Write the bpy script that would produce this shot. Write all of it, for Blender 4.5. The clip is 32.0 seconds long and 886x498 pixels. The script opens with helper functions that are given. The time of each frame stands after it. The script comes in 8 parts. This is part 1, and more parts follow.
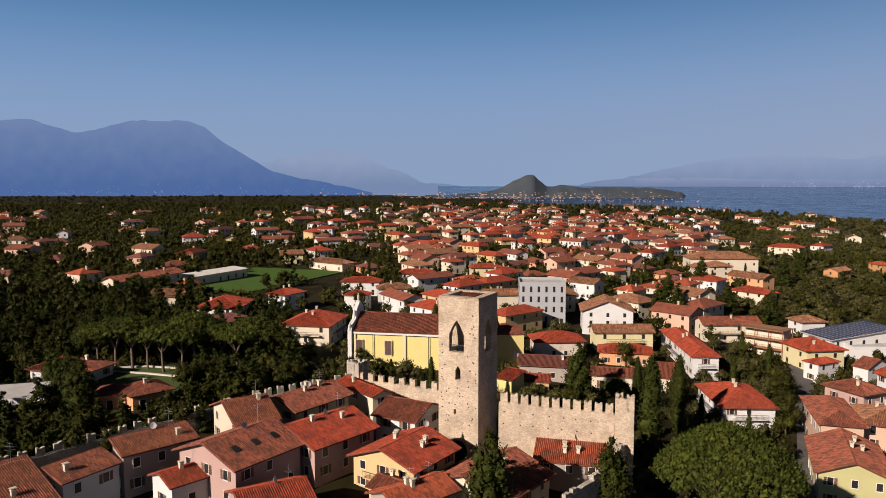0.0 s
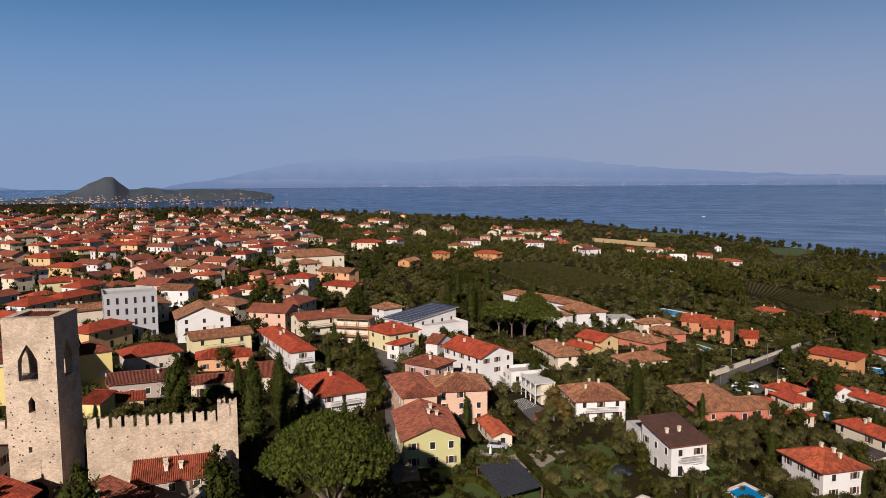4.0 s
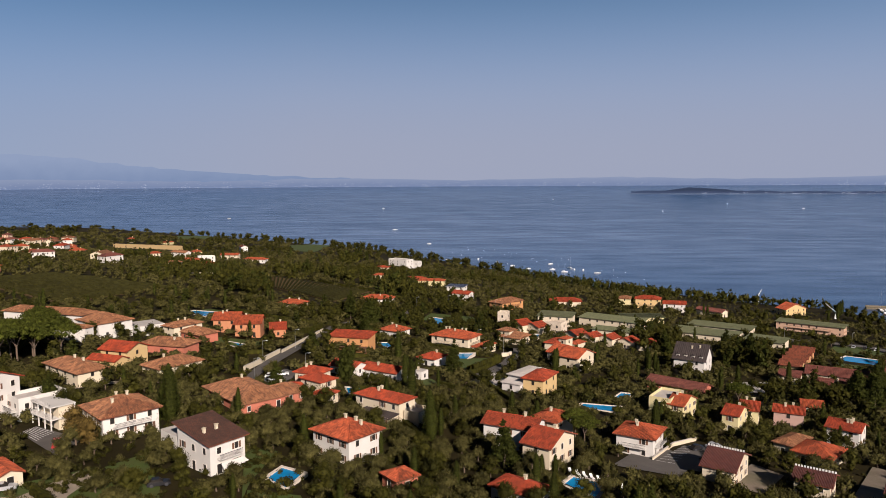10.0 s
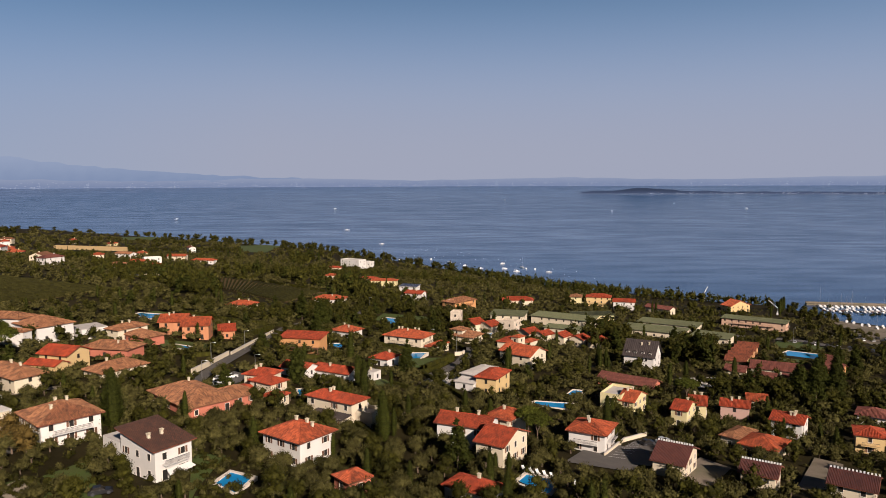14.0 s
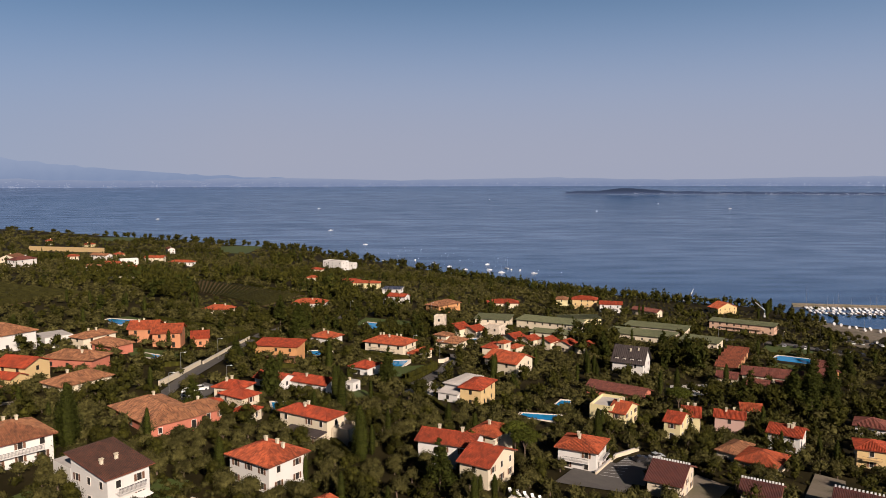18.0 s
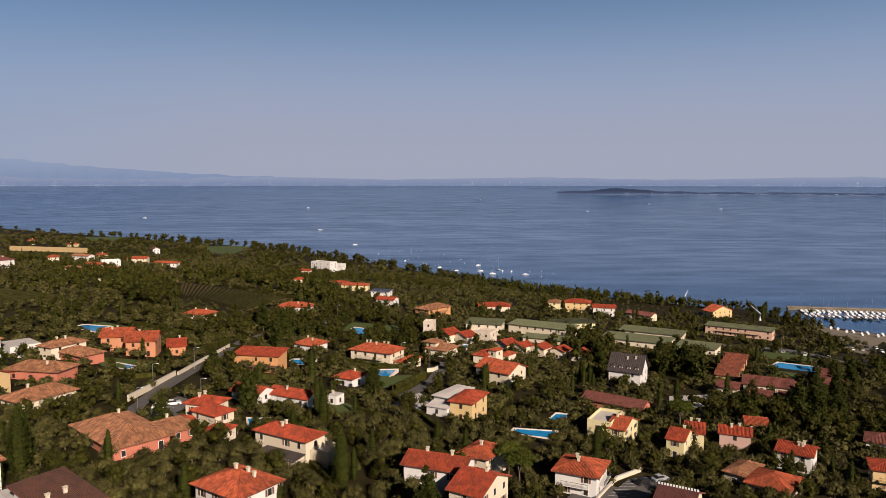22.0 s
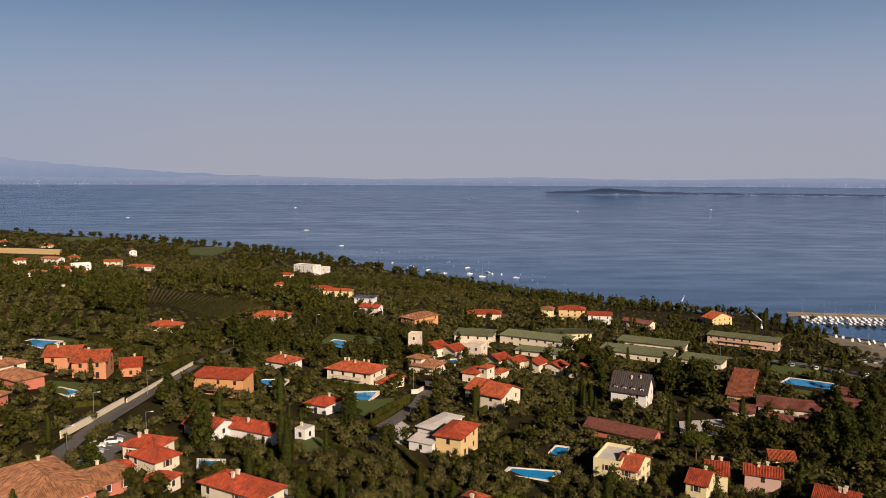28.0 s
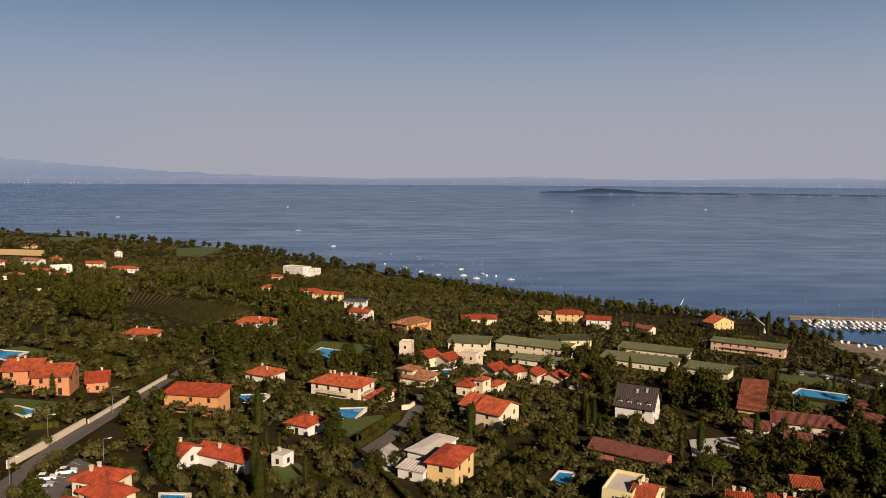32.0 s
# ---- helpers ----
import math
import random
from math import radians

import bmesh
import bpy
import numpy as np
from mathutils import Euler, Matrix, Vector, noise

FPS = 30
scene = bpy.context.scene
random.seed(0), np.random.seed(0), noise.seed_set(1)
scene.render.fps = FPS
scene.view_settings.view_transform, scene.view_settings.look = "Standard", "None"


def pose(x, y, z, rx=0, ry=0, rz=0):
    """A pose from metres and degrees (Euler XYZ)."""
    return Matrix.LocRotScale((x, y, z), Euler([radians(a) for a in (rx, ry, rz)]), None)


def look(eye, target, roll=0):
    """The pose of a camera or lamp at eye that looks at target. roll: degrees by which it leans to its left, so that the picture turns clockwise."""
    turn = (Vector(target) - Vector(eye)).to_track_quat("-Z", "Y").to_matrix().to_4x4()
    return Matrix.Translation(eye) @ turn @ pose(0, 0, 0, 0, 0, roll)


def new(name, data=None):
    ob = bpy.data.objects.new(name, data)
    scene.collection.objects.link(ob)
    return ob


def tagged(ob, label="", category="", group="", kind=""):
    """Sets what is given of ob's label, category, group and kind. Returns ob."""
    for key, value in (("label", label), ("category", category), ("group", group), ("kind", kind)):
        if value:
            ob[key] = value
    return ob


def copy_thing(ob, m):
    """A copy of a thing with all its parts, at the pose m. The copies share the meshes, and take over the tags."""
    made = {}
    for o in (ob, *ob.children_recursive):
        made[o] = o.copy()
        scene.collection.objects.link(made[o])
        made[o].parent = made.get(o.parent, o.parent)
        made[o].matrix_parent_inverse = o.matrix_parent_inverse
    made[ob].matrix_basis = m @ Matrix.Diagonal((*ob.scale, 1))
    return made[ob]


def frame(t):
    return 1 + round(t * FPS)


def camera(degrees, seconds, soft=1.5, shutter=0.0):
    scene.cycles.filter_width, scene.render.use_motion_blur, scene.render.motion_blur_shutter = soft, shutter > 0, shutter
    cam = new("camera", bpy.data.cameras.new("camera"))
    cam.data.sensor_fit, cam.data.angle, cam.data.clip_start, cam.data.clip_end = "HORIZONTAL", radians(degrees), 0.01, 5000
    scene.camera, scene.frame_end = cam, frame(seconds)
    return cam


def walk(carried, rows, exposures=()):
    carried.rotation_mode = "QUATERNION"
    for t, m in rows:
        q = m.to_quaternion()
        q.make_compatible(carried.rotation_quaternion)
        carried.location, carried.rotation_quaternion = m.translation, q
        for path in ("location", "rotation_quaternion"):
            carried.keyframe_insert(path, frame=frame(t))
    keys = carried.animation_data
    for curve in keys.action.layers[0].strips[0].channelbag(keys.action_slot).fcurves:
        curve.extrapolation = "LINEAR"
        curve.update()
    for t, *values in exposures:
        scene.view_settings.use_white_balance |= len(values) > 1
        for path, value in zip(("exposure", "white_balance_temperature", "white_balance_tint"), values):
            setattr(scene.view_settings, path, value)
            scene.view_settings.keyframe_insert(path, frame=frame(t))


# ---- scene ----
# ---- camera ----
PATH = (
    (0, pose(0.2, 0.17, 118.31, 84.718, 0.043, 74.612)),
    (0.5, pose(0.2, 0.17, 118.31, 84.75, 0.06, 73.312)),
    (1, pose(0.2, 0.17, 118.31, 84.78, 0.03, 68.718)),
    (1.5, pose(0.2, 0.17, 118.31, 84.82, 0.104, 56.261)),
    (2, pose(0.2, 0.17, 118.31, 84.808, 0.28, 49.017)),
    (2.5, pose(0.2, 0.17, 118.32, 84.791, 0.33, 46.657)),
    (4.5, pose(0.15, 0.1, 118.35, 84.72, 0.36, 42.129)),
    (5, pose(0.1, 0.02, 118.35, 84.72, 0.29, 39.84)),
    (5.5, pose(-0.08, -0.1, 118.3, 84.715, 0.3, 34.45)),
    (6, pose(-0.33, -0.23, 118.21, 84.73, 0.23, 25.333)),
    (6.5, pose(-0.48, 1.13, 117.61, 84.771, 0.393, 17.637)),
    (7, pose(-0.71, 1.7, 117.27, 84.784, 0.446, 14.511)),
    (7.5, pose(-0.64, 1.92, 117.2, 84.765, 0.407, 13.091)),
    (8, pose(-0.65, 2.03, 117.07, 84.758, 0.368, 11.87)),
    (8.5, pose(-0.74, 2.24, 116.91, 84.734, 0.381, 10.394)),
    (9, pose(-0.81, 2.49, 116.65, 84.754, 0.359, 9.153)),
    (9.5, pose(-0.86, 2.76, 116.59, 84.711, 0.331, 8.285)),
    (10, pose(-0.84, 2.76, 116.42, 84.739, 0.311, 7.631)),
    (10.5, pose(-0.9, 2.87, 116.29, 84.721, 0.26, 7.098)),
    (11, pose(-0.87, 3.08, 116.15, 84.733, 0.321, 6.597)),
    (11.5, pose(-0.99, 3.14, 116.05, 84.724, 0.245, 5.976)),
    (12, pose(-0.87, 3.27, 116.01, 84.725, 0.264, 5.42)),
    (12.5, pose(-0.92, 3.36, 115.92, 84.732, 0.275, 4.903)),
    (13, pose(-0.92, 3.41, 115.9, 84.729, 0.242, 4.518)),
    (13.5, pose(-0.91, 3.57, 115.9, 84.732, 0.214, 4.202)),
    (14, pose(-0.91, 4.04, 115.86, 84.74, 0.229, 3.928)),
    (14.5, pose(-1.01, 4.76, 115.73, 84.756, 0.203, 3.647)),
    (16.5, pose(-0.99, 9.34, 116.06, 84.756, 0.169, 3.03)),
    (17, pose(-0.98, 11.29, 116.09, 84.757, 0.195, 2.924)),
    (17.5, pose(-0.96, 13.35, 116.18, 84.754, 0.194, 2.809)),
    (18, pose(-0.9, 15.33, 116.3, 84.724, 0.142, 2.742)),
    (18.5, pose(-1, 17.31, 116.42, 84.693, 0.108, 2.631)),
    (19, pose(-0.95, 19.26, 116.52, 84.682, 0.049, 2.571)),
    (19.5, pose(-1.02, 21.12, 116.77, 84.655, -0.024, 2.477)),
    (20, pose(-1.1, 22.89, 116.84, 84.674, -0.018, 2.385)),
    (20.5, pose(-1.07, 24.5, 116.83, 84.656, -0.004, 2.283)),
    (21, pose(-1.03, 25.95, 116.76, 84.698, 0.002, 2.208)),
    (21.5, pose(-1.08, 27.32, 116.8, 84.67, -0.034, 2.13)),
    (22, pose(-1.06, 28.75, 116.88, 84.672, -0.045, 2.033)),
    (22.5, pose(-1.07, 30.27, 116.75, 84.67, -0.055, 1.964)),
    (23, pose(-1.11, 32.03, 116.83, 84.666, -0.092, 1.88)),
    (23.5, pose(-1.17, 34.05, 116.78, 84.662, -0.173, 1.809)),
    (24, pose(-1.38, 36.39, 116.79, 84.701, -0.105, 1.714)),
    (24.5, pose(-1.55, 38.84, 116.83, 84.729, -0.108, 1.61)),
    (25, pose(-1.41, 41.72, 117.03, 84.719, -0.114, 1.542)),
    (25.5, pose(-1.28, 44.35, 117.24, 84.684, -0.157, 1.51)),
    (27.5, pose(-1.1, 54.44, 117.48, 84.643, -0.234, 1.244)),
    (28, pose(-1.01, 56.94, 117.51, 84.643, -0.236, 1.189)),
    (28.5, pose(-0.92, 59.39, 117.52, 84.634, -0.234, 1.118)),
    (29, pose(-1.01, 61.99, 117.55, 84.639, -0.22, 1.048)),
    (29.5, pose(-0.99, 64.21, 117.72, 84.624, -0.294, 1.006)),
    (30, pose(-0.93, 66.46, 117.81, 84.616, -0.262, 0.94)),
    (30.5, pose(-0.94, 68.62, 117.85, 84.621, -0.291, 0.875)),
    (31, pose(-0.92, 70.82, 117.78, 84.628, -0.292, 0.829)),
    (31.5, pose(-0.99, 73.05, 117.66, 84.626, -0.289, 0.775)),
    (32, pose(-1.11, 75.29, 117.62, 84.612, -0.334, 0.703)),
)
cam = camera(62.28, 32.0, soft=0.55)
walk(cam, PATH, exposures=((0, 0.72, 5200, 16), (2, 0.62, 5100, 16), (6, 0.64, 5000, 16), (11, 0.77, 5300, 17), (25, 0.78, 5500, 17), (32, 0.77, 5950, 16)))


# ---- the lie of the land: lake level is z = 0, the camera starts over the origin ----
EYE_Z = 118.0


def shore_y(x):
    """North coordinate of the waterline at a given east coordinate."""
    pts = ((-4500, 1900), (-2700, 1000), (-2050, 930), (-1720, 1060), (-1470, 1420), (-1150, 1780), (-301, 1255), (-76, 988), (55, 828), (200, 724), (262, 692), (282, 625), (320, 592), (420, 565), (1080, 500), (4500, 240))
    for (x0, y0), (x1, y1) in zip(pts, pts[1:]):
        if x <= x1:
            f = min(max((x - x0) / (x1 - x0), 0.0), 1.0)
            return y0 + (y1 - y0) * f
    return pts[-1][1]


def land_z(x, y):
    """Height of the ground: a slope that climbs from the shore to the plateau of the town."""
    gap = shore_y(x) - y
    if gap < 0:
        return max(-6.0, gap * 0.12)
    k = 0.0685 * gap
    z = k if k < 52 else 52 + 24 * math.tanh((k - 52) / 26)
    z += 0.8 * (1 - math.exp(-gap / 12))
    z += min(1.0, gap / 120) * 0.9 * math.sin(x * 0.011 + 1.3) * math.sin(y * 0.013)
    if x < -1300:
        z -= (z - 40) * min(1.0, (-1300 - x) / 900) * 0.9 if z > 40 else 0.0
    z += 6.5 * math.exp(-(((x + 118) / 62) ** 2 + ((y - 12) / 55) ** 2))
    return z


def far_map(x, y, z):
    """Beyond 1.8 km the distance is drawn together towards the camera, so that it keeps its bearing and height of view."""
    r = math.hypot(x, y)
    if r <= 1800:
        return x, y, z
    real = r + 4.06e-7 * (r - 1800) ** 3
    return x, y, EYE_Z + (z - EYE_Z) * r / real


# ---- light: low warm sun behind and to the right of the lake view, clear hazy sky ----
SUN_AZ, SUN_EL = 150.0, 27.0
world = bpy.data.worlds.new("sky")
scene.world = world
world.use_nodes = True
wn, wl = world.node_tree.nodes, world.node_tree.links
sky = wn.new("ShaderNodeTexSky")
sky.sky_type, sky.sun_disc = "NISHITA", False
sky.sun_elevation, sky.sun_rotation = radians(SUN_EL), radians(SUN_AZ)
sky.air_density, sky.dust_density, sky.ozone_density = 1.0, 0.6, 3.0
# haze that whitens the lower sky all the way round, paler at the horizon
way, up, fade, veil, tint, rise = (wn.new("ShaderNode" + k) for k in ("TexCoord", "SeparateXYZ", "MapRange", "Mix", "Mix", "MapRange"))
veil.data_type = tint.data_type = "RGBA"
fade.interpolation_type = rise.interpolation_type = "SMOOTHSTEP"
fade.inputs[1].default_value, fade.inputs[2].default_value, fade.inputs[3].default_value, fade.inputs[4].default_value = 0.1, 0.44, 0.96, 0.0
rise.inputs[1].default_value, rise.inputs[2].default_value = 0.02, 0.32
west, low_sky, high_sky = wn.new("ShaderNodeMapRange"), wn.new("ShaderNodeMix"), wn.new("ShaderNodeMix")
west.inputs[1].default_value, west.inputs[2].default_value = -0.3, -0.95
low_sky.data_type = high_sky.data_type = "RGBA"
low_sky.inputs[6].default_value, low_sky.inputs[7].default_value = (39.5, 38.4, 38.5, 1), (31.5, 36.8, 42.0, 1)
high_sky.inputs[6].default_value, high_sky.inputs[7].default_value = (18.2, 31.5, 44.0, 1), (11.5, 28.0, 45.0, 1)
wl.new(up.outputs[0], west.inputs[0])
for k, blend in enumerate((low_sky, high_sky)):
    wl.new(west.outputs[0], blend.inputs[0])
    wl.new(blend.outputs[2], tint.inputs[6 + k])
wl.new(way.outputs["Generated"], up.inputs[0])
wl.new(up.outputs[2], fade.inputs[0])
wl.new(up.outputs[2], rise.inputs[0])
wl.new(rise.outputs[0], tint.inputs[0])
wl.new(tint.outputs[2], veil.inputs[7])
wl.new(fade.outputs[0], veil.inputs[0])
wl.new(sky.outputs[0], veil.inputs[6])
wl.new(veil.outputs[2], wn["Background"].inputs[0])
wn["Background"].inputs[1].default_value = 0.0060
sun = new("sun", bpy.data.lights.new("sun", "SUN"))
sun.data.energy, sun.data.angle, sun.data.color = 5.0, radians(0.6), (1.0, 0.775, 0.52)
sa, se = radians(SUN_AZ), radians(SUN_EL)
sun.matrix_world = look((math.sin(sa) * math.cos(se) * 900, math.cos(sa) * math.cos(se) * 900, 118 + math.sin(se) * 900), (0, 0, 118))


# ---- materials ----
def mat(name, rgb, rough=0.85, vary=0.15, scale=1.0, fine=14.0, bump=0.15, isle=0.0, obj=0.0, second=None, patch=0.5, metal=0.0, spec=0.3):
    """Painted, plastered, leafy or earthy surface: two scales of noise on the colour, a bump, and a spread from piece to piece."""
    m = bpy.data.materials.new(name)
    m.use_nodes = True
    n, l = m.node_tree.nodes, m.node_tree.links
    b = n["Principled BSDF"]
    b.inputs["Roughness"].default_value, b.inputs["Metallic"].default_value = rough, metal
    b.inputs["Specular IOR Level"].default_value = spec
    geo, info = n.new("ShaderNodeNewGeometry"), n.new("ShaderNodeObjectInfo")
    big, small = n.new("ShaderNodeTexNoise"), n.new("ShaderNodeTexNoise")
    for t, s in ((big, scale * 0.35), (small, fine)):
        t.inputs["Scale"].default_value = s
        t.inputs["Detail"].default_value = 4.0
        l.new(geo.outputs["Position"], t.inputs["Vector"])
    mix = n.new("ShaderNodeMix")
    mix.data_type = "RGBA"
    mix.inputs[6].default_value = (*rgb, 1)
    mix.inputs[7].default_value = (*(second or tuple(c * 0.72 for c in rgb)), 1)
    ramp = n.new("ShaderNodeMapRange")
    ramp.inputs[1].default_value, ramp.inputs[2].default_value, ramp.inputs[4].default_value = 0.42, 0.68, patch
    l.new(big.outputs[0], ramp.inputs[0])
    l.new(ramp.outputs[0], mix.inputs[0])
    hsv = n.new("ShaderNodeHueSaturation")
    l.new(mix.outputs[2], hsv.inputs["Color"])
    val = n.new("ShaderNodeMath")
    val.operation = "MULTIPLY_ADD"
    val.inputs[1].default_value, val.inputs[2].default_value = vary * 2, 1 - vary
    l.new(small.outputs[0], val.inputs[0])
    last = val
    for src, amount in ((geo.outputs["Random Per Island"], isle), (info.outputs["Random"], obj)):
        if amount:
            a = n.new("ShaderNodeMath")
            a.operation = "MULTIPLY_ADD"
            a.inputs[1].default_value, a.inputs[2].default_value = amount, 1 - amount / 2
            l.new(src, a.inputs[0])
            c = n.new("ShaderNodeMath")
            c.operation = "MULTIPLY"
            l.new(a.outputs[0], c.inputs[0])
            l.new(last.outputs[0], c.inputs[1])
            last = c
    l.new(last.outputs[0], hsv.inputs["Value"])
    l.new(hsv.outputs[0], b.inputs["Base Color"])
    if bump:
        bp = n.new("ShaderNodeBump")
        bp.inputs["Strength"].default_value, bp.inputs["Distance"].default_value = bump, 0.05
        l.new(small.outputs[0], bp.inputs["Height"])
        l.new(bp.outputs[0], b.inputs["Normal"])
    return m


def plaster(name, rgb):
    rgb = tuple(c * 0.68 for c in rgb)
    return mat(name, rgb, rough=0.9, vary=0.07, scale=0.9, fine=9.0, bump=0.08, obj=0.08, patch=0.35, second=tuple(c * 0.82 for c in rgb))


def tiles(name, rgb, second, isle=0.55):
    rgb, second = tuple(c * 0.55 for c in rgb), tuple(c * 0.48 for c in second)
    return mat(name, rgb, rough=0.85, vary=0.18, scale=1.6, fine=7.0, bump=0.25, isle=isle, obj=0.12, second=second, patch=0.8)


WHITE, CREAM = plaster("white_plaster", (0.80, 0.77, 0.72)), plaster("cream_plaster", (0.78, 0.68, 0.50))
YELLOW, PALEYEL = plaster("yellow_plaster", (0.72, 0.52, 0.24)), plaster("pale_yellow_plaster", (0.80, 0.70, 0.38))
LIME, SALMON = plaster("lime_plaster", (0.58, 0.54, 0.24)), plaster("salmon_plaster", (0.60, 0.27, 0.13))
SALMONPALE, PINK = plaster("pale_salmon_plaster", (0.72, 0.48, 0.33)), plaster("pink_plaster", (0.54, 0.36, 0.30))
DUSTY = plaster("dusty_plaster", (0.46, 0.38, 0.31))
OCHRE, APRICOT = plaster("ochre_plaster", (0.60, 0.31, 0.12)), plaster("apricot_plaster", (0.74, 0.40, 0.19))
GREY, CHURCH = plaster("grey_plaster", (0.46, 0.46, 0.46)), plaster("church_yellow", (0.84, 0.70, 0.25))
BRICK = mat("brick_wall", (0.38, 0.13, 0.08), vary=0.2, fine=6.0, patch=0.5)
STONE = mat("rough_stone", (0.50, 0.43, 0.34), vary=0.35, scale=1.2, fine=3.2, bump=0.9, second=(0.33, 0.28, 0.22), patch=0.7, isle=0.25)
# deck below the tile rows, darkened so the gaps between rows read deeper
GAPDARK = tiles("gap_dark_tiles", (0.28, 0.088, 0.043), (0.14, 0.058, 0.035), 0.2)
ORANGE = tiles("orange_tiles", (0.52, 0.112, 0.036), (0.30, 0.072, 0.032), 0.8)
RED = tiles("red_tiles", (0.46, 0.074, 0.023), (0.27, 0.055, 0.024), 0.7)
REDTAN = tiles("red_brown_tiles", (0.35, 0.105, 0.050), (0.19, 0.070, 0.042), 0.85)
TAN = tiles("tan_tiles", (0.40, 0.185, 0.085), (0.21, 0.088, 0.045), 0.9)
BROWNRED = tiles("brown_red_tiles", (0.25, 0.085, 0.06), (0.19, 0.07, 0.055))
DARKRED = tiles("dark_red_metal", (0.16, 0.06, 0.05), (0.13, 0.05, 0.045), 0.15)
DARKBROWN = tiles("dark_brown_tiles", (0.115, 0.062, 0.046), (0.085, 0.05, 0.04), 0.3)
SLATE = tiles("dark_slate", (0.085, 0.066, 0.062), (0.06, 0.048, 0.046), 0.15)
GREENROOF = tiles("green_roof", (0.19, 0.20, 0.10), (0.14, 0.16, 0.08), 0.1)
PALE = mat("pale_paving", (0.42, 0.39, 0.36), vary=0.12, fine=4.0, patch=0.5, isle=0.1)
SOLAR = mat("solar_panel", (0.01, 0.016, 0.05), rough=0.3, vary=0.1, bump=0.0, isle=0.2, spec=0.6)
GLASS = mat("window_glass", (0.022, 0.02, 0.018), rough=0.3, vary=0.05, bump=0.0, spec=0.25, obj=0.3)
TIMBER = mat("dark_timber", (0.11, 0.06, 0.035), vary=0.2, fine=9.0, obj=0.3)
SHUTTER = mat("brown_shutter", (0.13, 0.065, 0.035), rough=0.6, vary=0.1, obj=0.5)
FRAMEM = mat("window_frame_paint", (0.6, 0.56, 0.5), rough=0.5, vary=0.05)
IRON = mat("dark_iron", (0.04, 0.04, 0.045), rough=0.5, vary=0.05, bump=0)
METAL = mat("grey_metal", (0.42, 0.43, 0.44), rough=0.35, vary=0.05, bump=0, metal=0.8)
WHITEPAINT = mat("white_paint", (0.68, 0.68, 0.67), rough=0.35, vary=0.04, bump=0)
ASPHALT = mat("asphalt", (0.085, 0.078, 0.072), vary=0.2, fine=3.0, second=(0.12, 0.108, 0.095))
PITCH = mat("pitch_turf", (0.060, 0.105, 0.016), vary=0.2, fine=2.0, second=(0.075, 0.105, 0.022), bump=0.3, spec=0.08)
YARD = mat("weedy_yard", (0.17, 0.14, 0.105), vary=0.25, scale=0.3, fine=2.0, second=(0.09, 0.085, 0.045), patch=0.8)
GRAVEL = mat("pale_gravel", (0.28, 0.235, 0.18), vary=0.2, fine=5.0)
LAWN = mat("lawn", (0.052, 0.076, 0.011), vary=0.25, fine=5.0, second=(0.062, 0.060, 0.015), bump=0.5)
# near-black base: shade between the tree crowns is put into the colour
EARTH = mat("shaded_slope_earth", (0.016, 0.013, 0.004), vary=0.4, scale=0.25, fine=2.0, second=(0.034, 0.027, 0.009), patch=0.8, bump=0.6, spec=0.08)
OLIVE = mat("olive_leaves", (0.064, 0.058, 0.016), rough=0.7, vary=0.25, fine=1.2, isle=0.6, obj=0.3, second=(0.018, 0.017, 0.0045), patch=0.85, bump=0, spec=0.06)
LEAF = mat("broad_leaves", (0.034, 0.0325, 0.004), rough=0.7, vary=0.2, fine=1.2, isle=0.7, obj=0.4, second=(0.013, 0.014, 0.003), patch=0.8, bump=0, spec=0.06)
DARKLEAF = mat("cypress_leaves", (0.026, 0.030, 0.004), rough=0.75, vary=0.2, fine=3.0, isle=1.0, obj=0.3, bump=0, spec=0.06)
PINELEAF = mat("pine_needles", (0.046, 0.052, 0.006), rough=0.75, vary=0.2, fine=3.0, isle=1.0, obj=0.25, second=(0.03, 0.04, 0.006), bump=0, spec=0.06)
PINEDARK = mat("dense_pine_needles", (0.046, 0.053, 0.006), rough=0.75, vary=0.2, fine=3.0, isle=1.0, second=(0.020, 0.028, 0.004), bump=0, spec=0.06)
AUTUMN = mat("autumn_leaves", (0.085, 0.058, 0.014), rough=0.75, vary=0.2, fine=3.0, isle=1.0, bump=0, spec=0.06)
BARK = mat("bark", (0.11, 0.08, 0.055), vary=0.3, fine=8.0, bump=0.6)
VINE = mat("vine_rows", (0.034, 0.032, 0.008), vary=0.3, fine=2.0, isle=0.5, second=(0.024, 0.023, 0.006), bump=0.4, spec=0.06)
SOIL = mat("vineyard_soil", (0.085, 0.058, 0.026), vary=0.3, fine=1.2, second=(0.055, 0.042, 0.018), bump=0.4, spec=0.08)
WHEAT = mat("stubble_field", (0.60, 0.42, 0.18), vary=0.12, fine=1.5)
POOL = mat("pool_water", (0.02, 0.22, 0.50), rough=0.08, vary=0.08, fine=0.8, bump=0.15, spec=0.5)
RIM = mat("pool_paving", (0.60, 0.54, 0.46), vary=0.1, fine=4.0)


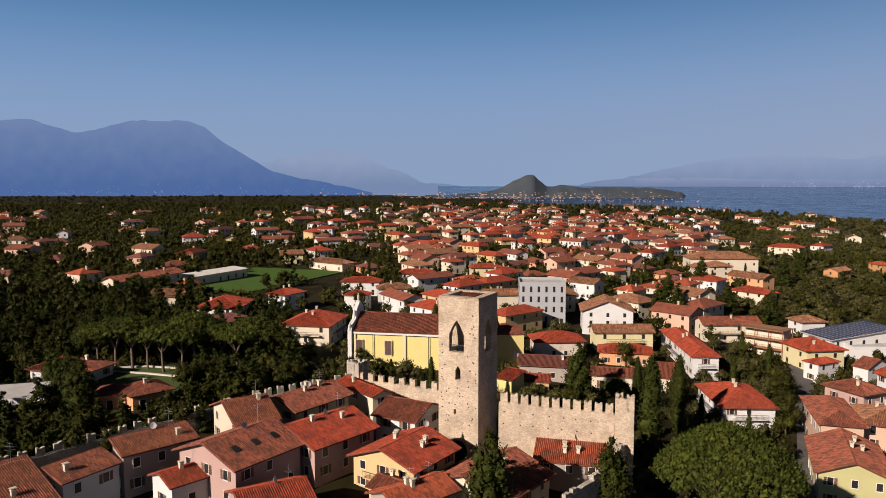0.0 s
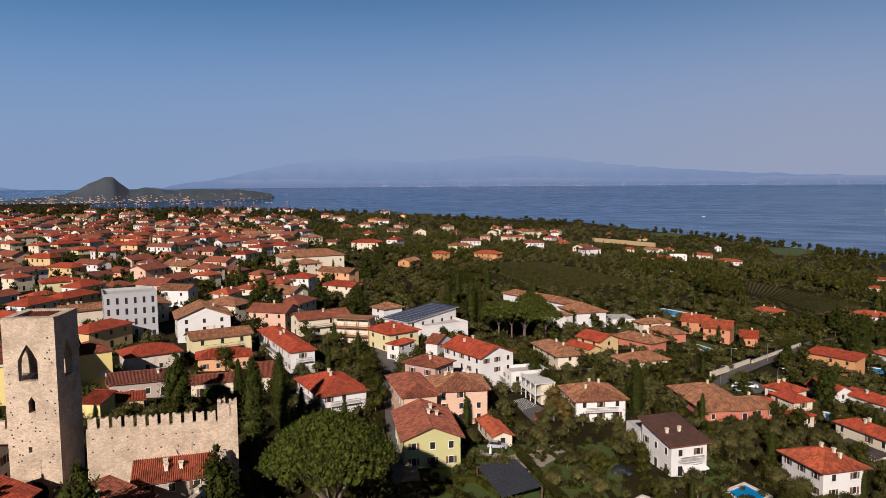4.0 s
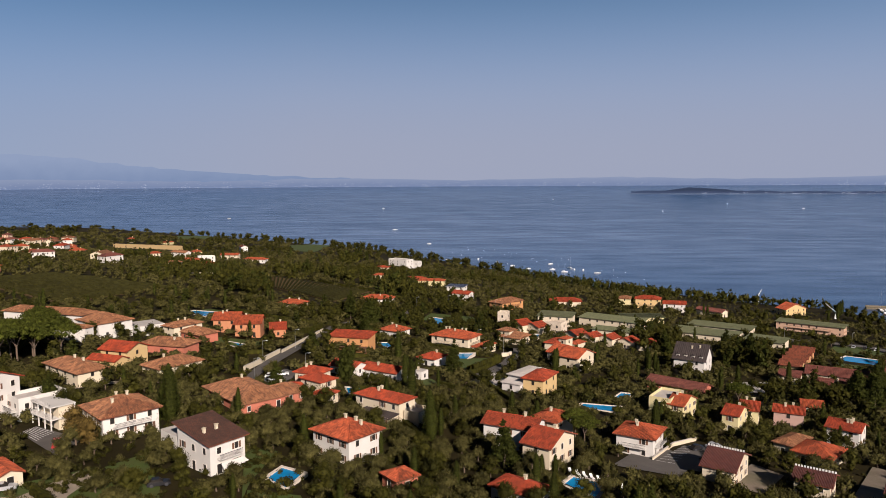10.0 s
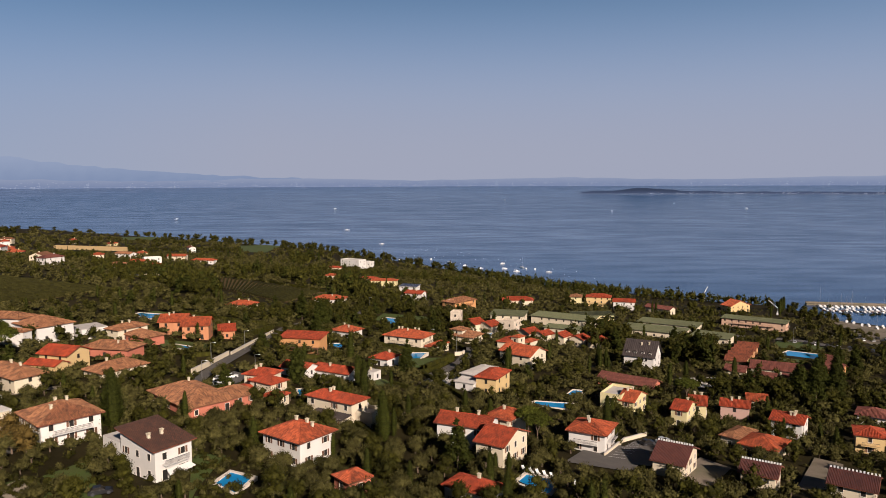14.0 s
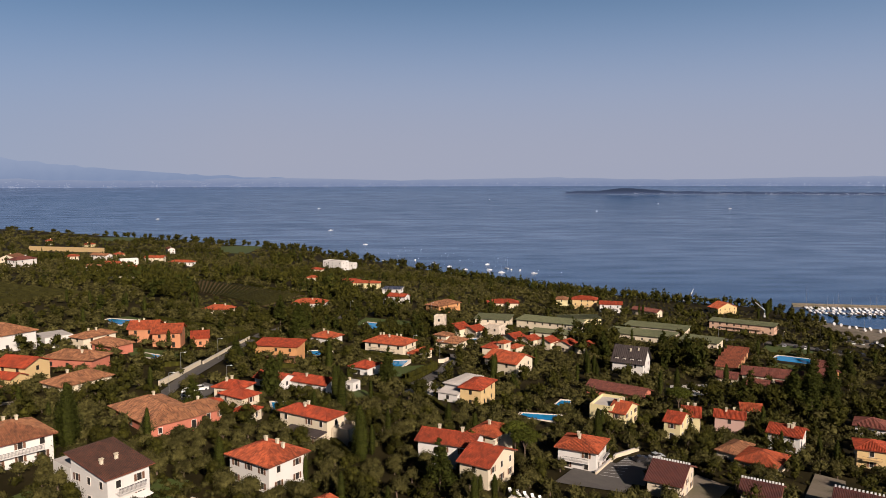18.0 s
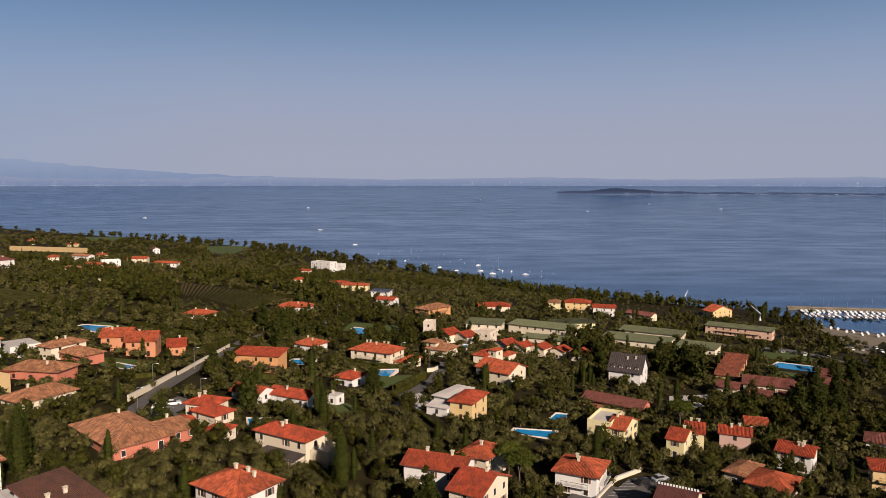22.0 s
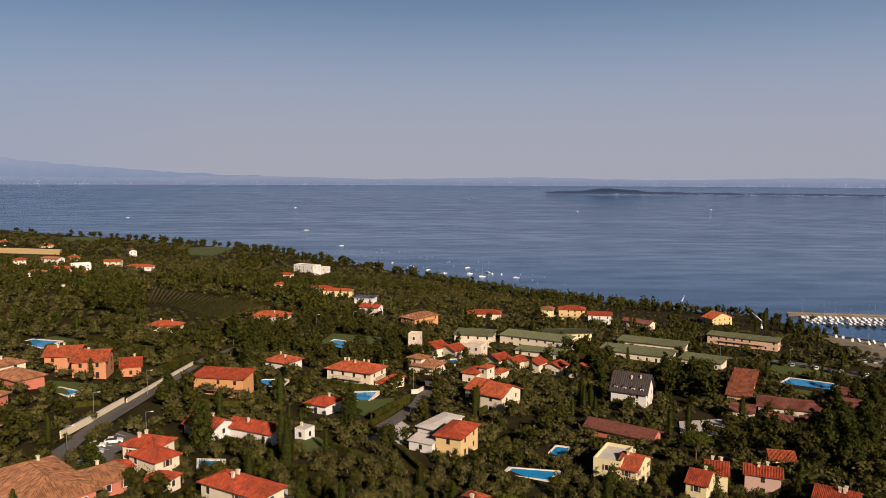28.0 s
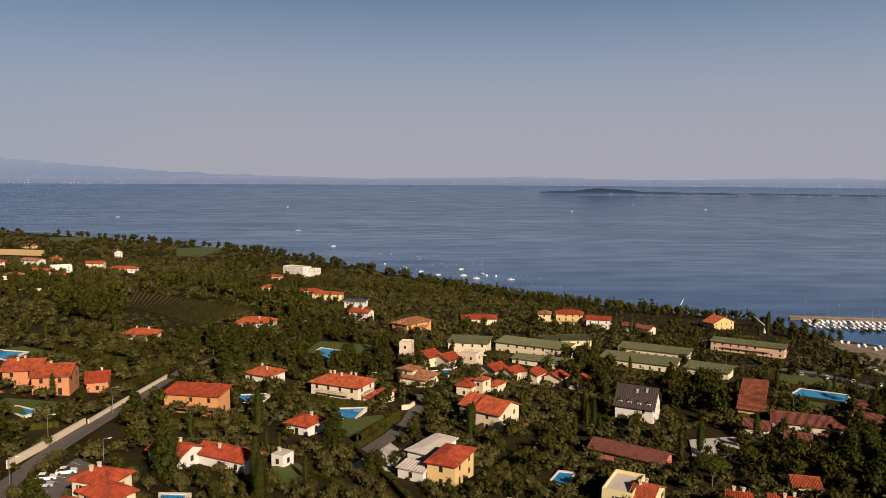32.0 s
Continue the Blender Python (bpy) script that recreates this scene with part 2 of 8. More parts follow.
def water_material():
    """Lake water under a light breeze: ripples, darker cat's paws and paler slicks in long streaks."""
    m = bpy.data.materials.new("lake_water")
    m.use_nodes = True
    n, l = m.node_tree.nodes, m.node_tree.links
    b = n["Principled BSDF"]
    b.inputs["IOR"].default_value, b.inputs["Specular IOR Level"].default_value = 1.33, 0.44
    geo = n.new("ShaderNodeNewGeometry")

    def field(sx, sy, scale, detail):
        mp, t = n.new("ShaderNodeMapping"), n.new("ShaderNodeTexNoise")
        mp.inputs["Scale"].default_value = (sx, sy, 1)
        t.inputs["Scale"].default_value, t.inputs["Detail"].default_value = scale, detail
        l.new(geo.outputs["Position"], mp.inputs[0])
        l.new(mp.outputs[0], t.inputs[0])
        return t.outputs[0]
    chop, streak, broad = field(0.11, 0.17, 1.6, 6.0), field(0.009, 0.028, 1.0, 8.0), field(0.0012, 0.0035, 1.0, 3.0)
    add = n.new("ShaderNodeMath")
    add.operation = "MULTIPLY_ADD"
    add.inputs[1].default_value = 0.55
    l.new(broad, add.inputs[0])
    l.new(streak, add.inputs[2])
    lane, tone = n.new("ShaderNodeMapRange"), n.new("ShaderNodeMix")
    lane.inputs[1].default_value, lane.inputs[2].default_value = 0.66, 0.98
    l.new(add.outputs[0], lane.inputs[0])
    tone.data_type = "RGBA"
    tone.inputs[6].default_value, tone.inputs[7].default_value = (0.014, 0.062, 0.180, 1), (0.008, 0.036, 0.118, 1)
    l.new(lane.outputs[0], tone.inputs[0])
    fleck, dark = n.new("ShaderNodeMapRange"), n.new("ShaderNodeMix")
    fleck.inputs[1].default_value, fleck.inputs[2].default_value, fleck.inputs[4].default_value = 0.52, 0.70, 0.65
    l.new(chop, fleck.inputs[0])
    dark.data_type = "RGBA"
    dark.inputs[7].default_value = (0.005, 0.018, 0.050, 1)
    l.new(tone.outputs[2], dark.inputs[6])
    l.new(fleck.outputs[0], dark.inputs[0])
    l.new(dark.outputs[2], b.inputs["Base Color"])
    gloss = n.new("ShaderNodeMapRange")
    gloss.inputs[1].default_value, gloss.inputs[2].default_value, gloss.inputs[3].default_value, gloss.inputs[4].default_value = 0.60, 0.95, 0.14, 0.24
    l.new(add.outputs[0], gloss.inputs[0])
    l.new(gloss.outputs[0], b.inputs["Roughness"])
    bp = n.new("ShaderNodeBump")
    bp.inputs["Strength"].default_value, bp.inputs["Distance"].default_value = 0.30, 0.5
    l.new(chop, bp.inputs["Height"])
    l.new(bp.outputs[0], b.inputs["Normal"])
    return m


WATER = water_material()


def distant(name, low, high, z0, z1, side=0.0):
    """Distance with haze painted as faint glow: colour by height only, soft patches."""
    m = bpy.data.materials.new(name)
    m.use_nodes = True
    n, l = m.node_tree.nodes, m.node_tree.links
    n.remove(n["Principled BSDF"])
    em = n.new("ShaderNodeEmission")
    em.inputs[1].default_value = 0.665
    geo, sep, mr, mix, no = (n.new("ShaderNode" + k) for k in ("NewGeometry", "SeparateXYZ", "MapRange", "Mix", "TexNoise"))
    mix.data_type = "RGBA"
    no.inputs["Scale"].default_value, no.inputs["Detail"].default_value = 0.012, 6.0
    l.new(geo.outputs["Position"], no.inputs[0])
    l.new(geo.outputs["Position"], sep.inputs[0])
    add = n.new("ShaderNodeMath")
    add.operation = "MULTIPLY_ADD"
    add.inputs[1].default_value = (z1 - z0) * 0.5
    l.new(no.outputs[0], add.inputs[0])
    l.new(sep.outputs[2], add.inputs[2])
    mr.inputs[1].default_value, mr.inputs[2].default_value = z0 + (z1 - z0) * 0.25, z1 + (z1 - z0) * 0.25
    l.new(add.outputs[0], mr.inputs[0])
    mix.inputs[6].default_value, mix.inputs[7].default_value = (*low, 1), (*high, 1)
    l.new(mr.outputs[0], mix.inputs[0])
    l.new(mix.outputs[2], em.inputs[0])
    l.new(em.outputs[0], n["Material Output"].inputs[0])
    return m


# ---- kit ----
def mesh_ob(name, verts, faces, material, parent=None, m=None):
    me = bpy.data.meshes.new(name)
    me.from_pydata([tuple(v) for v in verts], [], faces)
    me.materials.append(material)
    ob = new(name, me)
    if parent:
        ob.parent = parent
    if m is not None:
        ob.matrix_basis = m
    return ob


def share(name, me, parent, m):
    ob = new(name, me)
    ob.parent, ob.matrix_basis = parent, m
    return ob


class Soup:
    """Collects boxes, prisms and polygons into one mesh."""

    def __init__(self):
        self.v, self.f = [], []

    def poly(self, pts):
        k = len(self.v)
        self.v += [tuple(p) for p in pts]
        self.f.append(tuple(range(k, k + len(pts))))
        return self

    def box(self, x0, y0, z0, x1, y1, z1):
        k = len(self.v)
        self.v += [(x, y, z) for z in (z0, z1) for x, y in ((x0, y0), (x1, y0), (x1, y1), (x0, y1))]
        self.f += [(k, k + 3, k + 2, k + 1), (k + 4, k + 5, k + 6, k + 7)]
        self.f += [(k + i, k + (i + 1) % 4, k + 4 + (i + 1) % 4, k + 4 + i) for i in range(4)]
        return self

    def ring(self, profile, n=10, cx=0.0, cy=0.0, squash=1.0, wob=0.0, rnd=None):
        """A turned body from (radius, height) pairs."""
        k = len(self.v)
        for r, z in profile:
            for i in range(n):
                q = r * (1 + (rnd.uniform(-wob, wob) if rnd else 0))
                a = 2 * math.pi * i / n
                self.v.append((cx + q * math.cos(a), cy + q * squash * math.sin(a), z))
        for j in range(len(profile) - 1):
            for i in range(n):
                self.f.append((k + j * n + i, k + j * n + (i + 1) % n, k + (j + 1) * n + (i + 1) % n, k + (j + 1) * n + i))
        self.f.append(tuple(k + (len(profile) - 1) * n + i for i in range(n)))
        return self

    def ob(self, name, material, parent=None, m=None):
        return mesh_ob(name, self.v, self.f, material, parent, m)


def prism(pts, z0, z1):
    """Side walls and caps over a ground outline."""
    s = Soup()
    n = len(pts)
    s.v = [(x, y, z) for z in (z0, z1) for x, y in pts]
    s.f = [tuple(range(n - 1, -1, -1)), tuple(range(n, 2 * n))] + [(i, (i + 1) % n, n + (i + 1) % n, n + i) for i in range(n)]
    return s


CACHE = {}


def cached(key, make):
    if key not in CACHE:
        ob = make()
        CACHE[key] = ob.data
        bpy.data.objects.remove(ob)
    return CACHE[key]


def window_mesh(w, h):
    def make():
        s = Soup()
        a, b, o = w / 2, h, 0.09
        inner, outer = ((-a, 0), (a, 0), (a, b), (-a, b)), ((-a - o, -o - 0.06), (a + o, -o - 0.06), (a + o, b + o), (-a - o, b + o))
        s.v = [(x, y, z) for y in (-0.07, 0.02) for ring in (inner, outer) for x, z in ring]
        for i in range(4):
            n = (i + 1) % 4
            s.f += [(i, n, 4 + n, 4 + i), (4 + i, 4 + n, 12 + n, 12 + i), (n, i, 8 + i, 8 + n)]
        return s.ob("window", FRAMEM)
    return cached(("win", round(w, 2), round(h, 2)), make)


def pane_mesh(w, h):
    return cached(("pane", round(w, 2), round(h, 2)), lambda: Soup().box(-w / 2, -0.01, 0, w / 2, 0.02, h).ob("pane", GLASS))


def shutter_mesh(w, h):
    def make():
        s, n = Soup(), 7
        for i in range(n + 1):
            y = -0.07 if i % 2 else -0.03
            s.v += [(-w / 4, 0, h * i / n), (-w / 4, y, h * i / n), (w / 4, y, h * i / n), (w / 4, 0, h * i / n)]
            if i:
                k = 4 * i
                s.f += [(k - 4, k - 3, k + 1, k), (k - 3, k - 2, k + 2, k + 1), (k - 2, k - 1, k + 3, k + 2)]
        return s.ob("shutter", SHUTTER)
    return cached(("shut", round(w, 2), round(h, 2)), make)


def add_window(thing, m, w=1.0, h=1.4, shutters=0, far=0):
    if far:
        return share("window", pane_mesh(w, h), thing, m)
    win = share("window", window_mesh(w, h), thing, m)
    share("pane", pane_mesh(w, h), win, pose(0, 0, 0))
    if shutters:
        for sx in (-1, 1):
            share("shutter", shutter_mesh(w, h), win, pose(sx * (w * 0.75 + 0.1), -0.03, 0))
    return win


def chimney_mesh(h):
    def make():
        s = Soup().box(-0.27, -0.24, -0.6, 0.27, 0.24, h)
        s.box(-0.35, -0.32, h, 0.35, 0.32, h + 0.08)
        for dx in (-0.22, 0.22):
            s.box(dx - 0.06, -0.2, h + 0.08, dx + 0.06, 0.2, h + 0.28)
        s.box(-0.4, -0.34, h + 0.28, 0.4, 0.34, h + 0.37)
        return s.ob("chimney", CREAM)
    return cached(("chim", h), make)


def slope_tiles(s, e0, e1, r0, r1, pitch=0.3, run=1.15, rnd=random, bold=1.0):
    """Rows of round tiles on a roof slope. e0-e1: the eave; r0-r1: the ridge (may be shorter than the eave)."""
    e0, e1, r0, r1 = (Vector(p) for p in (e0, e1, r0, r1))
    along = e1 - e0
    width = along.length
    if width < 1:
        return
    u = along / width
    up = (r0 - e0) - (r0 - e0).dot(u) * u
    rise = up.length
    up.normalize()
    nrm = u.cross(up)
    if nrm.z < 0:
        nrm = -nrm
    a0, a1 = (r0 - e0).dot(u), (r1 - e0).dot(u)
    n = max(3, int(width / pitch))
    for i in range(n):
        c = (i + 0.5) * width / n
        top = rise
        if a0 > 0.01 and c < a0:
            top = min(top, rise * c / a0)
        if width - a1 > 0.01 and c > a1:
            top = min(top, rise * (width - c) / (width - a1))
        if top < 0.4:
            continue
        hw = width / n * (0.36 if bold == 1.0 else 0.31)
        pieces = max(1, int(top / run + 0.5))
        for j in range(pieces):
            b0, b1 = top * j / pieces, top * (j + 1) / pieces
            lift = 0.045 + rnd.random() * (0.03 if bold == 1.0 else 0.02)
            base0, base1 = e0 + u * c + up * (b0 - 0.04), e0 + u * c + up * (b1 - 0.02)
            k = len(s.v)
            for base, l in ((base0, (lift + 0.05) * bold), (base1, (lift + 0.03) * bold)):
                s.v += [tuple(base - u * hw + nrm * 0.005), tuple(base - u * hw * 0.45 + nrm * l), tuple(base + u * hw * 0.45 + nrm * l), tuple(base + u * hw + nrm * 0.005)]
            s.f += [(k, k + 1, k + 5, k + 4), (k + 1, k + 2, k + 6, k + 5), (k + 2, k + 3, k + 7, k + 6)]


def roof_planes(w, d, z, kind, pitch, ridge):
    """Slopes as (eave0, eave1, ridge0, ridge1) in the house's own frame; the gable triangles too."""
    a, b = w / 2, d / 2
    if kind == "shed":
        hi = z + d * pitch
        return [((-a, -b, z), (a, -b, z), (-a, b, hi), (a, b, hi))], hi
    if kind == "gable":
        if ridge == "x":
            hi = z + b * pitch
            return [((-a, -b, z), (a, -b, z), (-a, 0, hi), (a, 0, hi)), ((a, b, z), (-a, b, z), (a, 0, hi), (-a, 0, hi))], hi
        hi = z + a * pitch
        return [((a, -b, z), (a, b, z), (0, -b, hi), (0, b, hi)), ((-a, b, z), (-a, -b, z), (0, b, hi), (0, -b, hi))], hi
    r = min(a, b)
    hi = z + r * pitch
    p, q = ((-a + r, 0, hi), (a - r, 0, hi)) if a >= b else ((0, -b + r, hi), (0, b - r, hi))
    if a >= b:
        return [((-a, -b, z), (a, -b, z), p, q), ((a, b, z), (-a, b, z), q, p), ((a, -b, z), (a, b, z), q, q), ((-a, b, z), (-a, -b, z), p, p)], hi
    return [((-a, -b, z), (a, -b, z), p, p), ((a, b, z), (-a, b, z), q, q), ((a, -b, z), (a, b, z), p, q), ((-a, b, z), (-a, -b, z), q, p)], hi


def hidden(x, y, way):
    """Whether a wall that faces this way, in degrees from east, looks away from the whole lane from castle to lake."""
    u, v = math.cos(radians(way)), math.sin(radians(way))
    return all(u * (px - x) + v * (py - y) < 0 for px, py in ((0, 0), (0, 80)))


TAKEN = []          # footprints (x, y, radius) that trees keep clear of
HOUSES = 0


def house(x, y, rot, w, d, eave, wall, roof, kind="hip", floors=2, pitch=None, ridge="x", chim=0, balcony=0, porch=0, dormers=0, parapet=0, tall=0, over=0.8, near=1, label="", z=None, windows=1, group="", name="house", far=None, skylights=0):
    """A house with its wall body, tiled roof, windows, chimneys and balconies. w, d: the roof's outline; the front is local -y."""
    global HOUSES
    HOUSES += 1
    rnd = random.Random(HOUSES * 7 + 1)
    pitch = pitch if pitch is not None else {"hip": 0.38, "gable": 0.40, "shed": 0.2, "flat": 0.0}[kind]
    base = land_z(x, y) if z is None else z
    thing = new(name)
    thing.matrix_basis = pose(x, y, base, 0, 0, rot)
    tagged(thing, label or "plastered house with a tiled roof", "church" if name == "church" else "house", group)
    over = min(over, w * 0.08, d * 0.08) if kind != "flat" else 0.0
    a, b = w / 2 - over, d / 2 - over
    slim, long_way = min(w, d) / 2, (max(w, d) - min(w, d)) / 2
    ca, sa_ = math.cos(radians(rot + (0 if w >= d else 90))), math.sin(radians(rot + (0 if w >= d else 90)))
    for q in ((0,) if long_way < 1 else (-1, 0, 1)):
        TAKEN.append((x + ca * long_way * q, y + sa_ * long_way * q, slim + 0.3))
    near = 2 if near == 1 and math.hypot(x, y) < 205 else near
    planes, hi = (roof_planes(w, d, eave, kind, pitch, ridge)) if kind != "flat" else ([], eave)
    # walls, with gable ends where the roof has them
    body = Soup()
    body.box(-a, -b, -3.0, a, b, eave + (0.0 if kind == "flat" else 0.05))
    if kind == "gable":
        if ridge == "x":
            body.poly([(-a, -b, eave + 0.05), (-a, 0, hi - 0.1), (-a, b, eave + 0.05)]).poly([(a, -b, eave + 0.05), (a, b, eave + 0.05), (a, 0, hi - 0.1)])
        else:
            body.poly([(-a, -b, eave + 0.05), (a, -b, eave + 0.05), (0, -b, hi - 0.1)]).poly([(-a, b, eave + 0.05), (0, b, hi - 0.1), (a, b, eave + 0.05)])
    elif kind == "shed":
        body.poly([(a, b, eave), (-a, b, eave), (-a, b, hi - 0.15), (a, b, hi - 0.15)])
        for sx in (-a, a):
            body.poly([(sx, -b, eave), (sx, b, eave), (sx, b, hi - 0.15)])
    body.ob("wall", wall, thing)
    # roof
    if kind == "flat":
        s = Soup().box(-a + 0.02, -b + 0.02, eave, a - 0.02, b - 0.02, eave + 0.12)
        s.ob("roof", roof, thing)
        if parapet:
            p = Soup()
            for x0, y0, x1, y1 in ((-a, -b, a, -b + 0.25), (-a, b - 0.25, a, b), (-a, -b + 0.25, -a + 0.25, b - 0.25), (a - 0.25, -b + 0.25, a, b - 0.25)):
                p.box(x0, y0, eave + 0.003, x1, y1, eave + 0.95)
            p.ob("parapet", wall, thing)
    else:
        s = Soup()
        for e0, e1, r0, r1 in planes:
            top = [e0, e1, r1, r0] if r0 != r1 else [e0, e1, r0]
            s.poly(top)
            s.poly([(p[0], p[1], p[2] - 0.18) for p in reversed(top)])
            s.poly([e1, e0, (e0[0], e0[1], e0[2] - 0.18), (e1[0], e1[1], e1[2] - 0.18)])
            if kind in ("gable", "shed"):
                for p, q in ((e1, r1), (r0, e0)):
                    s.poly([q, p, (p[0], p[1], p[2] - 0.18), (q[0], q[1], q[2] - 0.18)])
        roof_ob = s.ob("roof", PALE if roof is SOLAR else (GAPDARK if near == 2 and roof not in (SLATE, PALE) else roof), thing)
        if near and roof not in (SLATE, PALE, SOLAR):
            t = Soup()
            step = 0.34 if near == 1 else 0.30
            for e0, e1, r0, r1 in planes:
                slope_tiles(t, e0, e1, r0, r1, step, 1.0 if near == 1 else 0.65, rnd, 1.0 if near == 1 else 1.25)
            # ridge and hip caps
            for e0, e1, r0, r1 in planes[:2]:
                for p, q in ((r0, r1), (e0, r0), (e1, r1)) if kind == "hip" else ((r0, r1),):
                    p, q = Vector(p), Vector(q)
                    if (q - p).length > 0.5:
                        cut = max(1, int((q - p).length / 0.6))
                        side = (q - p).normalized().cross(Vector((0, 0, 1))).normalized() * 0.16
                        for i in range(cut):
                            g, h = p.lerp(q, i / cut), p.lerp(q, (i + 1) / cut)
                            up0, up1 = Vector((0, 0, 0.15)), Vector((0, 0, 0.11))
                            t.poly([g - side, g + up0, h + up1, h - side]).poly([g + up0, g + side, h + side, h + up1])
            for i in range(skylights):
                e0, e1, r0, r1 = (Vector(p) for p in planes[0])
                u0 = 0.2 + 0.26 * i
                q = [e0.lerp(e1, u).lerp(r0.lerp(r1, u), v) + Vector((0, 0, 0.24)) for u, v in ((u0, 0.42), (u0 + 0.07, 0.42), (u0 + 0.07, 0.6), (u0, 0.6))]
                sk = Soup().poly(q)
                for k in range(4):
                    sk.poly([q[(k + 1) % 4], q[k], q[k] - Vector((0, 0, 0.3)), q[(k + 1) % 4] - Vector((0, 0, 0.3))])
                sk.ob("skylight", GLASS, roof_ob)
            tile_ob = t.ob("roof_tiles", roof, roof_ob)
            tagged(tile_ob, kind="stuff")
            if roof is DARKRED:
                e0, e1, r0, r1 = (Vector(p) for p in planes[0])
                post = cached("ridge_post", lambda: Soup().box(-0.18, -0.12, 0, 0.18, 0.12, 0.42).ob("ridge_block", WHITEPAINT))
                for i in range(14):
                    share("ridge_block", post, roof_ob, Matrix.Translation(r0.lerp(r1, (i + 0.5) / 14) + Vector((0, 0, 0.1))))
        elif roof is SOLAR:
            e0, e1, r0, r1 = (Vector(p) for p in planes[0])
            n1, n2 = max(2, int(w / 2)), max(2, int(d / 1.7))
            for i in range(n1):
                for j in range(n2):
                    q = [e0.lerp(e1, u).lerp(r0.lerp(r1, u), v) for u, v in (((i + .04) / n1, (j + .25) / n2), ((i + .96) / n1, (j + .25) / n2), ((i + .96) / n1, (j + .85) / n2), ((i + .04) / n1, (j + .85) / n2))]
                    t = Soup().poly([p + Vector((0, 0, 0.16)) for p in q])
                    for k in range(4):
                        t.poly([q[k] + Vector((0, 0, 0.16)), q[(k + 1) % 4] + Vector((0, 0, 0.16)), q[(k + 1) % 4], q[k]])
                    t.ob("solar_panel", SOLAR, roof_ob)
        elif roof is PALE or roof is SLATE:
            t = Soup()
            for e0, e1, r0, r1 in planes:
                slope_tiles(t, e0, e1, r0, r1, 0.8, 2.2, rnd)
            tagged(t.ob("roof_sheet", roof, roof_ob), kind="stuff")
    # openings
    far = int(math.hypot(x - 0, y - 40) > 205) if far is None else far
    if windows:
        lvl = eave / floors
        for side, (half, off) in enumerate(((a, b), (b, a), (a, b), (b, a))):
            n = max(1, int((2 * half - 1.0) / ((3.1 if not far else 4.3) if not tall else 2.4)))
            for f in range(floors):
                for i in range(n):
                    if rnd.random() < (0.12 if not tall else 0.0):
                        continue
                    u = -half + (i + 0.5) * 2 * half / n
                    door = f == 0 and rnd.random() < 0.3
                    hh, ww = (2.1, 1.1) if door else ((1.35, 0.95) if not tall else (2.0, 0.8))
                    if hidden(x, y, rot - 90 + 90 * side) and rnd.random() < 0.93:
                        continue
                    if lvl < 2.6:
                        hh = min(hh, 1.2)
                    zz = f * lvl + (0.15 if door else min(0.95, lvl - hh - 0.45))
                    m = pose(0, 0, 0, 0, 0, 90 * side) @ pose(u, -off - 0.015, zz)
                    add_window(thing, m, ww, hh, shutters=int(not tall and rnd.random() < 0.45 and far < 1), far=far)
    for c in range(chim):
        u, v = rnd.uniform(-0.6, 0.6), rnd.uniform(-0.45, 0.45)
        px, py = u * a, v * b
        rz = eave if kind == "flat" else min((e0[2] + (Vector((px, py, 0)) - Vector((e0[0], e0[1], 0))).dot(Vector((r0[0] - e0[0], r0[1] - e0[1], 0)) - (Vector((r0[0] - e0[0], r0[1] - e0[1], 0)).dot((Vector(e1) - Vector(e0)).normalized()) * (Vector(e1) - Vector(e0)).normalized())) * (r0[2] - e0[2]) / max(0.01, (Vector((r0[0] - e0[0], r0[1] - e0[1], 0)) - Vector((r0[0] - e0[0], r0[1] - e0[1], 0)).dot((Vector(e1) - Vector(e0)).normalized()) * (Vector(e1) - Vector(e0)).normalized()).length_squared)) for e0, e1, r0, r1 in planes)
        share("chimney", chimney_mesh(0.75), thing, pose(px, py, rz))
    if balcony:
        lvl = eave / floors
        for side in (0, 1):
            half, off = (a, b) if side == 0 else (b, a)
            bw = half * (1.3 if balcony == 1 else 1.0)
            s = Soup().box(-bw / 2, -off - 1.3, lvl - 0.02, bw / 2, -off - 0.004, lvl + 0.14)
            bal = s.ob("balcony", wall, thing, pose(0, 0, 0, 0, 0, 90 * side))
            r = Soup().box(-bw / 2, -off - 1.3, lvl + 1.05, bw / 2, -off - 1.22, lvl + 1.12)
            n = int(bw / 0.25)
            for i in range(n + 1):
                px = -bw / 2 + 0.02 + i * (bw - 0.04) / n
                r.box(px - 0.015, -off - 1.275, lvl + 0.14, px + 0.015, -off - 1.245, lvl + 1.05)
            r.ob("railing", IRON, bal)
    if porch:
        s = Soup().box(-a, -b - 2.4, 2.55, a, -b - 0.004, 2.7)
        pr = s.ob("porch_roof", TIMBER, thing)
        for i in range(5):
            px = -a + 0.15 + i * (2 * a - 0.3) / 4
            Soup().box(px - 0.12, -b - 2.35, -0.5, px + 0.12, -b - 2.1, 2.55).ob("post", TIMBER, pr)
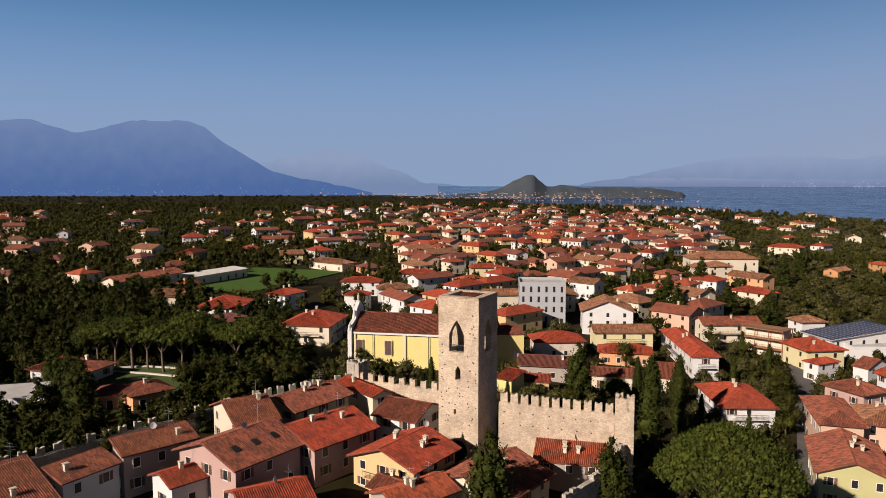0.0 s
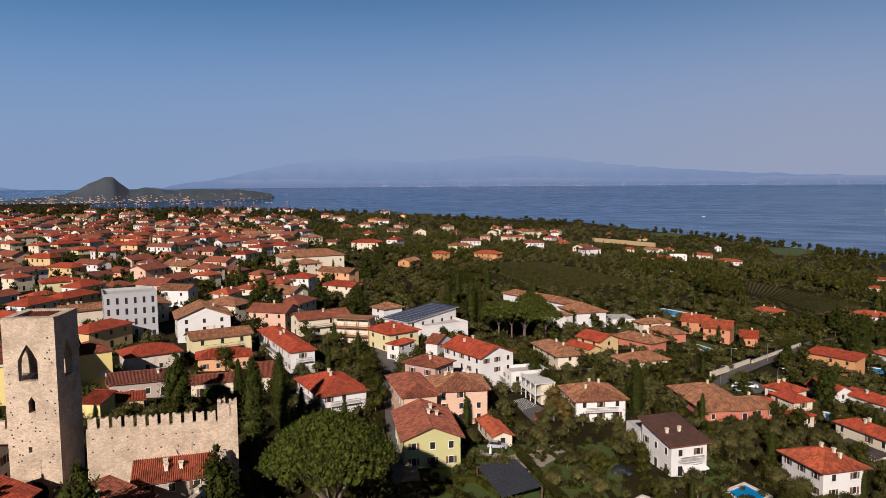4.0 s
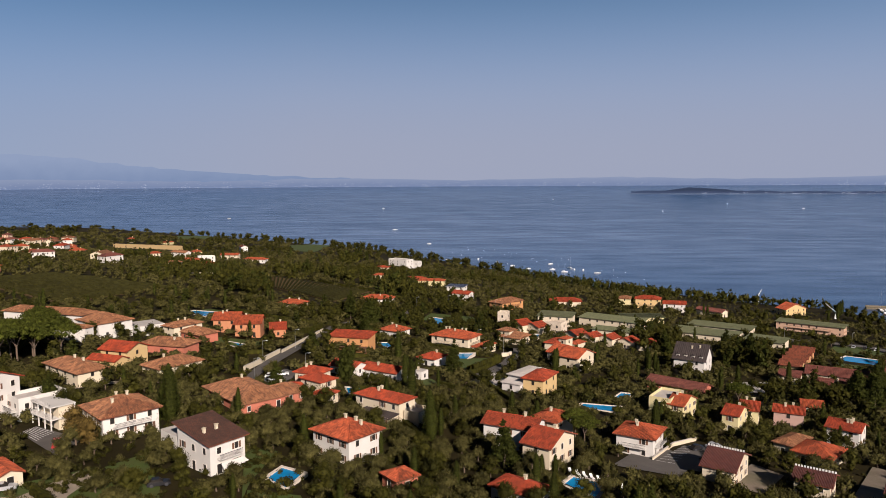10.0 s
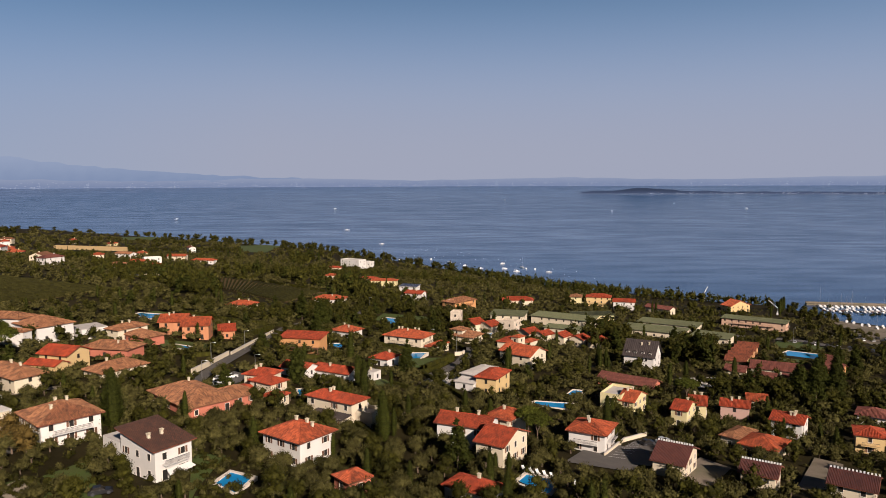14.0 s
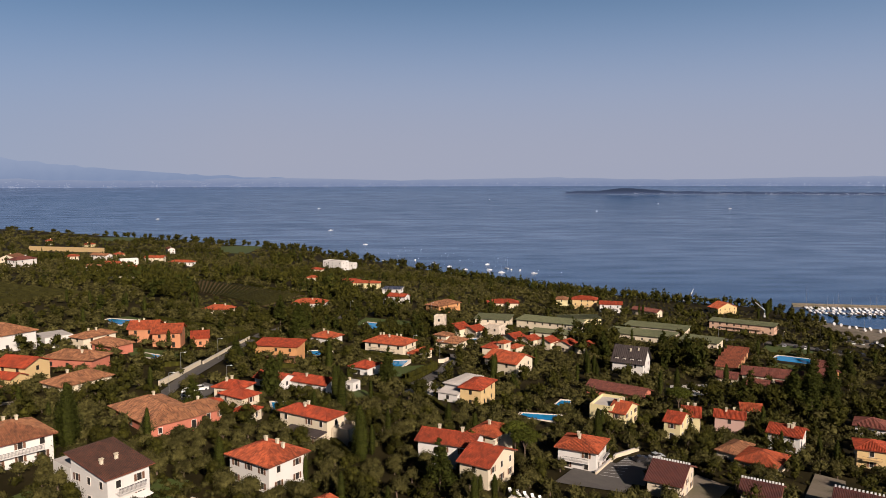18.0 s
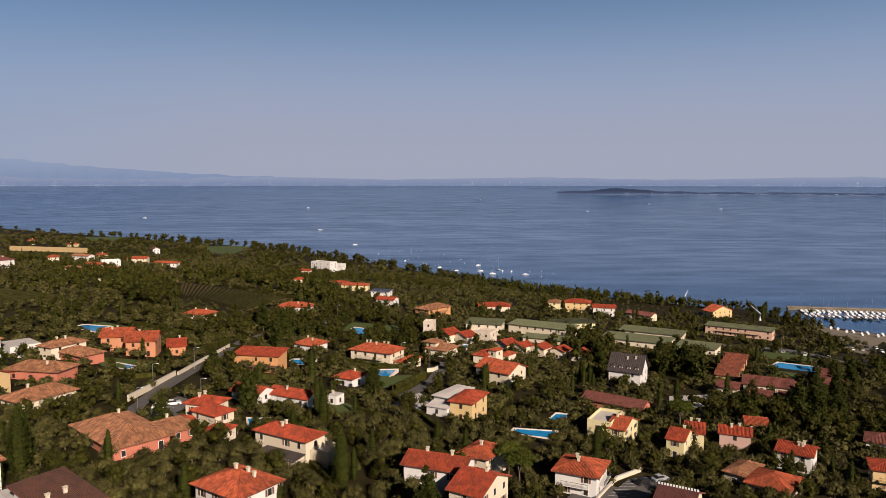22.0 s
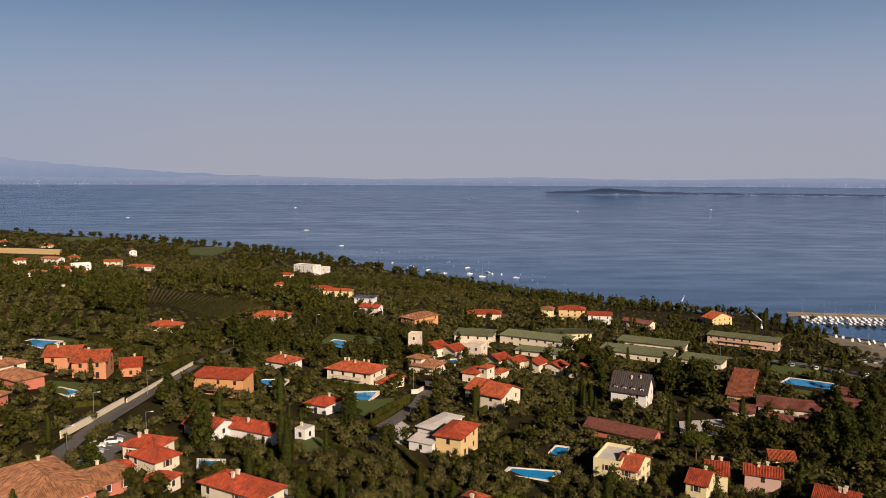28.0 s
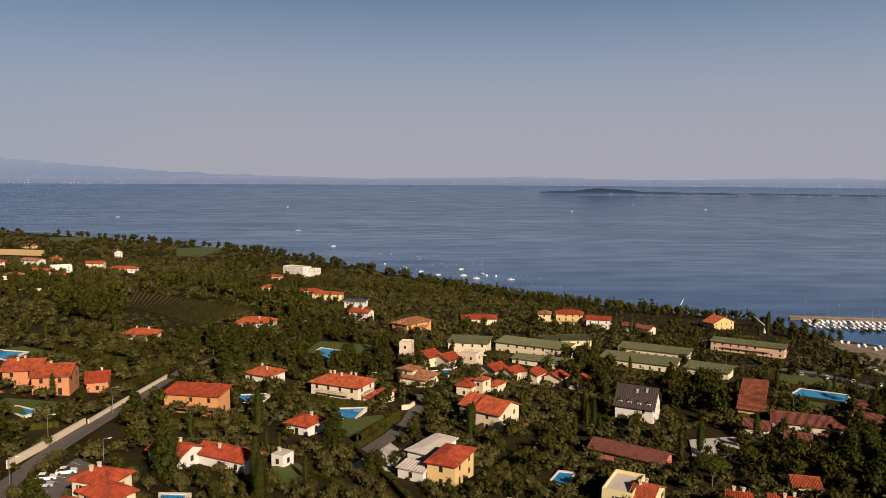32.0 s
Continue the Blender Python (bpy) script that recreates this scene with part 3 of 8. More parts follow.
    for i in range(dormers):
        px = -a + (i + 0.5) * 2 * a / dormers
        s = Soup().box(px - 0.7, -b + 0.4, eave, px + 0.7, -b + 3.0, eave + 2.0)
        dm = s.ob("dormer", WHITE, thing)
        Soup().poly([(px - 0.9, -b + 0.2, eave + 1.95), (px, -b + 0.2, eave + 2.7), (px, -b + 3.4, eave + 2.7), (px - 0.9, -b + 3.0, eave + 1.95)]).poly([(px + 0.9, -b + 3.0, eave + 1.95), (px, -b + 3.4, eave + 2.7), (px, -b + 0.2, eave + 2.7), (px + 0.9, -b + 0.2, eave + 1.95)]).poly([(px - 0.9, -b + 0.2, eave + 1.95), (px + 0.9, -b + 0.2, eave + 1.95), (px, -b + 0.2, eave + 2.7)]).ob("dormer_roof", SLATE, dm)
        add_window(thing, pose(px, -b + 0.385, eave + 0.35), 0.9, 1.3)
    return thing


# ---- ground, lake and distance ----
def make_ground():
    """One sheet of land, finer near the camera, out to the horizon."""
    def axis(lo, hi):
        v, out = 0.0, [0.0]
        while v < hi:
            v += max(8.0, abs(v) * 0.035)
            out.append(min(v, hi))
        v = 0.0
        while v > lo:
            v -= max(8.0, abs(v) * 0.035)
            out.append(max(v, lo))
        return sorted(set(out))
    xs, ys = axis(-3100, 4600), axis(-3100, 3200)
    verts = [far_map(x, y, land_z(x, y)) for y in ys for x in xs]
    n = len(xs)
    faces = [(j * n + i, j * n + i + 1, (j + 1) * n + i + 1, (j + 1) * n + i) for j in range(len(ys) - 1) for i in range(n - 1)]
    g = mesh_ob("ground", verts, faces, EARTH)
    for p in g.data.polygons:
        p.use_smooth = True
    return tagged(g, "olive-planted slope, earth and grass darkened as if shaded", "ground", kind="structure")


make_ground()


def make_lake():
    rings, segs = [300 + 1500 * i / 10 for i in range(11)] + [1800 + 3120 * i / 40 for i in range(1, 41)], 180
    verts, faces = [], []
    for r in rings:
        for i in range(segs + 1):
            a = radians(-75 + 175 * i / segs)
            verts.append(far_map(r * math.sin(a), r * math.cos(a), 0.0))
    for j in range(len(rings) - 1):
        for i in range(segs):
            k = j * (segs + 1) + i
            faces.append((k, k + 1, k + segs + 2, k + segs + 1))
    w = mesh_ob("water", verts, faces, WATER)
    for p in w.data.polygons:
        p.use_smooth = True
    w.data.normals_split_custom_set_from_vertices([(0, 0, 1)] * len(verts))     # still water stands level
    return tagged(w, "wide blue lake with a light ripple", "lake", kind="structure")


make_lake()


def at_view(az, dist, elev):
    """A far point by bearing, distance and angle of view, degrees."""
    a = radians(az)
    return dist * math.sin(a), dist * math.cos(a), EYE_Z + dist * math.tan(radians(elev))


def ridge_line(name, label, az0, az1, dist, crest, foot, material, rough=0.25, steps=120, seed=1, deep=160):
    """A far mountain chain: a folded slope from its foot up to an uneven crest, then down behind."""
    verts, faces, rows = [], [], 9
    for i in range(steps + 1):
        az = az0 + (az1 - az0) * i / steps
        top = crest(az) + rough * (noise.noise((az * 0.6, seed, 0)) + 0.5 * noise.noise((az * 1.9, seed, 3)))
        low = foot(az)
        top = max(top, low + 0.02)
        for j in range(rows + 1):
            f = j / rows
            e = low + (top - low) * f ** 0.9
            r = dist + deep * f + 40 * noise.noise((az * 0.8, f * 3, seed))
            verts.append(at_view(az, min(r, 4960), e))
    for i in range(steps):
        for j in range(rows):
            k = i * (rows + 1) + j
            faces.append((k, k + rows + 1, k + rows + 2, k + 1))
    ob = mesh_ob(name, verts, faces, material)
    for p in ob.data.polygons:
        p.use_smooth = True
    return tagged(ob, label, "mountain", kind="structure")


def profile(*pts):
    """An uneven skyline through (bearing, angle of view) points."""
    def at(az):
        for (a, p), (b, q) in zip(pts, pts[1:]):
            if az <= b:
                return p + (q - p) * min(1.0, max(0.0, (az - a) / (b - a)))
        return pts[-1][1]
    return at


# haze of the far air is put into these emitted colours
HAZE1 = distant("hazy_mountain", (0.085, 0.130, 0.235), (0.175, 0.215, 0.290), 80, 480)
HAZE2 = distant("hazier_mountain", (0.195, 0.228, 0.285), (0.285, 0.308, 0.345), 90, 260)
HAZE3 = distant("hazed_far_shore", (0.200, 0.222, 0.275), (0.270, 0.282, 0.312), 95, 140)
HAZE4 = distant("hazed_wooded_peninsula", (0.075, 0.086, 0.125), (0.042, 0.05, 0.07), 50, 68)
# sunlit brightness of the far walls, put in as emission
SPECK = distant("glowing_far_walls", (0.5, 0.48, 0.47), (0.5, 0.48, 0.47), 0, 100)
# distance haze is mixed into this wood's base colour
HILLHAZE = mat("hazy_wood", (0.040, 0.050, 0.062), vary=0.35, scale=0.02, fine=0.08, bump=0, second=(0.06, 0.065, 0.065))
low = lambda az: -0.42
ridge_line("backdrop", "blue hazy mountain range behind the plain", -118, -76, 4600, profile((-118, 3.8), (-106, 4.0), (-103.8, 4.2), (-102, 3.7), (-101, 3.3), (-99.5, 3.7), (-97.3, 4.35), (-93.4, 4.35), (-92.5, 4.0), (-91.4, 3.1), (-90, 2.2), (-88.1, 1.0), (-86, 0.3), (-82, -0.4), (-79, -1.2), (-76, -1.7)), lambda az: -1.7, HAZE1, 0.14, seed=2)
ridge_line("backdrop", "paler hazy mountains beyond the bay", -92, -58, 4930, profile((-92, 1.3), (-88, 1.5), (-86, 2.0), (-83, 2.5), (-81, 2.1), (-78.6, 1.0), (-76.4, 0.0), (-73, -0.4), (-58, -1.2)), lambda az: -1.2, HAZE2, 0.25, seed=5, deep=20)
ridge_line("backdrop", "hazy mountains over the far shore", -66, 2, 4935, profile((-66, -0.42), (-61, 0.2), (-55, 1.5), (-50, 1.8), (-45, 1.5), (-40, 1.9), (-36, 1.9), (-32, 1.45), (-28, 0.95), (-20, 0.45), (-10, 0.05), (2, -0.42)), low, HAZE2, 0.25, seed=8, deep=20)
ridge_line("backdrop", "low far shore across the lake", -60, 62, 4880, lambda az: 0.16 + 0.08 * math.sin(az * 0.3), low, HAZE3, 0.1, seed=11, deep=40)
ridge_line("headland", "dark wooded headland with a rocky peak", -76, -56, 3300, profile((-76, -1.1), (-72, -0.9), (-70.7, -0.72), (-69.8, -0.37), (-68.7, 0.25), (-68.05, 0.47), (-67.6, 0.47), (-67.2, 0.08), (-66.5, -0.45), (-65.4, -0.28), (-63.3, -0.5), (-61.2, -0.41), (-60, -0.5), (-58, -0.6), (-56.6, -0.85), (-56.05, -1.4)), lambda az: -2.3, HILLHAZE, 0.12, seed=14, deep=300)
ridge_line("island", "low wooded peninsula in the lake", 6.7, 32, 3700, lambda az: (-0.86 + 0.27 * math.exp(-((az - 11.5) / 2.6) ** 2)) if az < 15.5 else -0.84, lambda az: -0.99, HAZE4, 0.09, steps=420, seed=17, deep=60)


def far_villages():
    """Pale houses of the towns on the far shores, a few metres across each."""
    rnd = random.Random(6)
    s, near_s = Soup(), Soup()
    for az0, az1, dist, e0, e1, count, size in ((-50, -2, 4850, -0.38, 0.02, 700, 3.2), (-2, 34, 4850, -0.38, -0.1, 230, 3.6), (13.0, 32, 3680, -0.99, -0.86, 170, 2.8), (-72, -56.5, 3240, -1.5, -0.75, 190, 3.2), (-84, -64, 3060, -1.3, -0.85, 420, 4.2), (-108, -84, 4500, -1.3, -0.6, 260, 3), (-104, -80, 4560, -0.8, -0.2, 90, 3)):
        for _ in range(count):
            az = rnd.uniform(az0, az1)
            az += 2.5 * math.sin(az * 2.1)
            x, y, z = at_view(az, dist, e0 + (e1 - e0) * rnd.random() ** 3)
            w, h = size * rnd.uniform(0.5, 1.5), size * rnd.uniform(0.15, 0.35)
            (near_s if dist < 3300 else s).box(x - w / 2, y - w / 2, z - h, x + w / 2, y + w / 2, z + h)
    tagged(s.ob("far_villages", SPECK), "far shore town houses that glow as if sunlit", "houses", kind="stuff")
    tagged(near_s.ob("far_houses", SALMONPALE), "pale houses under the wooded headland", "houses", kind="stuff")


far_villages()


# ---- makers for pools, lawns, roads, fields ----
BASINS = []         # pools with their rims
OPEN = []           # garden ground where shrubs may grow, but no tall trees
LOW = []            # ground before far fields that carries only low crops
WOODS = []          # outlines filled with tall broadleaved trees
CLEAR = []          # outlines that trees keep out of


def inside(x, y, pts):
    c, n = False, len(pts)
    for i in range(n):
        (x0, y0), (x1, y1) = pts[i], pts[i - 1]
        if (y0 > y) != (y1 > y) and x < (x1 - x0) * (y - y0) / (y1 - y0) + x0:
            c = not c
    return c


def grown(pts, m):
    cx, cy = sum(p[0] for p in pts) / len(pts), sum(p[1] for p in pts) / len(pts)
    out = []
    for x, y in pts:
        d = max(0.1, math.hypot(x - cx, y - cy))
        out.append((x + (x - cx) * m / d, y + (y - cy) * m / d))
    return out


def draped(name, pts, lift, material, label, category, cells=10, kind="structure"):
    """A four-sided patch laid over the ground."""
    p = [Vector((*q, 0)) for q in pts]
    n = max(2, min(cells, int(max((p[1] - p[0]).length, (p[3] - p[0]).length) / 6)))
    verts = []
    for j in range(n + 1):
        for i in range(n + 1):
            q = p[0].lerp(p[1], i / n).lerp(p[3].lerp(p[2], i / n), j / n)
            verts.append((q.x, q.y, land_z(q.x, q.y) + lift))
    faces = [(j * (n + 1) + i, j * (n + 1) + i + 1, (j + 1) * (n + 1) + i + 1, (j + 1) * (n + 1) + i) for j in range(n) for i in range(n)]
    CLEAR.append(grown(pts, 1.0))
    r = math.hypot(*pts[0])
    if r < 300 and name in ("yard", "car_park", "gravel_drive"):
        CLEAR.append([(x - x / r * 5.0, y - y / r * 5.0) for x, y in pts])
    if r > 450:
        # low crops before a far field
        LOW.append([(x - x / r * 60.0, y - y / r * 60.0) for x, y in pts])
    return tagged(mesh_ob(name, verts, faces, material), label, category, kind=kind)


def lawn(pts):
    return draped("lawn", pts, 0.35, LAWN, "mown green lawn", "lawn", 14)


def wheat(pts):
    return draped("field", pts, 0.5, WHEAT, "pale stubble field", "field", 14)


def carpark(pts):
    ob = draped("car_park", pts, 0.36, ASPHALT, "asphalt car park with pale bay lines", "car park")
    p = [Vector((*q, 0)) for q in pts]
    for i in range(1, 9):
        a, b = p[0].lerp(p[1], i / 9), p[3].lerp(p[2], i / 9)
        b = a.lerp(b, 0.42)
        side = (b - a).normalized().cross(Vector((0, 0, 1))) * 0.07
        q = [a - side, b - side, b + side, a + side]
        mesh_ob("bay_line", [(v.x, v.y, land_z(v.x, v.y) + 0.40) for v in q], [(0, 1, 2, 3)], WHITEPAINT, ob)
    return ob


def terrace(pts):
    return draped("terrace", pts, 0.4, PALE, "pale stone terrace", "terrace")


def pool(pts):
    """A sunken basin with a stone rim."""
    pts = list(pts)
    if sum(pts[i - 1][0] * pts[i][1] - pts[i][0] * pts[i - 1][1] for i in range(4)) < 0:
        pts.reverse()
    rim = grown(pts, 1.1)
    z = sum(land_z(x, y) for x, y in rim) / 4 + 0.45
    CLEAR.append(grown(pts, 2.0))
    BASINS.append(grown(pts, 2.2))
    r = math.hypot(*pts[0])
    CLEAR.append(grown([(x - x / r * 6.0, y - y / r * 6.0) for x, y in pts], 1.5))
    thing = tagged(new("swimming_pool"), "blue swimming pool with a pale stone rim", "pool")
    cx, cy = sum(p[0] for p in pts) / 4, sum(p[1] for p in pts) / 4
    thing.matrix_basis = pose(cx, cy, z)
    loc = [(x - cx, y - cy) for x, y in pts]
    out = [(x - cx, y - cy) for x, y in rim]
    s = Soup()
    for i in range(4):
        j = (i + 1) % 4
        s.poly([(*out[i], 0), (*out[j], 0), (*loc[j], 0), (*loc[i], 0)])
        s.poly([(*loc[i], 0), (*loc[j], 0), (*loc[j], -0.4), (*loc[i], -0.4)])
        s.poly([(*out[j], 0), (*out[i], 0), (*out[i], -4), (*out[j], -4)])
    s.ob("rim", RIM, thing)
    Soup().poly([(*p, -0.18) for p in loc]).ob("pool_water", POOL, thing)
    return thing


def ribbon(name, pts, width, lift, material, label, category):
    p = [Vector((*q, 0)) for q in pts]
    line = []
    for a, b in zip(p, p[1:]):
        n = max(1, int((b - a).length / 5))
        line += [a.lerp(b, i / n) for i in range(n)]
    line.append(p[-1])
    verts, faces = [], []
    for i, q in enumerate(line):
        d = (line[min(i + 1, len(line) - 1)] - line[max(i - 1, 0)]).normalized()
        side = Vector((-d.y, d.x, 0)) * width / 2
        zz = land_z(q.x, q.y) + lift
        verts += [(q.x - side.x, q.y - side.y, zz), (q.x + side.x, q.y + side.y, zz)]
        TAKEN.append((q.x, q.y, width / 2 + 0.8))
        if i:
            k = 2 * i
            faces.append((k - 2, k, k + 1, k - 1))
    return tagged(mesh_ob(name, verts, faces, material), label, category, kind="structure")


def road(pts, width=5):
    return ribbon("road", pts, width, 0.38, ASPHALT if width > 3.6 else GRAVEL, "narrow lane between garden walls", "road")


def path(pts, width=2):
    return ribbon("gravel_path", pts, width, 0.40, GRAVEL, "pale gravel garden path", "path")


def clearing(pts):
    """Open ground that tall trees keep out of."""
    CLEAR.append(list(pts))
    OPEN.append(list(pts))


def pergola(pts, height=2.5):
    """A dark slatted pergola roof on posts."""
    p = [Vector((*q, 0)) for q in pts]
    o = sum(p, Vector()) / 4
    z0 = land_z(o.x, o.y)
    thing = tagged(new("pergola"), "dark slatted pergola over a garden terrace", "pergola")
    thing.matrix_basis = pose(o.x, o.y, z0)
    p = [q - o for q in p]
    for q in p:
        Soup().box(q.x - 0.1, q.y - 0.1, -2, q.x + 0.1, q.y + 0.1, height).ob("post", TIMBER, thing)
    n = 16
    for i in range(n):
        a, b = p[0].lerp(p[3], (i + 0.5) / n), p[1].lerp(p[2], (i + 0.5) / n)
        w = (p[3] - p[0]) / n * 0.36
        q = [a - w, b - w, b + w, a + w]
        s = Soup()
        s.v = [(v.x, v.y, z) for z in (height, height + 0.12) for v in q]
        s.f = [(0, 3, 2, 1), (4, 5, 6, 7)] + [(k, (k + 1) % 4, 4 + (k + 1) % 4, 4 + k) for k in range(4)]
        s.ob("slat", IRON, thing)
    CLEAR.append([(q.x + o.x, q.y + o.y) for q in p])
    return thing


def gwall(pts, height=1.4):
    """A plastered garden wall with a coping, stepping with the ground."""
    p = [Vector((*q, 0)) for q in pts]
    thing = tagged(new("garden_wall"), "pale plastered garden wall beside the lane", "wall")
    thing.matrix_basis = pose(p[0].x, p[0].y, land_z(p[0].x, p[0].y))
    o = Vector((p[0].x, p[0].y, land_z(p[0].x, p[0].y)))
    for a, b in zip(p, p[1:]):
        n = max(1, int((b - a).length / 6))
        for i in range(n):
            q0, q1 = a.lerp(b, i / n), a.lerp(b, (i + 1) / n)
            z0, z1 = land_z(q0.x, q0.y), land_z(q1.x, q1.y)
            m = Matrix.Translation(Vector((q0.x, q0.y, z0)) - o) @ Matrix.Rotation(math.atan2(q1.y - q0.y, q1.x - q0.x), 4, "Z")
            ln = (q1 - q0).length
            dz = z1 - z0
            s = Soup()
            s.v = [(x, y, z + (dz if x else 0)) for z in (-1.0, height) for x, y in ((0, -0.15), (ln, -0.15), (ln, 0.15), (0, 0.15))]
            s.f = [(0, 3, 2, 1), (4, 5, 6, 7)] + [(k, (k + 1) % 4, 4 + (k + 1) % 4, 4 + k) for k in range(4)]
            s.ob("wall_panel", CREAM, thing, m)
            c = Soup()
            c.v = [(x, y, z + (dz if x else 0)) for z in (height + 0.003, height + 0.12) for x, y in ((0, -0.22), (ln, -0.22), (ln, 0.22), (0, 0.22))]
            c.f = s.f
            c.ob("coping", PALE, thing, m)
            TAKEN.append((q0.x, q0.y, 1.2))
    return thing


def vines(pts):
    """Vineyard: parallel hedge-like rows over bare soil."""
    CLEAR.append(list(pts))
    OPEN.append(list(pts))
    p = [Vector((*q, 0)) for q in pts]
    away = p[0].normalized()
    if abs((p[1] - p[0]).normalized().dot(away)) < abs((p[3] - p[0]).normalized().dot(away)):
        p = p[1:] + p[:1]           # rows run up the slope
    draped("vineyard_ground", pts, 0.25, SOIL, "bare brown soil under vines", "field", 24)
    n = int((p[3] - p[0]).length / 3.0)
    s = Soup()
    rnd = random.Random(5)
    for r in range(n):
        a, b = p[0].lerp(p[3], r / n), p[1].lerp(p[2], r / n)
        m = max(2, int((b - a).length / 3.0))
        side = (b - a).normalized().cross(Vector((0, 0, 1)))
        prev = None
        for i in range(m + 1):
            q = a.lerp(b, i / m)
            z = land_z(q.x, q.y)
            h, w = 1.7 + rnd.uniform(-0.35, 0.3), 0.5 + rnd.uniform(-0.14, 0.12)
            cur = [(q.x - side.x * w, q.y - side.y * w, z + 0.2), (q.x - side.x * w * .6, q.y - side.y * w * .6, z + h), (q.x + side.x * w * .6, q.y + side.y * w * .6, z + h), (q.x + side.x * w, q.y + side.y * w, z + 0.2)]
            if prev:
                k = len(s.v)
                s.v += prev + cur
                s.f += [(k, k + 1, k + 5, k + 4), (k + 1, k + 2, k + 6, k + 5), (k + 2, k + 3, k + 7, k + 6)]
            prev = cur
    return tagged(s.ob("vineyard_rows", VINE), "brownish green vineyard rows", "vineyard", kind="stuff")



def hedge(pts, height=1.5):
    """A clipped hedge: an uneven box of leaf faces along a line."""
    rnd = random.Random(int(pts[0][0] * 10))
    p = [Vector((*q, 0)) for q in pts]
    s = Soup()
    for a, b in zip(p, p[1:]):
        n = max(2, int((b - a).length / 0.7))
        side = (b - a).normalized().cross(Vector((0, 0, 1)))
        prev = None
        for i in range(n + 1):
            q = a.lerp(b, i / n)
            z, h, w = land_z(q.x, q.y), height + rnd.uniform(-.12, .12), 0.6 + rnd.uniform(-.1, .1)
            cur = [(q.x - side.x * w, q.y - side.y * w, z - 0.3), (q.x - side.x * w, q.y - side.y * w, z + h * 0.9), (q.x - side.x * w * .6, q.y - side.y * w * .6, z + h), (q.x + side.x * w * .6, q.y + side.y * w * .6, z + h), (q.x + side.x * w, q.y + side.y * w, z + h * 0.9), (q.x + side.x * w, q.y + side.y * w, z - 0.3)]
            if prev:
                k = len(s.v)
                s.v += prev + cur
                s.f += [(k + e, k + e + 1, k + e + 7, k + e + 6) for e in range(5)]
                for _ in range(8):
                    f, g = rnd.random(), rnd.choice((1, 2, 3, 4))
                    c = Vector(prev[g]).lerp(Vector(cur[g]), f) + Vector((rnd.uniform(-.25, .25), rnd.uniform(-.25, .25), rnd.uniform(-.2, .1)))
                    s.poly([c + Vector((rnd.uniform(-.22, .22), rnd.uniform(-.22, .22), rnd.uniform(-.1, .2))) for _ in range(3)])
            prev = cur
            TAKEN.append((q.x, q.y, 0.9))
    return tagged(s.ob("hedge", LEAF), "clipped green garden hedge", "hedge")


# ---- pools, lawns, roads and fields ----
pool(((-65.5, 393.0), (-61.3, 409.9), (-48.4, 402.9), (-52.5, 385.6),))
pool(((-37.7, 304.4), (-28.7, 305.7), (-30.7, 294.7), (-37.7, 294.9),))
pool(((-71.1, 310.6), (-61.8, 312.1), (-62.1, 304.0), (-69.0, 301.9),))
pool(((-172.2, 335.6), (-171.1, 342.6), (-158.2, 339.6), (-158.7, 328.0),))
pool(((-124.7, 272.1), (-122.3, 274.3), (-114.2, 270.4), (-115.9, 265.9),))
pool(((-60.9, 220.9), (-55.4, 220.6), (-55.3, 214.9), (-58.5, 214.4),))
pool(((23.9, 252.4), (27.2, 259.2), (30.7, 258.3), (27.7, 250.3),))
pool(((11.1, 232.7), (13.0, 236.8), (24.0, 235.0), (21.6, 229.4),))
pool(((144.5, 384.3), (154.2, 394.7), (170.3, 385.4), (159.9, 370.3),))
pool(((-9.7, 382.1), (-1.3, 386.2), (-2.5, 375.4), (-10.0, 374.3),))
pool(((-54.9, 138.9), (-53.9, 144.5), (-48.6, 141.9), (-49.5, 134.7),))
pool(((4.2, 156.1), (6.5, 160.6), (13.2, 157.6), (10.6, 150.5),))
pool(((-64.6, 113.2), (-63.8, 120.6), (-60.8, 120.8), (-61.3, 113.5),))
lawn(((-33.8, 293.4), (-22.0, 302.8), (-24.5, 274.9), (-34.4, 274.6),))
draped("sports_field", ((-322.9, -24.8), (-384.2, 6.2), (-363.7, 49.6), (-299.0, -0.8),), 0.4, PITCH, "mown bright green football pitch", "pitch", 20)
clearing(((-287.3, -18.3), (-318.6, -19.0), (-298.7, 12.3), (-365.2, 51.0), (-297.8, 37.0), (-266.1, 10.8),))
lawn(((-92.7, 112.0), (-83.9, 116.8), (-81.4, 106.1), (-87.1, 101.8),))
vines(((-319.2, 367.6), (-318.0, 439.2), (-225.6, 419.6), (-226.8, 320.2),))
road(((-91.4, 210.1), (-94.2, 244.1), (-97.9, 308.9), (-99.6, 338.9), (-95.3, 373.0),), 4)
road(((-89.1, 209.9), (-93.9, 231.4), (-97.4, 262.3), (-97.5, 284.2), (-99.6, 320.3),), 3.7)
road(((132.6, 449.6), (162.6, 450.0), (184.7, 440.4), (195.6, 395.6),), 6)
road(((-131.9, 185.3), (-125.8, 195.8), (-116.8, 202.1),), 3.5)
road(((-94.0, 89.4), (-113.7, 105.7), (-138.2, 126.7), (-168.7, 151.8), (-203.1, 173.6),), 5)
carpark(((-85.5, 210.7), (-87.0, 237.8), (-79.4, 233.1), (-76.5, 212.8),))
carpark(((-116.0, 148.0), (-115.9, 153.6), (-101.0, 148.4), (-99.4, 137.1),))
carpark(((26.1, 179.2), (37.2, 198.9), (46.6, 204.6), (36.6, 176.4),))
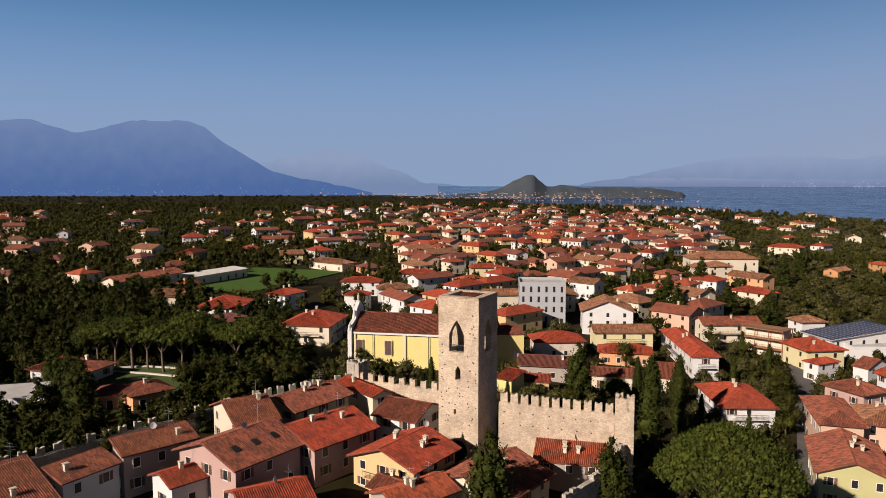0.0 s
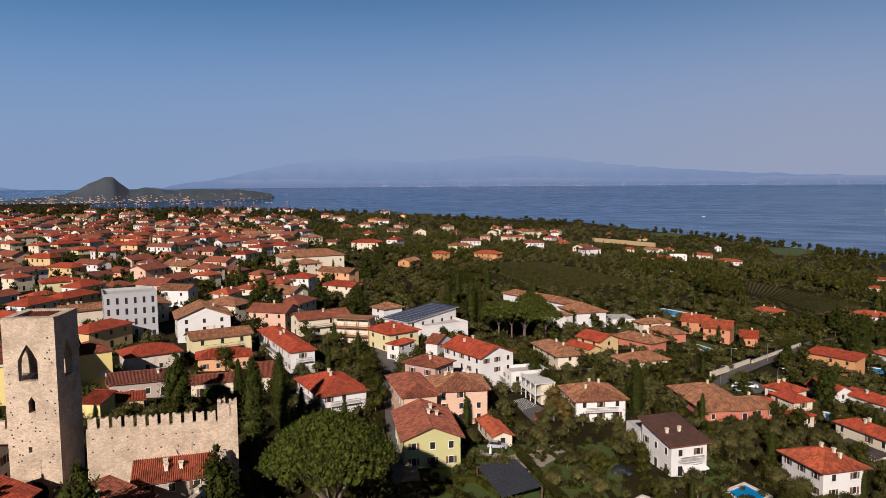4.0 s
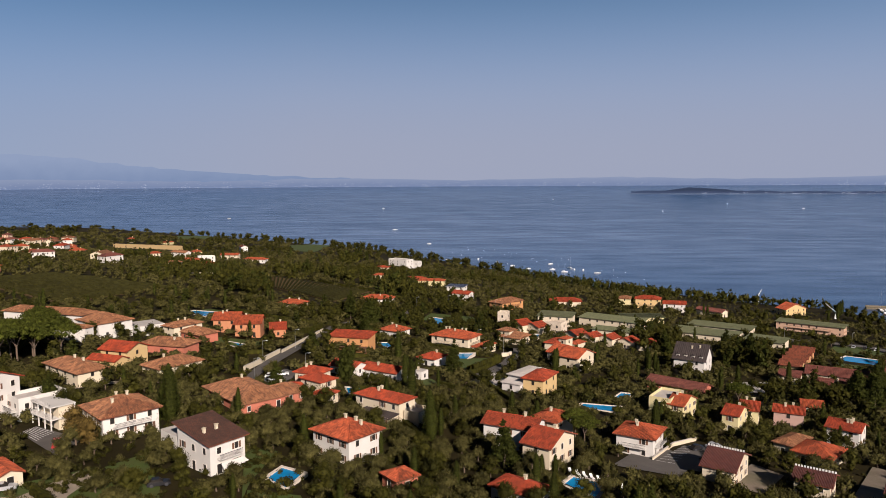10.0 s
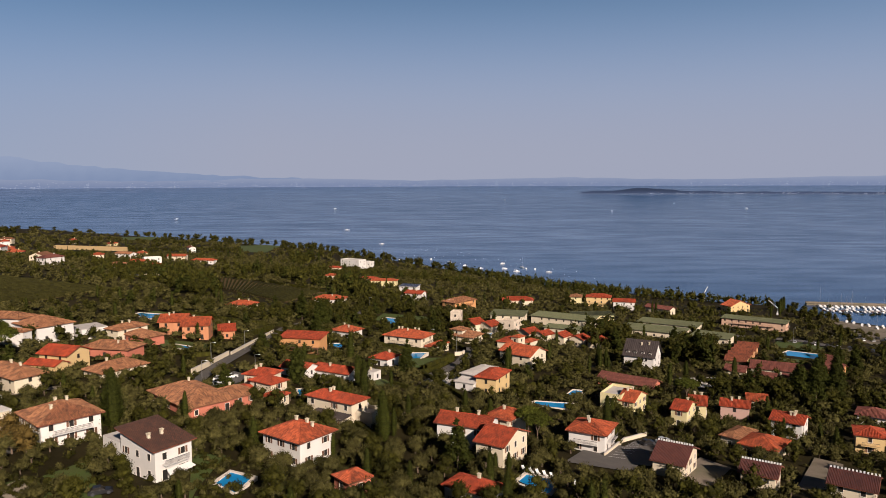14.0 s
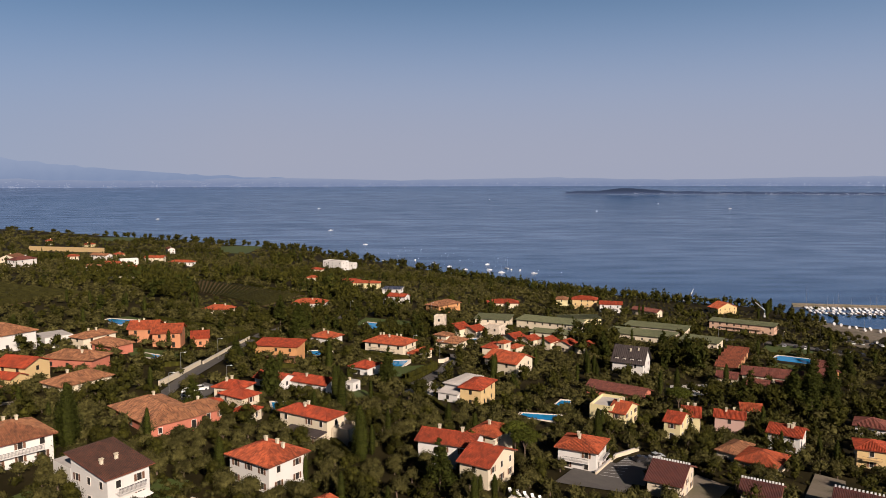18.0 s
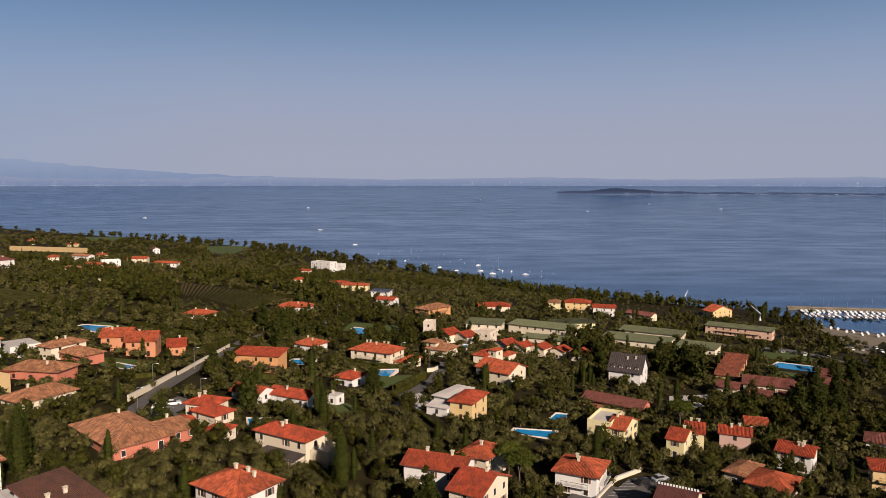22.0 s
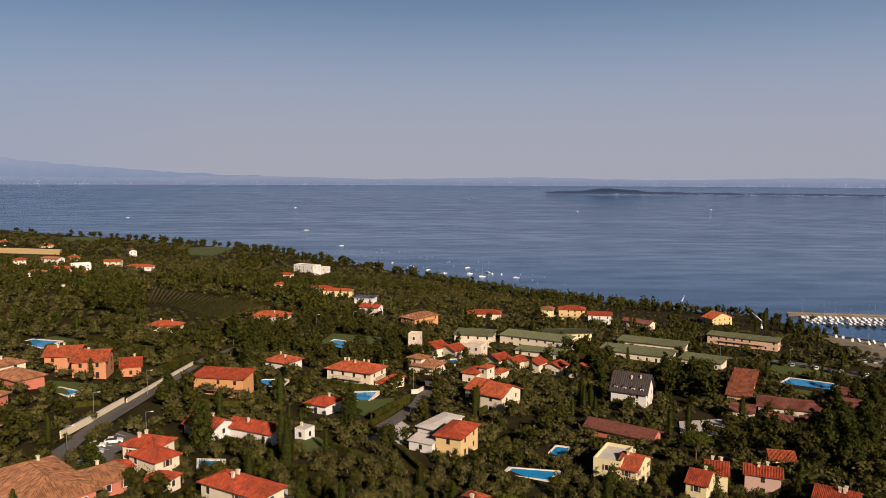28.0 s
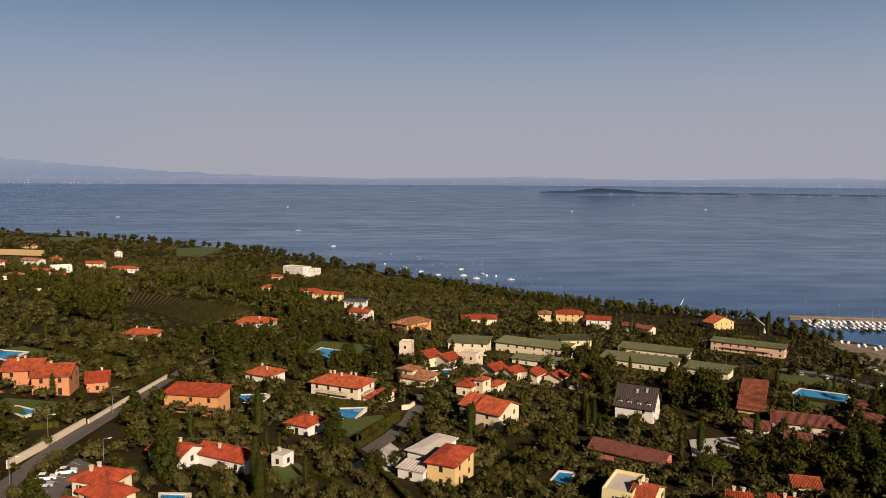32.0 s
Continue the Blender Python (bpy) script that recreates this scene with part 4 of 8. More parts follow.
terrace(((-26.6, 247.8), (-17.7, 272.4), (-13.1, 264.0), (-15.7, 247.8),))
terrace(((75.1, 303.3), (92.6, 310.3), (86.5, 289.3), (68.7, 279.9),))
gwall(((-97.4, 228.3), (-97.5, 241.9), (-98.2, 263.9),), 1.8)
gwall(((-97.5, 264.1), (-98.6, 286.8), (-99.9, 324.3),), 1.4)
gwall(((26.5, 181.5), (34.1, 197.8), (41.8, 206.7),), 1.0)
hedge(((1.1, 238.0), (9.1, 252.8), (17.8, 271.3),), 1.6)
hedge(((-90.3, 118.0), (-79.4, 111.2), (-71.8, 105.9),), 1.5)
hedge(((-89.6, 95.2), (-86.9, 100.7), (-78.9, 98.4),), 1.4)
hedge(((17.6, 329.1), (11.7, 305.6), (5.6, 290.3),), 1.6)
hedge(((-29.9, 255.8), (-22.9, 275.5), (-19.3, 291.7),), 1.6)
hedge(((-127.7, 332.0), (-104.8, 327.2), (-94.5, 321.7),), 1.5)
hedge(((-82.4, 278.5), (-70.7, 274.1), (-56.1, 275.0),), 1.5)
hedge(((96.4, 300.7), (109.9, 290.6), (121.7, 289.7),), 1.6)
hedge(((-34.9, 242.0), (-26.9, 235.5), (-20.9, 231.0),), 1.5)
lawn(((-147.9, -27.8), (-190.9, -35.5), (-189.1, -11.9), (-159.7, -11.9),))
clearing(((-174.1, -53.1), (-189.4, -57.5), (-186.0, -43.1), (-170.1, -39.6),))
clearing(((-105.5, 107.3), (-88.3, 133.3), (-65.0, 113.4), (-83.8, 85.1),))
lawn(((-105.5, 107.3), (-88.3, 133.3), (-65.0, 113.4), (-83.8, 85.1),))
lawn(((-66.1, 154.3), (-58.5, 154.3), (-56.8, 133.0), (-54.0, 124.0),))
lawn(((-55.8, 131.0), (-45.5, 131.5), (-39.7, 120.7), (-50.0, 114.4),))
clearing(((-66.1, 154.3), (-53.8, 154.3), (-39.7, 120.7), (-50.0, 114.4),))
clearing(((-72.8, 122.3), (-67.5, 136.2), (-55.7, 110.8), (-63.3, 104.7),))
clearing(((-180.4, 36.0), (-179.7, 47.6), (-214.4, 56.9), (-216.1, 43.3),))
lawn(((-91.9, 94.9), (-88.0, 100.1), (-81.7, 93.7), (-84.8, 87.6),))
path(((-97.3, 112.6), (-90.4, 115.4), (-84.1, 118.6),), 2.2)
pergola(((-88.7, 102.9), (-85.6, 110.7), (-74.1, 103.7), (-76.4, 95.1),), 2.6)
hedge(((-91.1, 119.3), (-79.5, 111.3), (-70.1, 106.1),), 1.6)
hedge(((-93.1, 93.1), (-87.0, 92.8), (-81.3, 92.4),), 1.4)
gwall(((-190.0, -31.5), (-189.5, -23.1), (-183.6, -12.2),), 0.6)
gwall(((-187.2, -31.7), (-181.8, -22.2), (-174.7, -12.3),), 0.6)
clearing(((-171.7, -33.8), (-165.1, -12.9), (-139.4, -10.5), (-141.4, -28.1),))
lawn(((-134.9, 281.3), (-113.1, 282.3), (-107.8, 268.7), (-124.8, 267.3),))
lawn(((-43.8, 243.9), (-38.2, 248.1), (-33.2, 240.2), (-38.3, 232.3),))
hedge(((-82.3, 271.7), (-73.3, 271.8), (-65.3, 273.5),), 1.7)
hedge(((-106.7, 293.0), (-105.3, 313.5), (-103.8, 335.5),), 2.4)
hedge(((-27.7, 273.8), (-23.7, 283.1), (-19.1, 294.0),), 1.5)
hedge(((-120.0, 259.5), (-108.8, 256.0), (-103.4, 260.2),), 1.6)
hedge(((-47.8, 310.3), (-31.9, 306.8), (-22.5, 308.2),), 1.5)
hedge(((-99.3, 347.5), (-81.3, 339.2), (-62.8, 343.0),), 1.5)
hedge(((-27.4, 266.2), (-14.2, 239.1), (-6.9, 222.1),), 1.5)
hedge(((-50.5, 196.0), (-38.1, 190.4), (-29.0, 176.6),), 1.5)
hedge(((1.2, 234.7), (10.6, 256.9), (21.7, 279.0),), 1.5)

wheat(((-510.8, 821.9), (-577.0, 924.5), (-493.0, 956.7), (-432.8, 843.6),))
lawn(((-627.8, 1201.5), (-728.2, 1388.7), (-723.0, 1605.5), (-616.0, 1285.9),))
lawn(((-343.2, 971.4), (-424.7, 1197.5), (-404.4, 1405.5), (-311.0, 974.4),))
vines(((-184.1, 480.9), (-218.7, 571.9), (-122.1, 518.1), (-126.5, 436.8),))
hedge(((-228.3, 589.2), (-194.1, 579.3), (-155.6, 544.1), (-122.9, 521.5),), 2.0)
gwall(((-265.7, 506.4), (-254.7, 547.0),), 1.6)
WOODS.append(((-190.7, 419.9), (-262.7, 563.2), (-259.7, 595.5), (-200.8, 521.8), (-170.5, 447.3), (-172.2, 414.5),))
WOODS.append(((-227.6, 609.9), (-197.5, 628.9), (-129.8, 545.2), (-135.5, 576.3), (-191.0, 653.4), (-228.7, 650.1),))
WOODS.append(((-109.7, 493.6), (-86.3, 503.7), (-91.7, 556.3), (-134.2, 649.5), (-127.8, 570.9),))
WOODS.append(((-217.7, 779.4), (-201.1, 806.0), (-238.1, 948.9), (-257.4, 893.5),))
road(((-82.6, 395.6), (-79.2, 417.6), (-76.6, 438.8), (-72.9, 458.4), (-66.3, 472.2), (-44.2, 478.3),), 5)
lawn(((-67.1, 396.7), (-65.7, 430.4), (-31.4, 434.7), (-43.5, 400.6),))
lawn(((-28.6, 279.2), (-29.7, 293.1), (-21.8, 300.5), (-22.8, 287.0),))
hedge(((-26.0, 269.1), (-22.3, 282.9), (-17.4, 299.2),), 3.0)
road(((-23.4, 261.0), (-18.3, 278.4), (-14.0, 296.7), (-12.3, 315.2), (-12.5, 336.2),), 5)
hedge(((-51.2, 315.6), (-40.9, 311.0), (-29.2, 310.7),), 2.2)
hedge(((-58.4, 303.7), (-56.2, 317.8),), 1.8)
hedge(((-21.0, 348.7), (-13.6, 327.0),), 1.8)
gwall(((-17.3, 312.0), (-15.0, 314.1), (-13.4, 319.3),), 1.6)
WOODS.append(((35.4, 373.5), (41.1, 422.4), (59.6, 438.4), (76.1, 414.4), (63.5, 356.8), (53.3, 354.3),))
WOODS.append(((81.3, 354.2), (95.6, 391.8), (118.3, 397.0), (97.9, 337.9), (82.6, 323.3),))
lawn(((-170.0, 341.3), (-167.6, 353.3), (-127.0, 337.2), (-142.0, 332.3),))
hedge(((-153.7, 351.5), (-129.4, 342.3), (-112.8, 339.8), (-101.9, 345.9),), 2.4)
lawn(((148.0, 406.2), (165.3, 438.8), (178.4, 436.0), (186.7, 399.6),))
hedge(((147.0, 403.9), (160.2, 398.2), (170.8, 388.7),), 1.5)
lawn(((133.6, 358.1), (141.8, 376.1), (151.9, 368.9), (145.1, 355.3),))
draped("yard", ((222.8, 476.3), (246.6, 518.9), (289.3, 538.3), (218.6, 434.7),), 0.36, YARD, "pale gravel yard with weeds", "yard")

lawn(((-86.8, 134.0), (-84.0, 143.5), (-71.5, 127.5), (-65.5, 116.0),))
clearing(((-8.2, 425.2), (16.7, 419.9), (21.0, 439.4), (-4.0, 444.8)))
clearing(((13.4, 442.9), (52.2, 422.3), (61.6, 440.0), (22.8, 460.6)))
clearing(((64.6, 427.4), (102.3, 407.9), (111.9, 426.6), (74.3, 446.0)))
clearing(((101.4, 411.7), (123.3, 398.2), (133.8, 415.3), (111.8, 428.7)))
clearing(((82.5, 464.1), (120.1, 444.3), (129.4, 462.0), (91.8, 481.8)))
clearing(((143.9, 495.6), (182.9, 472.1), (192.7, 488.3), (153.7, 511.9)))
clearing(((20.2, 411.0), (51.6, 396.8), (59.0, 413.2), (27.6, 427.4)))
LOW.append(((121.4, 696.7), (235.5, 678.5), (319.3, 711.3), (250.3, 566.0), (101.2, 588.0)))
clearing(((-105.7, 137.0), (-82.9, 145.2), (-69.7, 125.8), (-89.4, 115.5),))
clearing(((-60.3, 145.1), (-47.7, 150.3), (-42.2, 132.5), (-54.2, 128.6),))
clearing(((-155.3, 59.3), (-153.9, 108.7), (-185.0, 130.2), (-215.3, 83.9),))
draped("car_park", ((16.0, 173.2), (26.9, 195.1), (39.3, 188.9), (31.1, 170.6),), 0.36, ASPHALT, "asphalt drive with parked cars", "car park")
draped("yard", ((40.1, 169.0), (51.8, 189.2), (57.3, 182.0), (47.7, 165.6),), 0.36, YARD, "bare earth yard between houses", "yard")
draped("yard", ((67.3, 168.8), (83.3, 196.8), (88.4, 192.1), (79.0, 171.5),), 0.36, YARD, "bare earth yard beside a house", "yard")
draped("gravel_drive", ((-92.3, 112.9), (-89.7, 131.5), (-85.2, 128.1), (-83.6, 112.5),), 0.36, GRAVEL, "pale gravel drive beside a garden", "drive")


# ---- villas on the slope below the castle ----
house(-68.3, 142.6, 59.7, 9.9, 12.8, 6.7, WHITE, DARKBROWN, "shed", floors=2, balcony=1, pitch=0.19, chim=2, label="white two-storey house with a dark sloping roof")
villa = [o for o in scene.objects if o.name.startswith("house") and o.parent is None][-1]
Soup().poly([(-2.6, -7.0, 2.75), (2.6, -7.0, 2.75), (3.4, -7.9, 1.9), (-2.6, -8.2, 1.55)]).poly([(-2.6, -8.2, 1.53), (3.4, -7.9, 1.88), (2.6, -7.0, 2.73), (-2.6, -7.0, 2.73)]).ob("awning", WHITE, villa)
house(-78.5, 148.8, -34.8, 7.0, 5.0, 4.6, WHITE, PALE, "flat", floors=2, chim=1, label="narrow white side block with a flat roof")
house(-43.7, 158.6, -32.6, 13.3, 11.4, 6, WHITE, ORANGE, "hip", floors=2, chim=3, label="white villa with a hipped orange tile roof")
house(-7.2, 180.8, -20.0, 14.6, 9.2, 6, WHITE, RED, "gable", floors=2, chim=2, label="long white house with a red gabled roof")
house(1.2, 171.3, -30.0, 8.4, 13.0, 5.5, CREAM, RED, "gable", floors=2, chim=1, label="cream house with a red tile roof among olives")
house(-0.9, 247.8, -22.5, 8.4, 13.7, 6, YELLOW, RED, "hip", floors=2, chim=0, label="yellow two-storey villa with a hipped red roof")
house(-5.8, 262.8, -31.8, 7.3, 15.2, 4, WHITE, PALE, "hip", floors=1, pitch=0.12, label="white low wing with a pale tiled roof")
house(-9.6, 245.7, -27.1, 7.8, 5.0, 3, WHITE, PALE, "shed", floors=1, pitch=0.1, label="low white garage with a pale roof")
house(-82.1, 192.4, -41.3, 24.3, 14.4, 3.3, BRICK, TAN, "hip", floors=1, chim=1, label="low brick villa with a broad tan tile roof")
house(-73.6, 199.2, -41.3, 11.0, 12.0, 2.9, BRICK, TAN, "hip", floors=1, chim=1, label="low brick wing with a tan tile roof")
house(-98.4, 159.0, -38.8, 14.8, 14.2, 5.5, WHITE, TAN, "hip", floors=2, chim=3, balcony=1, label="white villa with a mottled tan tile roof")
house(-42.5, 193.1, -29.2, 16.7, 7.7, 6, CREAM, RED, "hip", floors=2, chim=2, label="cream villa with red hipped roofs and a terrace")
house(-37.3, 195.6, 15.2, 6.1, 5.0, 3.2, CREAM, PALE, "flat", floors=1, label="cream terrace block with a flat roof")
house(-68.9, 212.5, -15.4, 9.6, 7.7, 6.5, CREAM, RED, "hip", floors=2, chim=2, label="cream villa with tiered red roofs")
house(-65.7, 207.7, -31.6, 10.0, 7.0, 5.5, CREAM, RED, "hip", floors=2, label="cream villa wing with a red roof")
house(-33.1, 189.6, -19.5, 4.6, 6.2, 3.4, CREAM, PALE, "flat", floors=1, parapet=1, label="cream terrace block with a pale parapet")
house(-43.0, 185.8, -28.2, 11.5, 4.2, 2.7, CREAM, SLATE, "shed", floors=1, pitch=0.1, label="low veranda with a dark flat-pitched roof")
house(-72.4, 206.4, -7.8, 6.4, 5.8, 2.8, CREAM, RED, "hip", floors=1, label="low porch with a red tile roof")
house(-61.9, 202.1, -15.7, 6.5, 5.5, 2.8, CREAM, RED, "hip", floors=1, label="low garden room with a red tile roof")
house(-66.0, 242.5, -24.4, 11.5, 8.0, 3.2, WHITE, RED, "gable", floors=1, chim=1, label="low white house with a red gabled roof")
house(-53.4, 242.8, -24.4, 15.7, 8.0, 3.2, WHITE, RED, "gable", floors=1, chim=1, label="low white house with a red roof in a row")
house(-41.6, 246.5, -25.6, 3.5, 4.0, 3.2, WHITE, PALE, "flat", floors=1, chim=1, label="small white flat-roofed block")
house(-76.3, 287.1, -9.4, 18.4, 9.0, 6.2, OCHRE, RED, "shed", floors=2, pitch=0.13, porch=1, label="ochre rectangular house with a red sloping roof")
house(-122.9, 295.3, 13.6, 11.9, 13.0, 6, SALMON, ORANGE, "gable", floors=2, chim=1, label="salmon terrace house with an orange tile roof")
house(-133.8, 298.9, 9.7, 11.9, 12.0, 6, SALMON, ORANGE, "gable", floors=2, chim=2, label="salmon terrace house with an orange tile roof")
house(-113.1, 302.1, 21.8, 7.5, 11.0, 3.6, SALMON, RED, "gable", floors=1, chim=1, label="low salmon house with a red tile roof")
house(-38.2, 321.7, -23.9, 20.1, 12.6, 6, CREAM, ORANGE, "hip", floors=2, chim=5, balcony=1, label="cream two-storey villa with an orange hipped roof")
house(-25.9, 320.4, -30.3, 6.1, 12.8, 3, CREAM, ORANGE, "hip", floors=1, label="low cream annex with an orange roof")
house(-42.2, 277.2, -26.1, 8.8, 9.5, 3.2, WHITE, RED, "hip", floors=1, chim=1, label="low white villa with a red hipped roof")
house(-68.9, 337.0, -27.6, 12.3, 10.7, 3.2, WHITE, ORANGE, "hip", floors=1, chim=2, label="low white villa with an orange roof")
house(13.8, 303.3, -33.6, 10.3, 14.3, 6, CREAM, ORANGE, "gable", floors=2, label="cream gabled house with an orange-brown roof")
house(8.1, 309.4, -38.8, 7.2, 13.4, 6, CREAM, ORANGE, "gable", floors=2, label="cream house with an orange gabled roof")
house(10.8, 345.9, -36.7, 4.8, 6.1, 6.5, CREAM, ORANGE, "hip", floors=2, label="cream villa tower with a small hipped roof")
house(6.1, 347.5, -25.1, 7.4, 11.6, 4.2, CREAM, RED, "hip", floors=1, label="villa wing with a red tile roof")
house(16.1, 351.0, -34.7, 5.6, 8.9, 4.2, CREAM, ORANGE, "hip", floors=1, label="villa wing with an orange tile roof")
house(-13.5, 356.0, -27.0, 13.0, 12.6, 3.6, CREAM, TAN, "hip", floors=1, chim=1, label="cream villa with a broad tan roof")
house(-17.0, 356.4, -33.1, 7.9, 7.0, 6, CREAM, TAN, "hip", floors=2, label="small upper storey with a tan tile roof")
house(65.4, 330.3, -27.4, 14.7, 12.9, 5.4, WHITE, SLATE, "gable", floors=2, pitch=1.0, dormers=4, chim=3, label="white chateau-like house with a steep slate roof and dormers")
house(43.3, 235.5, -32.3, 6.0, 11.6, 5, PALEYEL, ORANGE, "gable", floors=2, chim=2, label="pale yellow house with an orange gabled roof")
house(38.9, 238.6, -27.3, 6.9, 12.1, 5.5, PALEYEL, PALE, "flat", floors=2, parapet=1, label="pale yellow block with a roof terrace")
house(49.8, 276.9, -34.2, 22.5, 9.6, 3, BRICK, BROWNRED, "gable", floors=1, label="long low building with a brown-red tile roof")
house(24.4, 189.1, -23.5, 10.8, 11.3, 5.5, WHITE, ORANGE, "hip", floors=2, chim=2, balcony=1, label="white villa with an orange hipped roof")
house(2.5, 196.0, -32.0, 8.5, 10.6, 5, CREAM, ORANGE, "hip", floors=2, chim=1, label="cream house with an orange hipped roof")
house(56.9, 226.1, -31.7, 5.6, 9.8, 5.5, PALEYEL, RED, "gable", floors=2, chim=1, label="yellow house with red gabled roofs")
house(63.2, 233.6, -17.9, 6.0, 9.3, 5.8, PALEYEL, RED, "gable", floors=2, chim=3, label="cream house with a red gabled roof")
house(74.9, 234.4, -21.0, 9.3, 7.2, 5.5, PINK, RED, "gable", floors=2, chim=2, label="pink house with a red gabled roof")
house(85.8, 219.8, -34.9, 9.7, 8.7, 5.2, WHITE, RED, "gable", floors=2, chim=3, label="white house with a red gabled roof")
house(70.9, 198.4, -37.7, 10.3, 11.6, 3.2, CREAM, ORANGE, "hip", floors=1, label="cream villa with an orange-brown hipped roof")
house(66.7, 205.9, -43.9, 6.0, 11.3, 3.4, CREAM, TAN, "hip", floors=1, label="low villa with a tan hipped roof")
house(42.1, 175.6, -29.0, 8.4, 13.3, 4.2, CREAM, DARKRED, "gable", floors=2, label="house with a dark red-brown ribbed roof")
house(59.8, 169.7, -29.3, 8.6, 8.7, 4.2, CREAM, DARKRED, "gable", floors=2, label="house with a dark red-brown ribbed roof")
house(78.7, 166.3, -31.4, 10.2, 9.9, 4.2, CREAM, DARKRED, "gable", floors=2, label="house with a dark red-brown ribbed roof")
house(102.7, 208.5, -21.8, 8.1, 9.0, 5.5, YELLOW, RED, "hip", floors=2, balcony=1, label="yellow two-storey house with a red roof")
house(121.4, 243.5, -30.6, 9.9, 10.0, 3.5, WHITE, BROWNRED, "hip", floors=1, label="low white villa with a brown-red roof")
house(-4.5, 142.3, -29.7, 11.1, 7.2, 3.4, WHITE, RED, "hip", floors=1, chim=1, label="low villa with a red hipped roof by the pool")
house(-28.5, 142.1, -45.7, 6.3, 6.0, 3, BRICK, ORANGE, "hip", floors=1, label="low outbuilding with a broken orange roof")
# ---- farmsteads and halls west of the slope ----
house(-169.9, 265.8, -30.2, 18.0, 15.1, 6, WHITE, TAN, "hip", floors=1, label="white hall with a shallow tan tile roof")
house(-196.9, 271.1, -10.3, 41.0, 9.7, 6, WHITE, TAN, "hip", floors=1, label="long white hall with a shallow tan tile roof")
house(-175.0, 250.2, -6.7, 20.1, 5.0, 5, WHITE, TAN, "hip", floors=1, label="white hall wing with a tan tile roof")
house(-158.5, 276.6, -41.2, 12.0, 9.8, 4, WHITE, PALE, "flat", floors=1, label="low white flat-roofed shed")
house(-143.9, 277.8, -26.9, 8.5, 14.6, 5, CREAM, TAN, "hip", floors=2, chim=2, label="cream house with a tan hipped roof")
house(-132.8, 246.3, -8.6, 19.5, 10.8, 3.6, BRICK, TAN, "hip", floors=1, chim=2, label="low brick house with a brown tile roof")
house(-135.2, 273.9, -30.4, 15.1, 9.9, 3.4, BRICK, TAN, "hip", floors=1, label="low house wing with a brown tile roof")
house(-135.8, 222.6, -13.9, 12.5, 10.6, 5.5, YELLOW, RED, "gable", floors=2, label="yellow house with a red-brown gabled roof")
house(-137.1, 215.2, -12.7, 12.2, 6.2, 3, YELLOW, RED, "gable", floors=1, label="low yellow wing with a red-brown roof")
house(-116.9, 218.3, -28.8, 11.2, 16.7, 3.2, CREAM, TAN, "hip", floors=1, chim=1, label="long low cream house with a tan roof")
house(-135.7, 197.2, -31.2, 22.0, 9.9, 4.5, CREAM, TAN, "hip", floors=2, chim=2, label="cream house with a tan roof and red awning")
house(-136.9, 159.1, -12.6, 19.7, 13.1, 8.5, WHITE, RED, "gable", floors=3, chim=2, label="tall white hotel with a red gabled roof")
house(-122.5, 162.6, -30.9, 7.4, 11.0, 5, WHITE, PALE, "flat", floors=2, parapet=1, balcony=1, label="white hotel annex with terraces")
house(-103.6, 104.1, 52.9, 12.6, 19.3, 6, LIME, REDTAN, "gable", ridge="y", floors=2, chim=3, label="lime-yellow gabled house with a red tile roof")
house(-116.9, 128.2, 51.0, 14.0, 14.0, 8, SALMONPALE, TAN, "hip", floors=3, chim=4, label="salmon apartment house with a mottled tan roof")
house(-122.9, 118.6, 58.8, 9.1, 20.0, 7.5, SALMONPALE, REDTAN, "hip", floors=2, label="long salmon house with a curved red tile roof")
house(-138.4, 140.3, 8.7, 11.7, 9.9, 7, PINK, REDTAN, "hip", floors=2, chim=2, label="pinkish house with a red tile roof")
house(-100.9, 122.9, -33.0, 12.7, 5.0, 2.6, CREAM, ORANGE, "gable", floors=1, label="small cream shed with an orange tile roof")
house(-140.5, 108.3, -17.7, 19.2, 12.8, 5, WHITE, RED, "hip", floors=2, chim=2, balcony=1, label="white villa with a broad red roof")
# ---- the town behind the castle ----
house(-184.5, 125.3, -18.6, 36.6, 8.3, 6, WHITE, RED, "hip", floors=2, chim=2, balcony=1, label="long cream house with a red hipped roof")
house(-185.0, 105.1, 61.9, 15.4, 9.0, 4, APRICOT, RED, "hip", floors=1, chim=1, label="apricot house with a red hipped roof")
house(-200.4, 112.4, 75.1, 19.0, 9.0, 6, PALEYEL, TAN, "gable", floors=2, chim=2, balcony=1, label="pale yellow apartment house with a brown roof")
house(-223.4, 119.4, 66.7, 18.0, 16.0, 8, WHITE, TAN, "gable", ridge="y", floors=3, chim=1, label="white gabled house with a brown tile roof")
house(-195.1, 88.4, 78.3, 15.4, 11.0, 5, STONE, RED, "hip", floors=1, label="low villa with a red roof and dark veranda")
house(-240.0, 102.6, 70.5, 15.9, 14.0, 14, GREY, PALE, "flat", floors=4, parapet=1, tall=1, label="grey four-storey block with a roof terrace")
house(-217.8, 20.6, 65.1, 15.6, 18.2, 6, CREAM, RED, "hip", floors=2, chim=3, balcony=1, label="cream villa with a red hipped roof")
house(-252.3, -5.8, 73.9, 15.1, 18.2, 5, WHITE, RED, "hip", floors=2, chim=1, label="long white house with a red roof")
house(-232.0, -6.1, 38.7, 10.0, 16.5, 3.6, CREAM, BROWNRED, "hip", floors=1, label="low house with a brown-red roof")
house(-267.4, 15.2, 47.4, 9.1, 12.4, 6, WHITE, RED, "hip", floors=2, chim=2, label="white house with a red hipped roof")
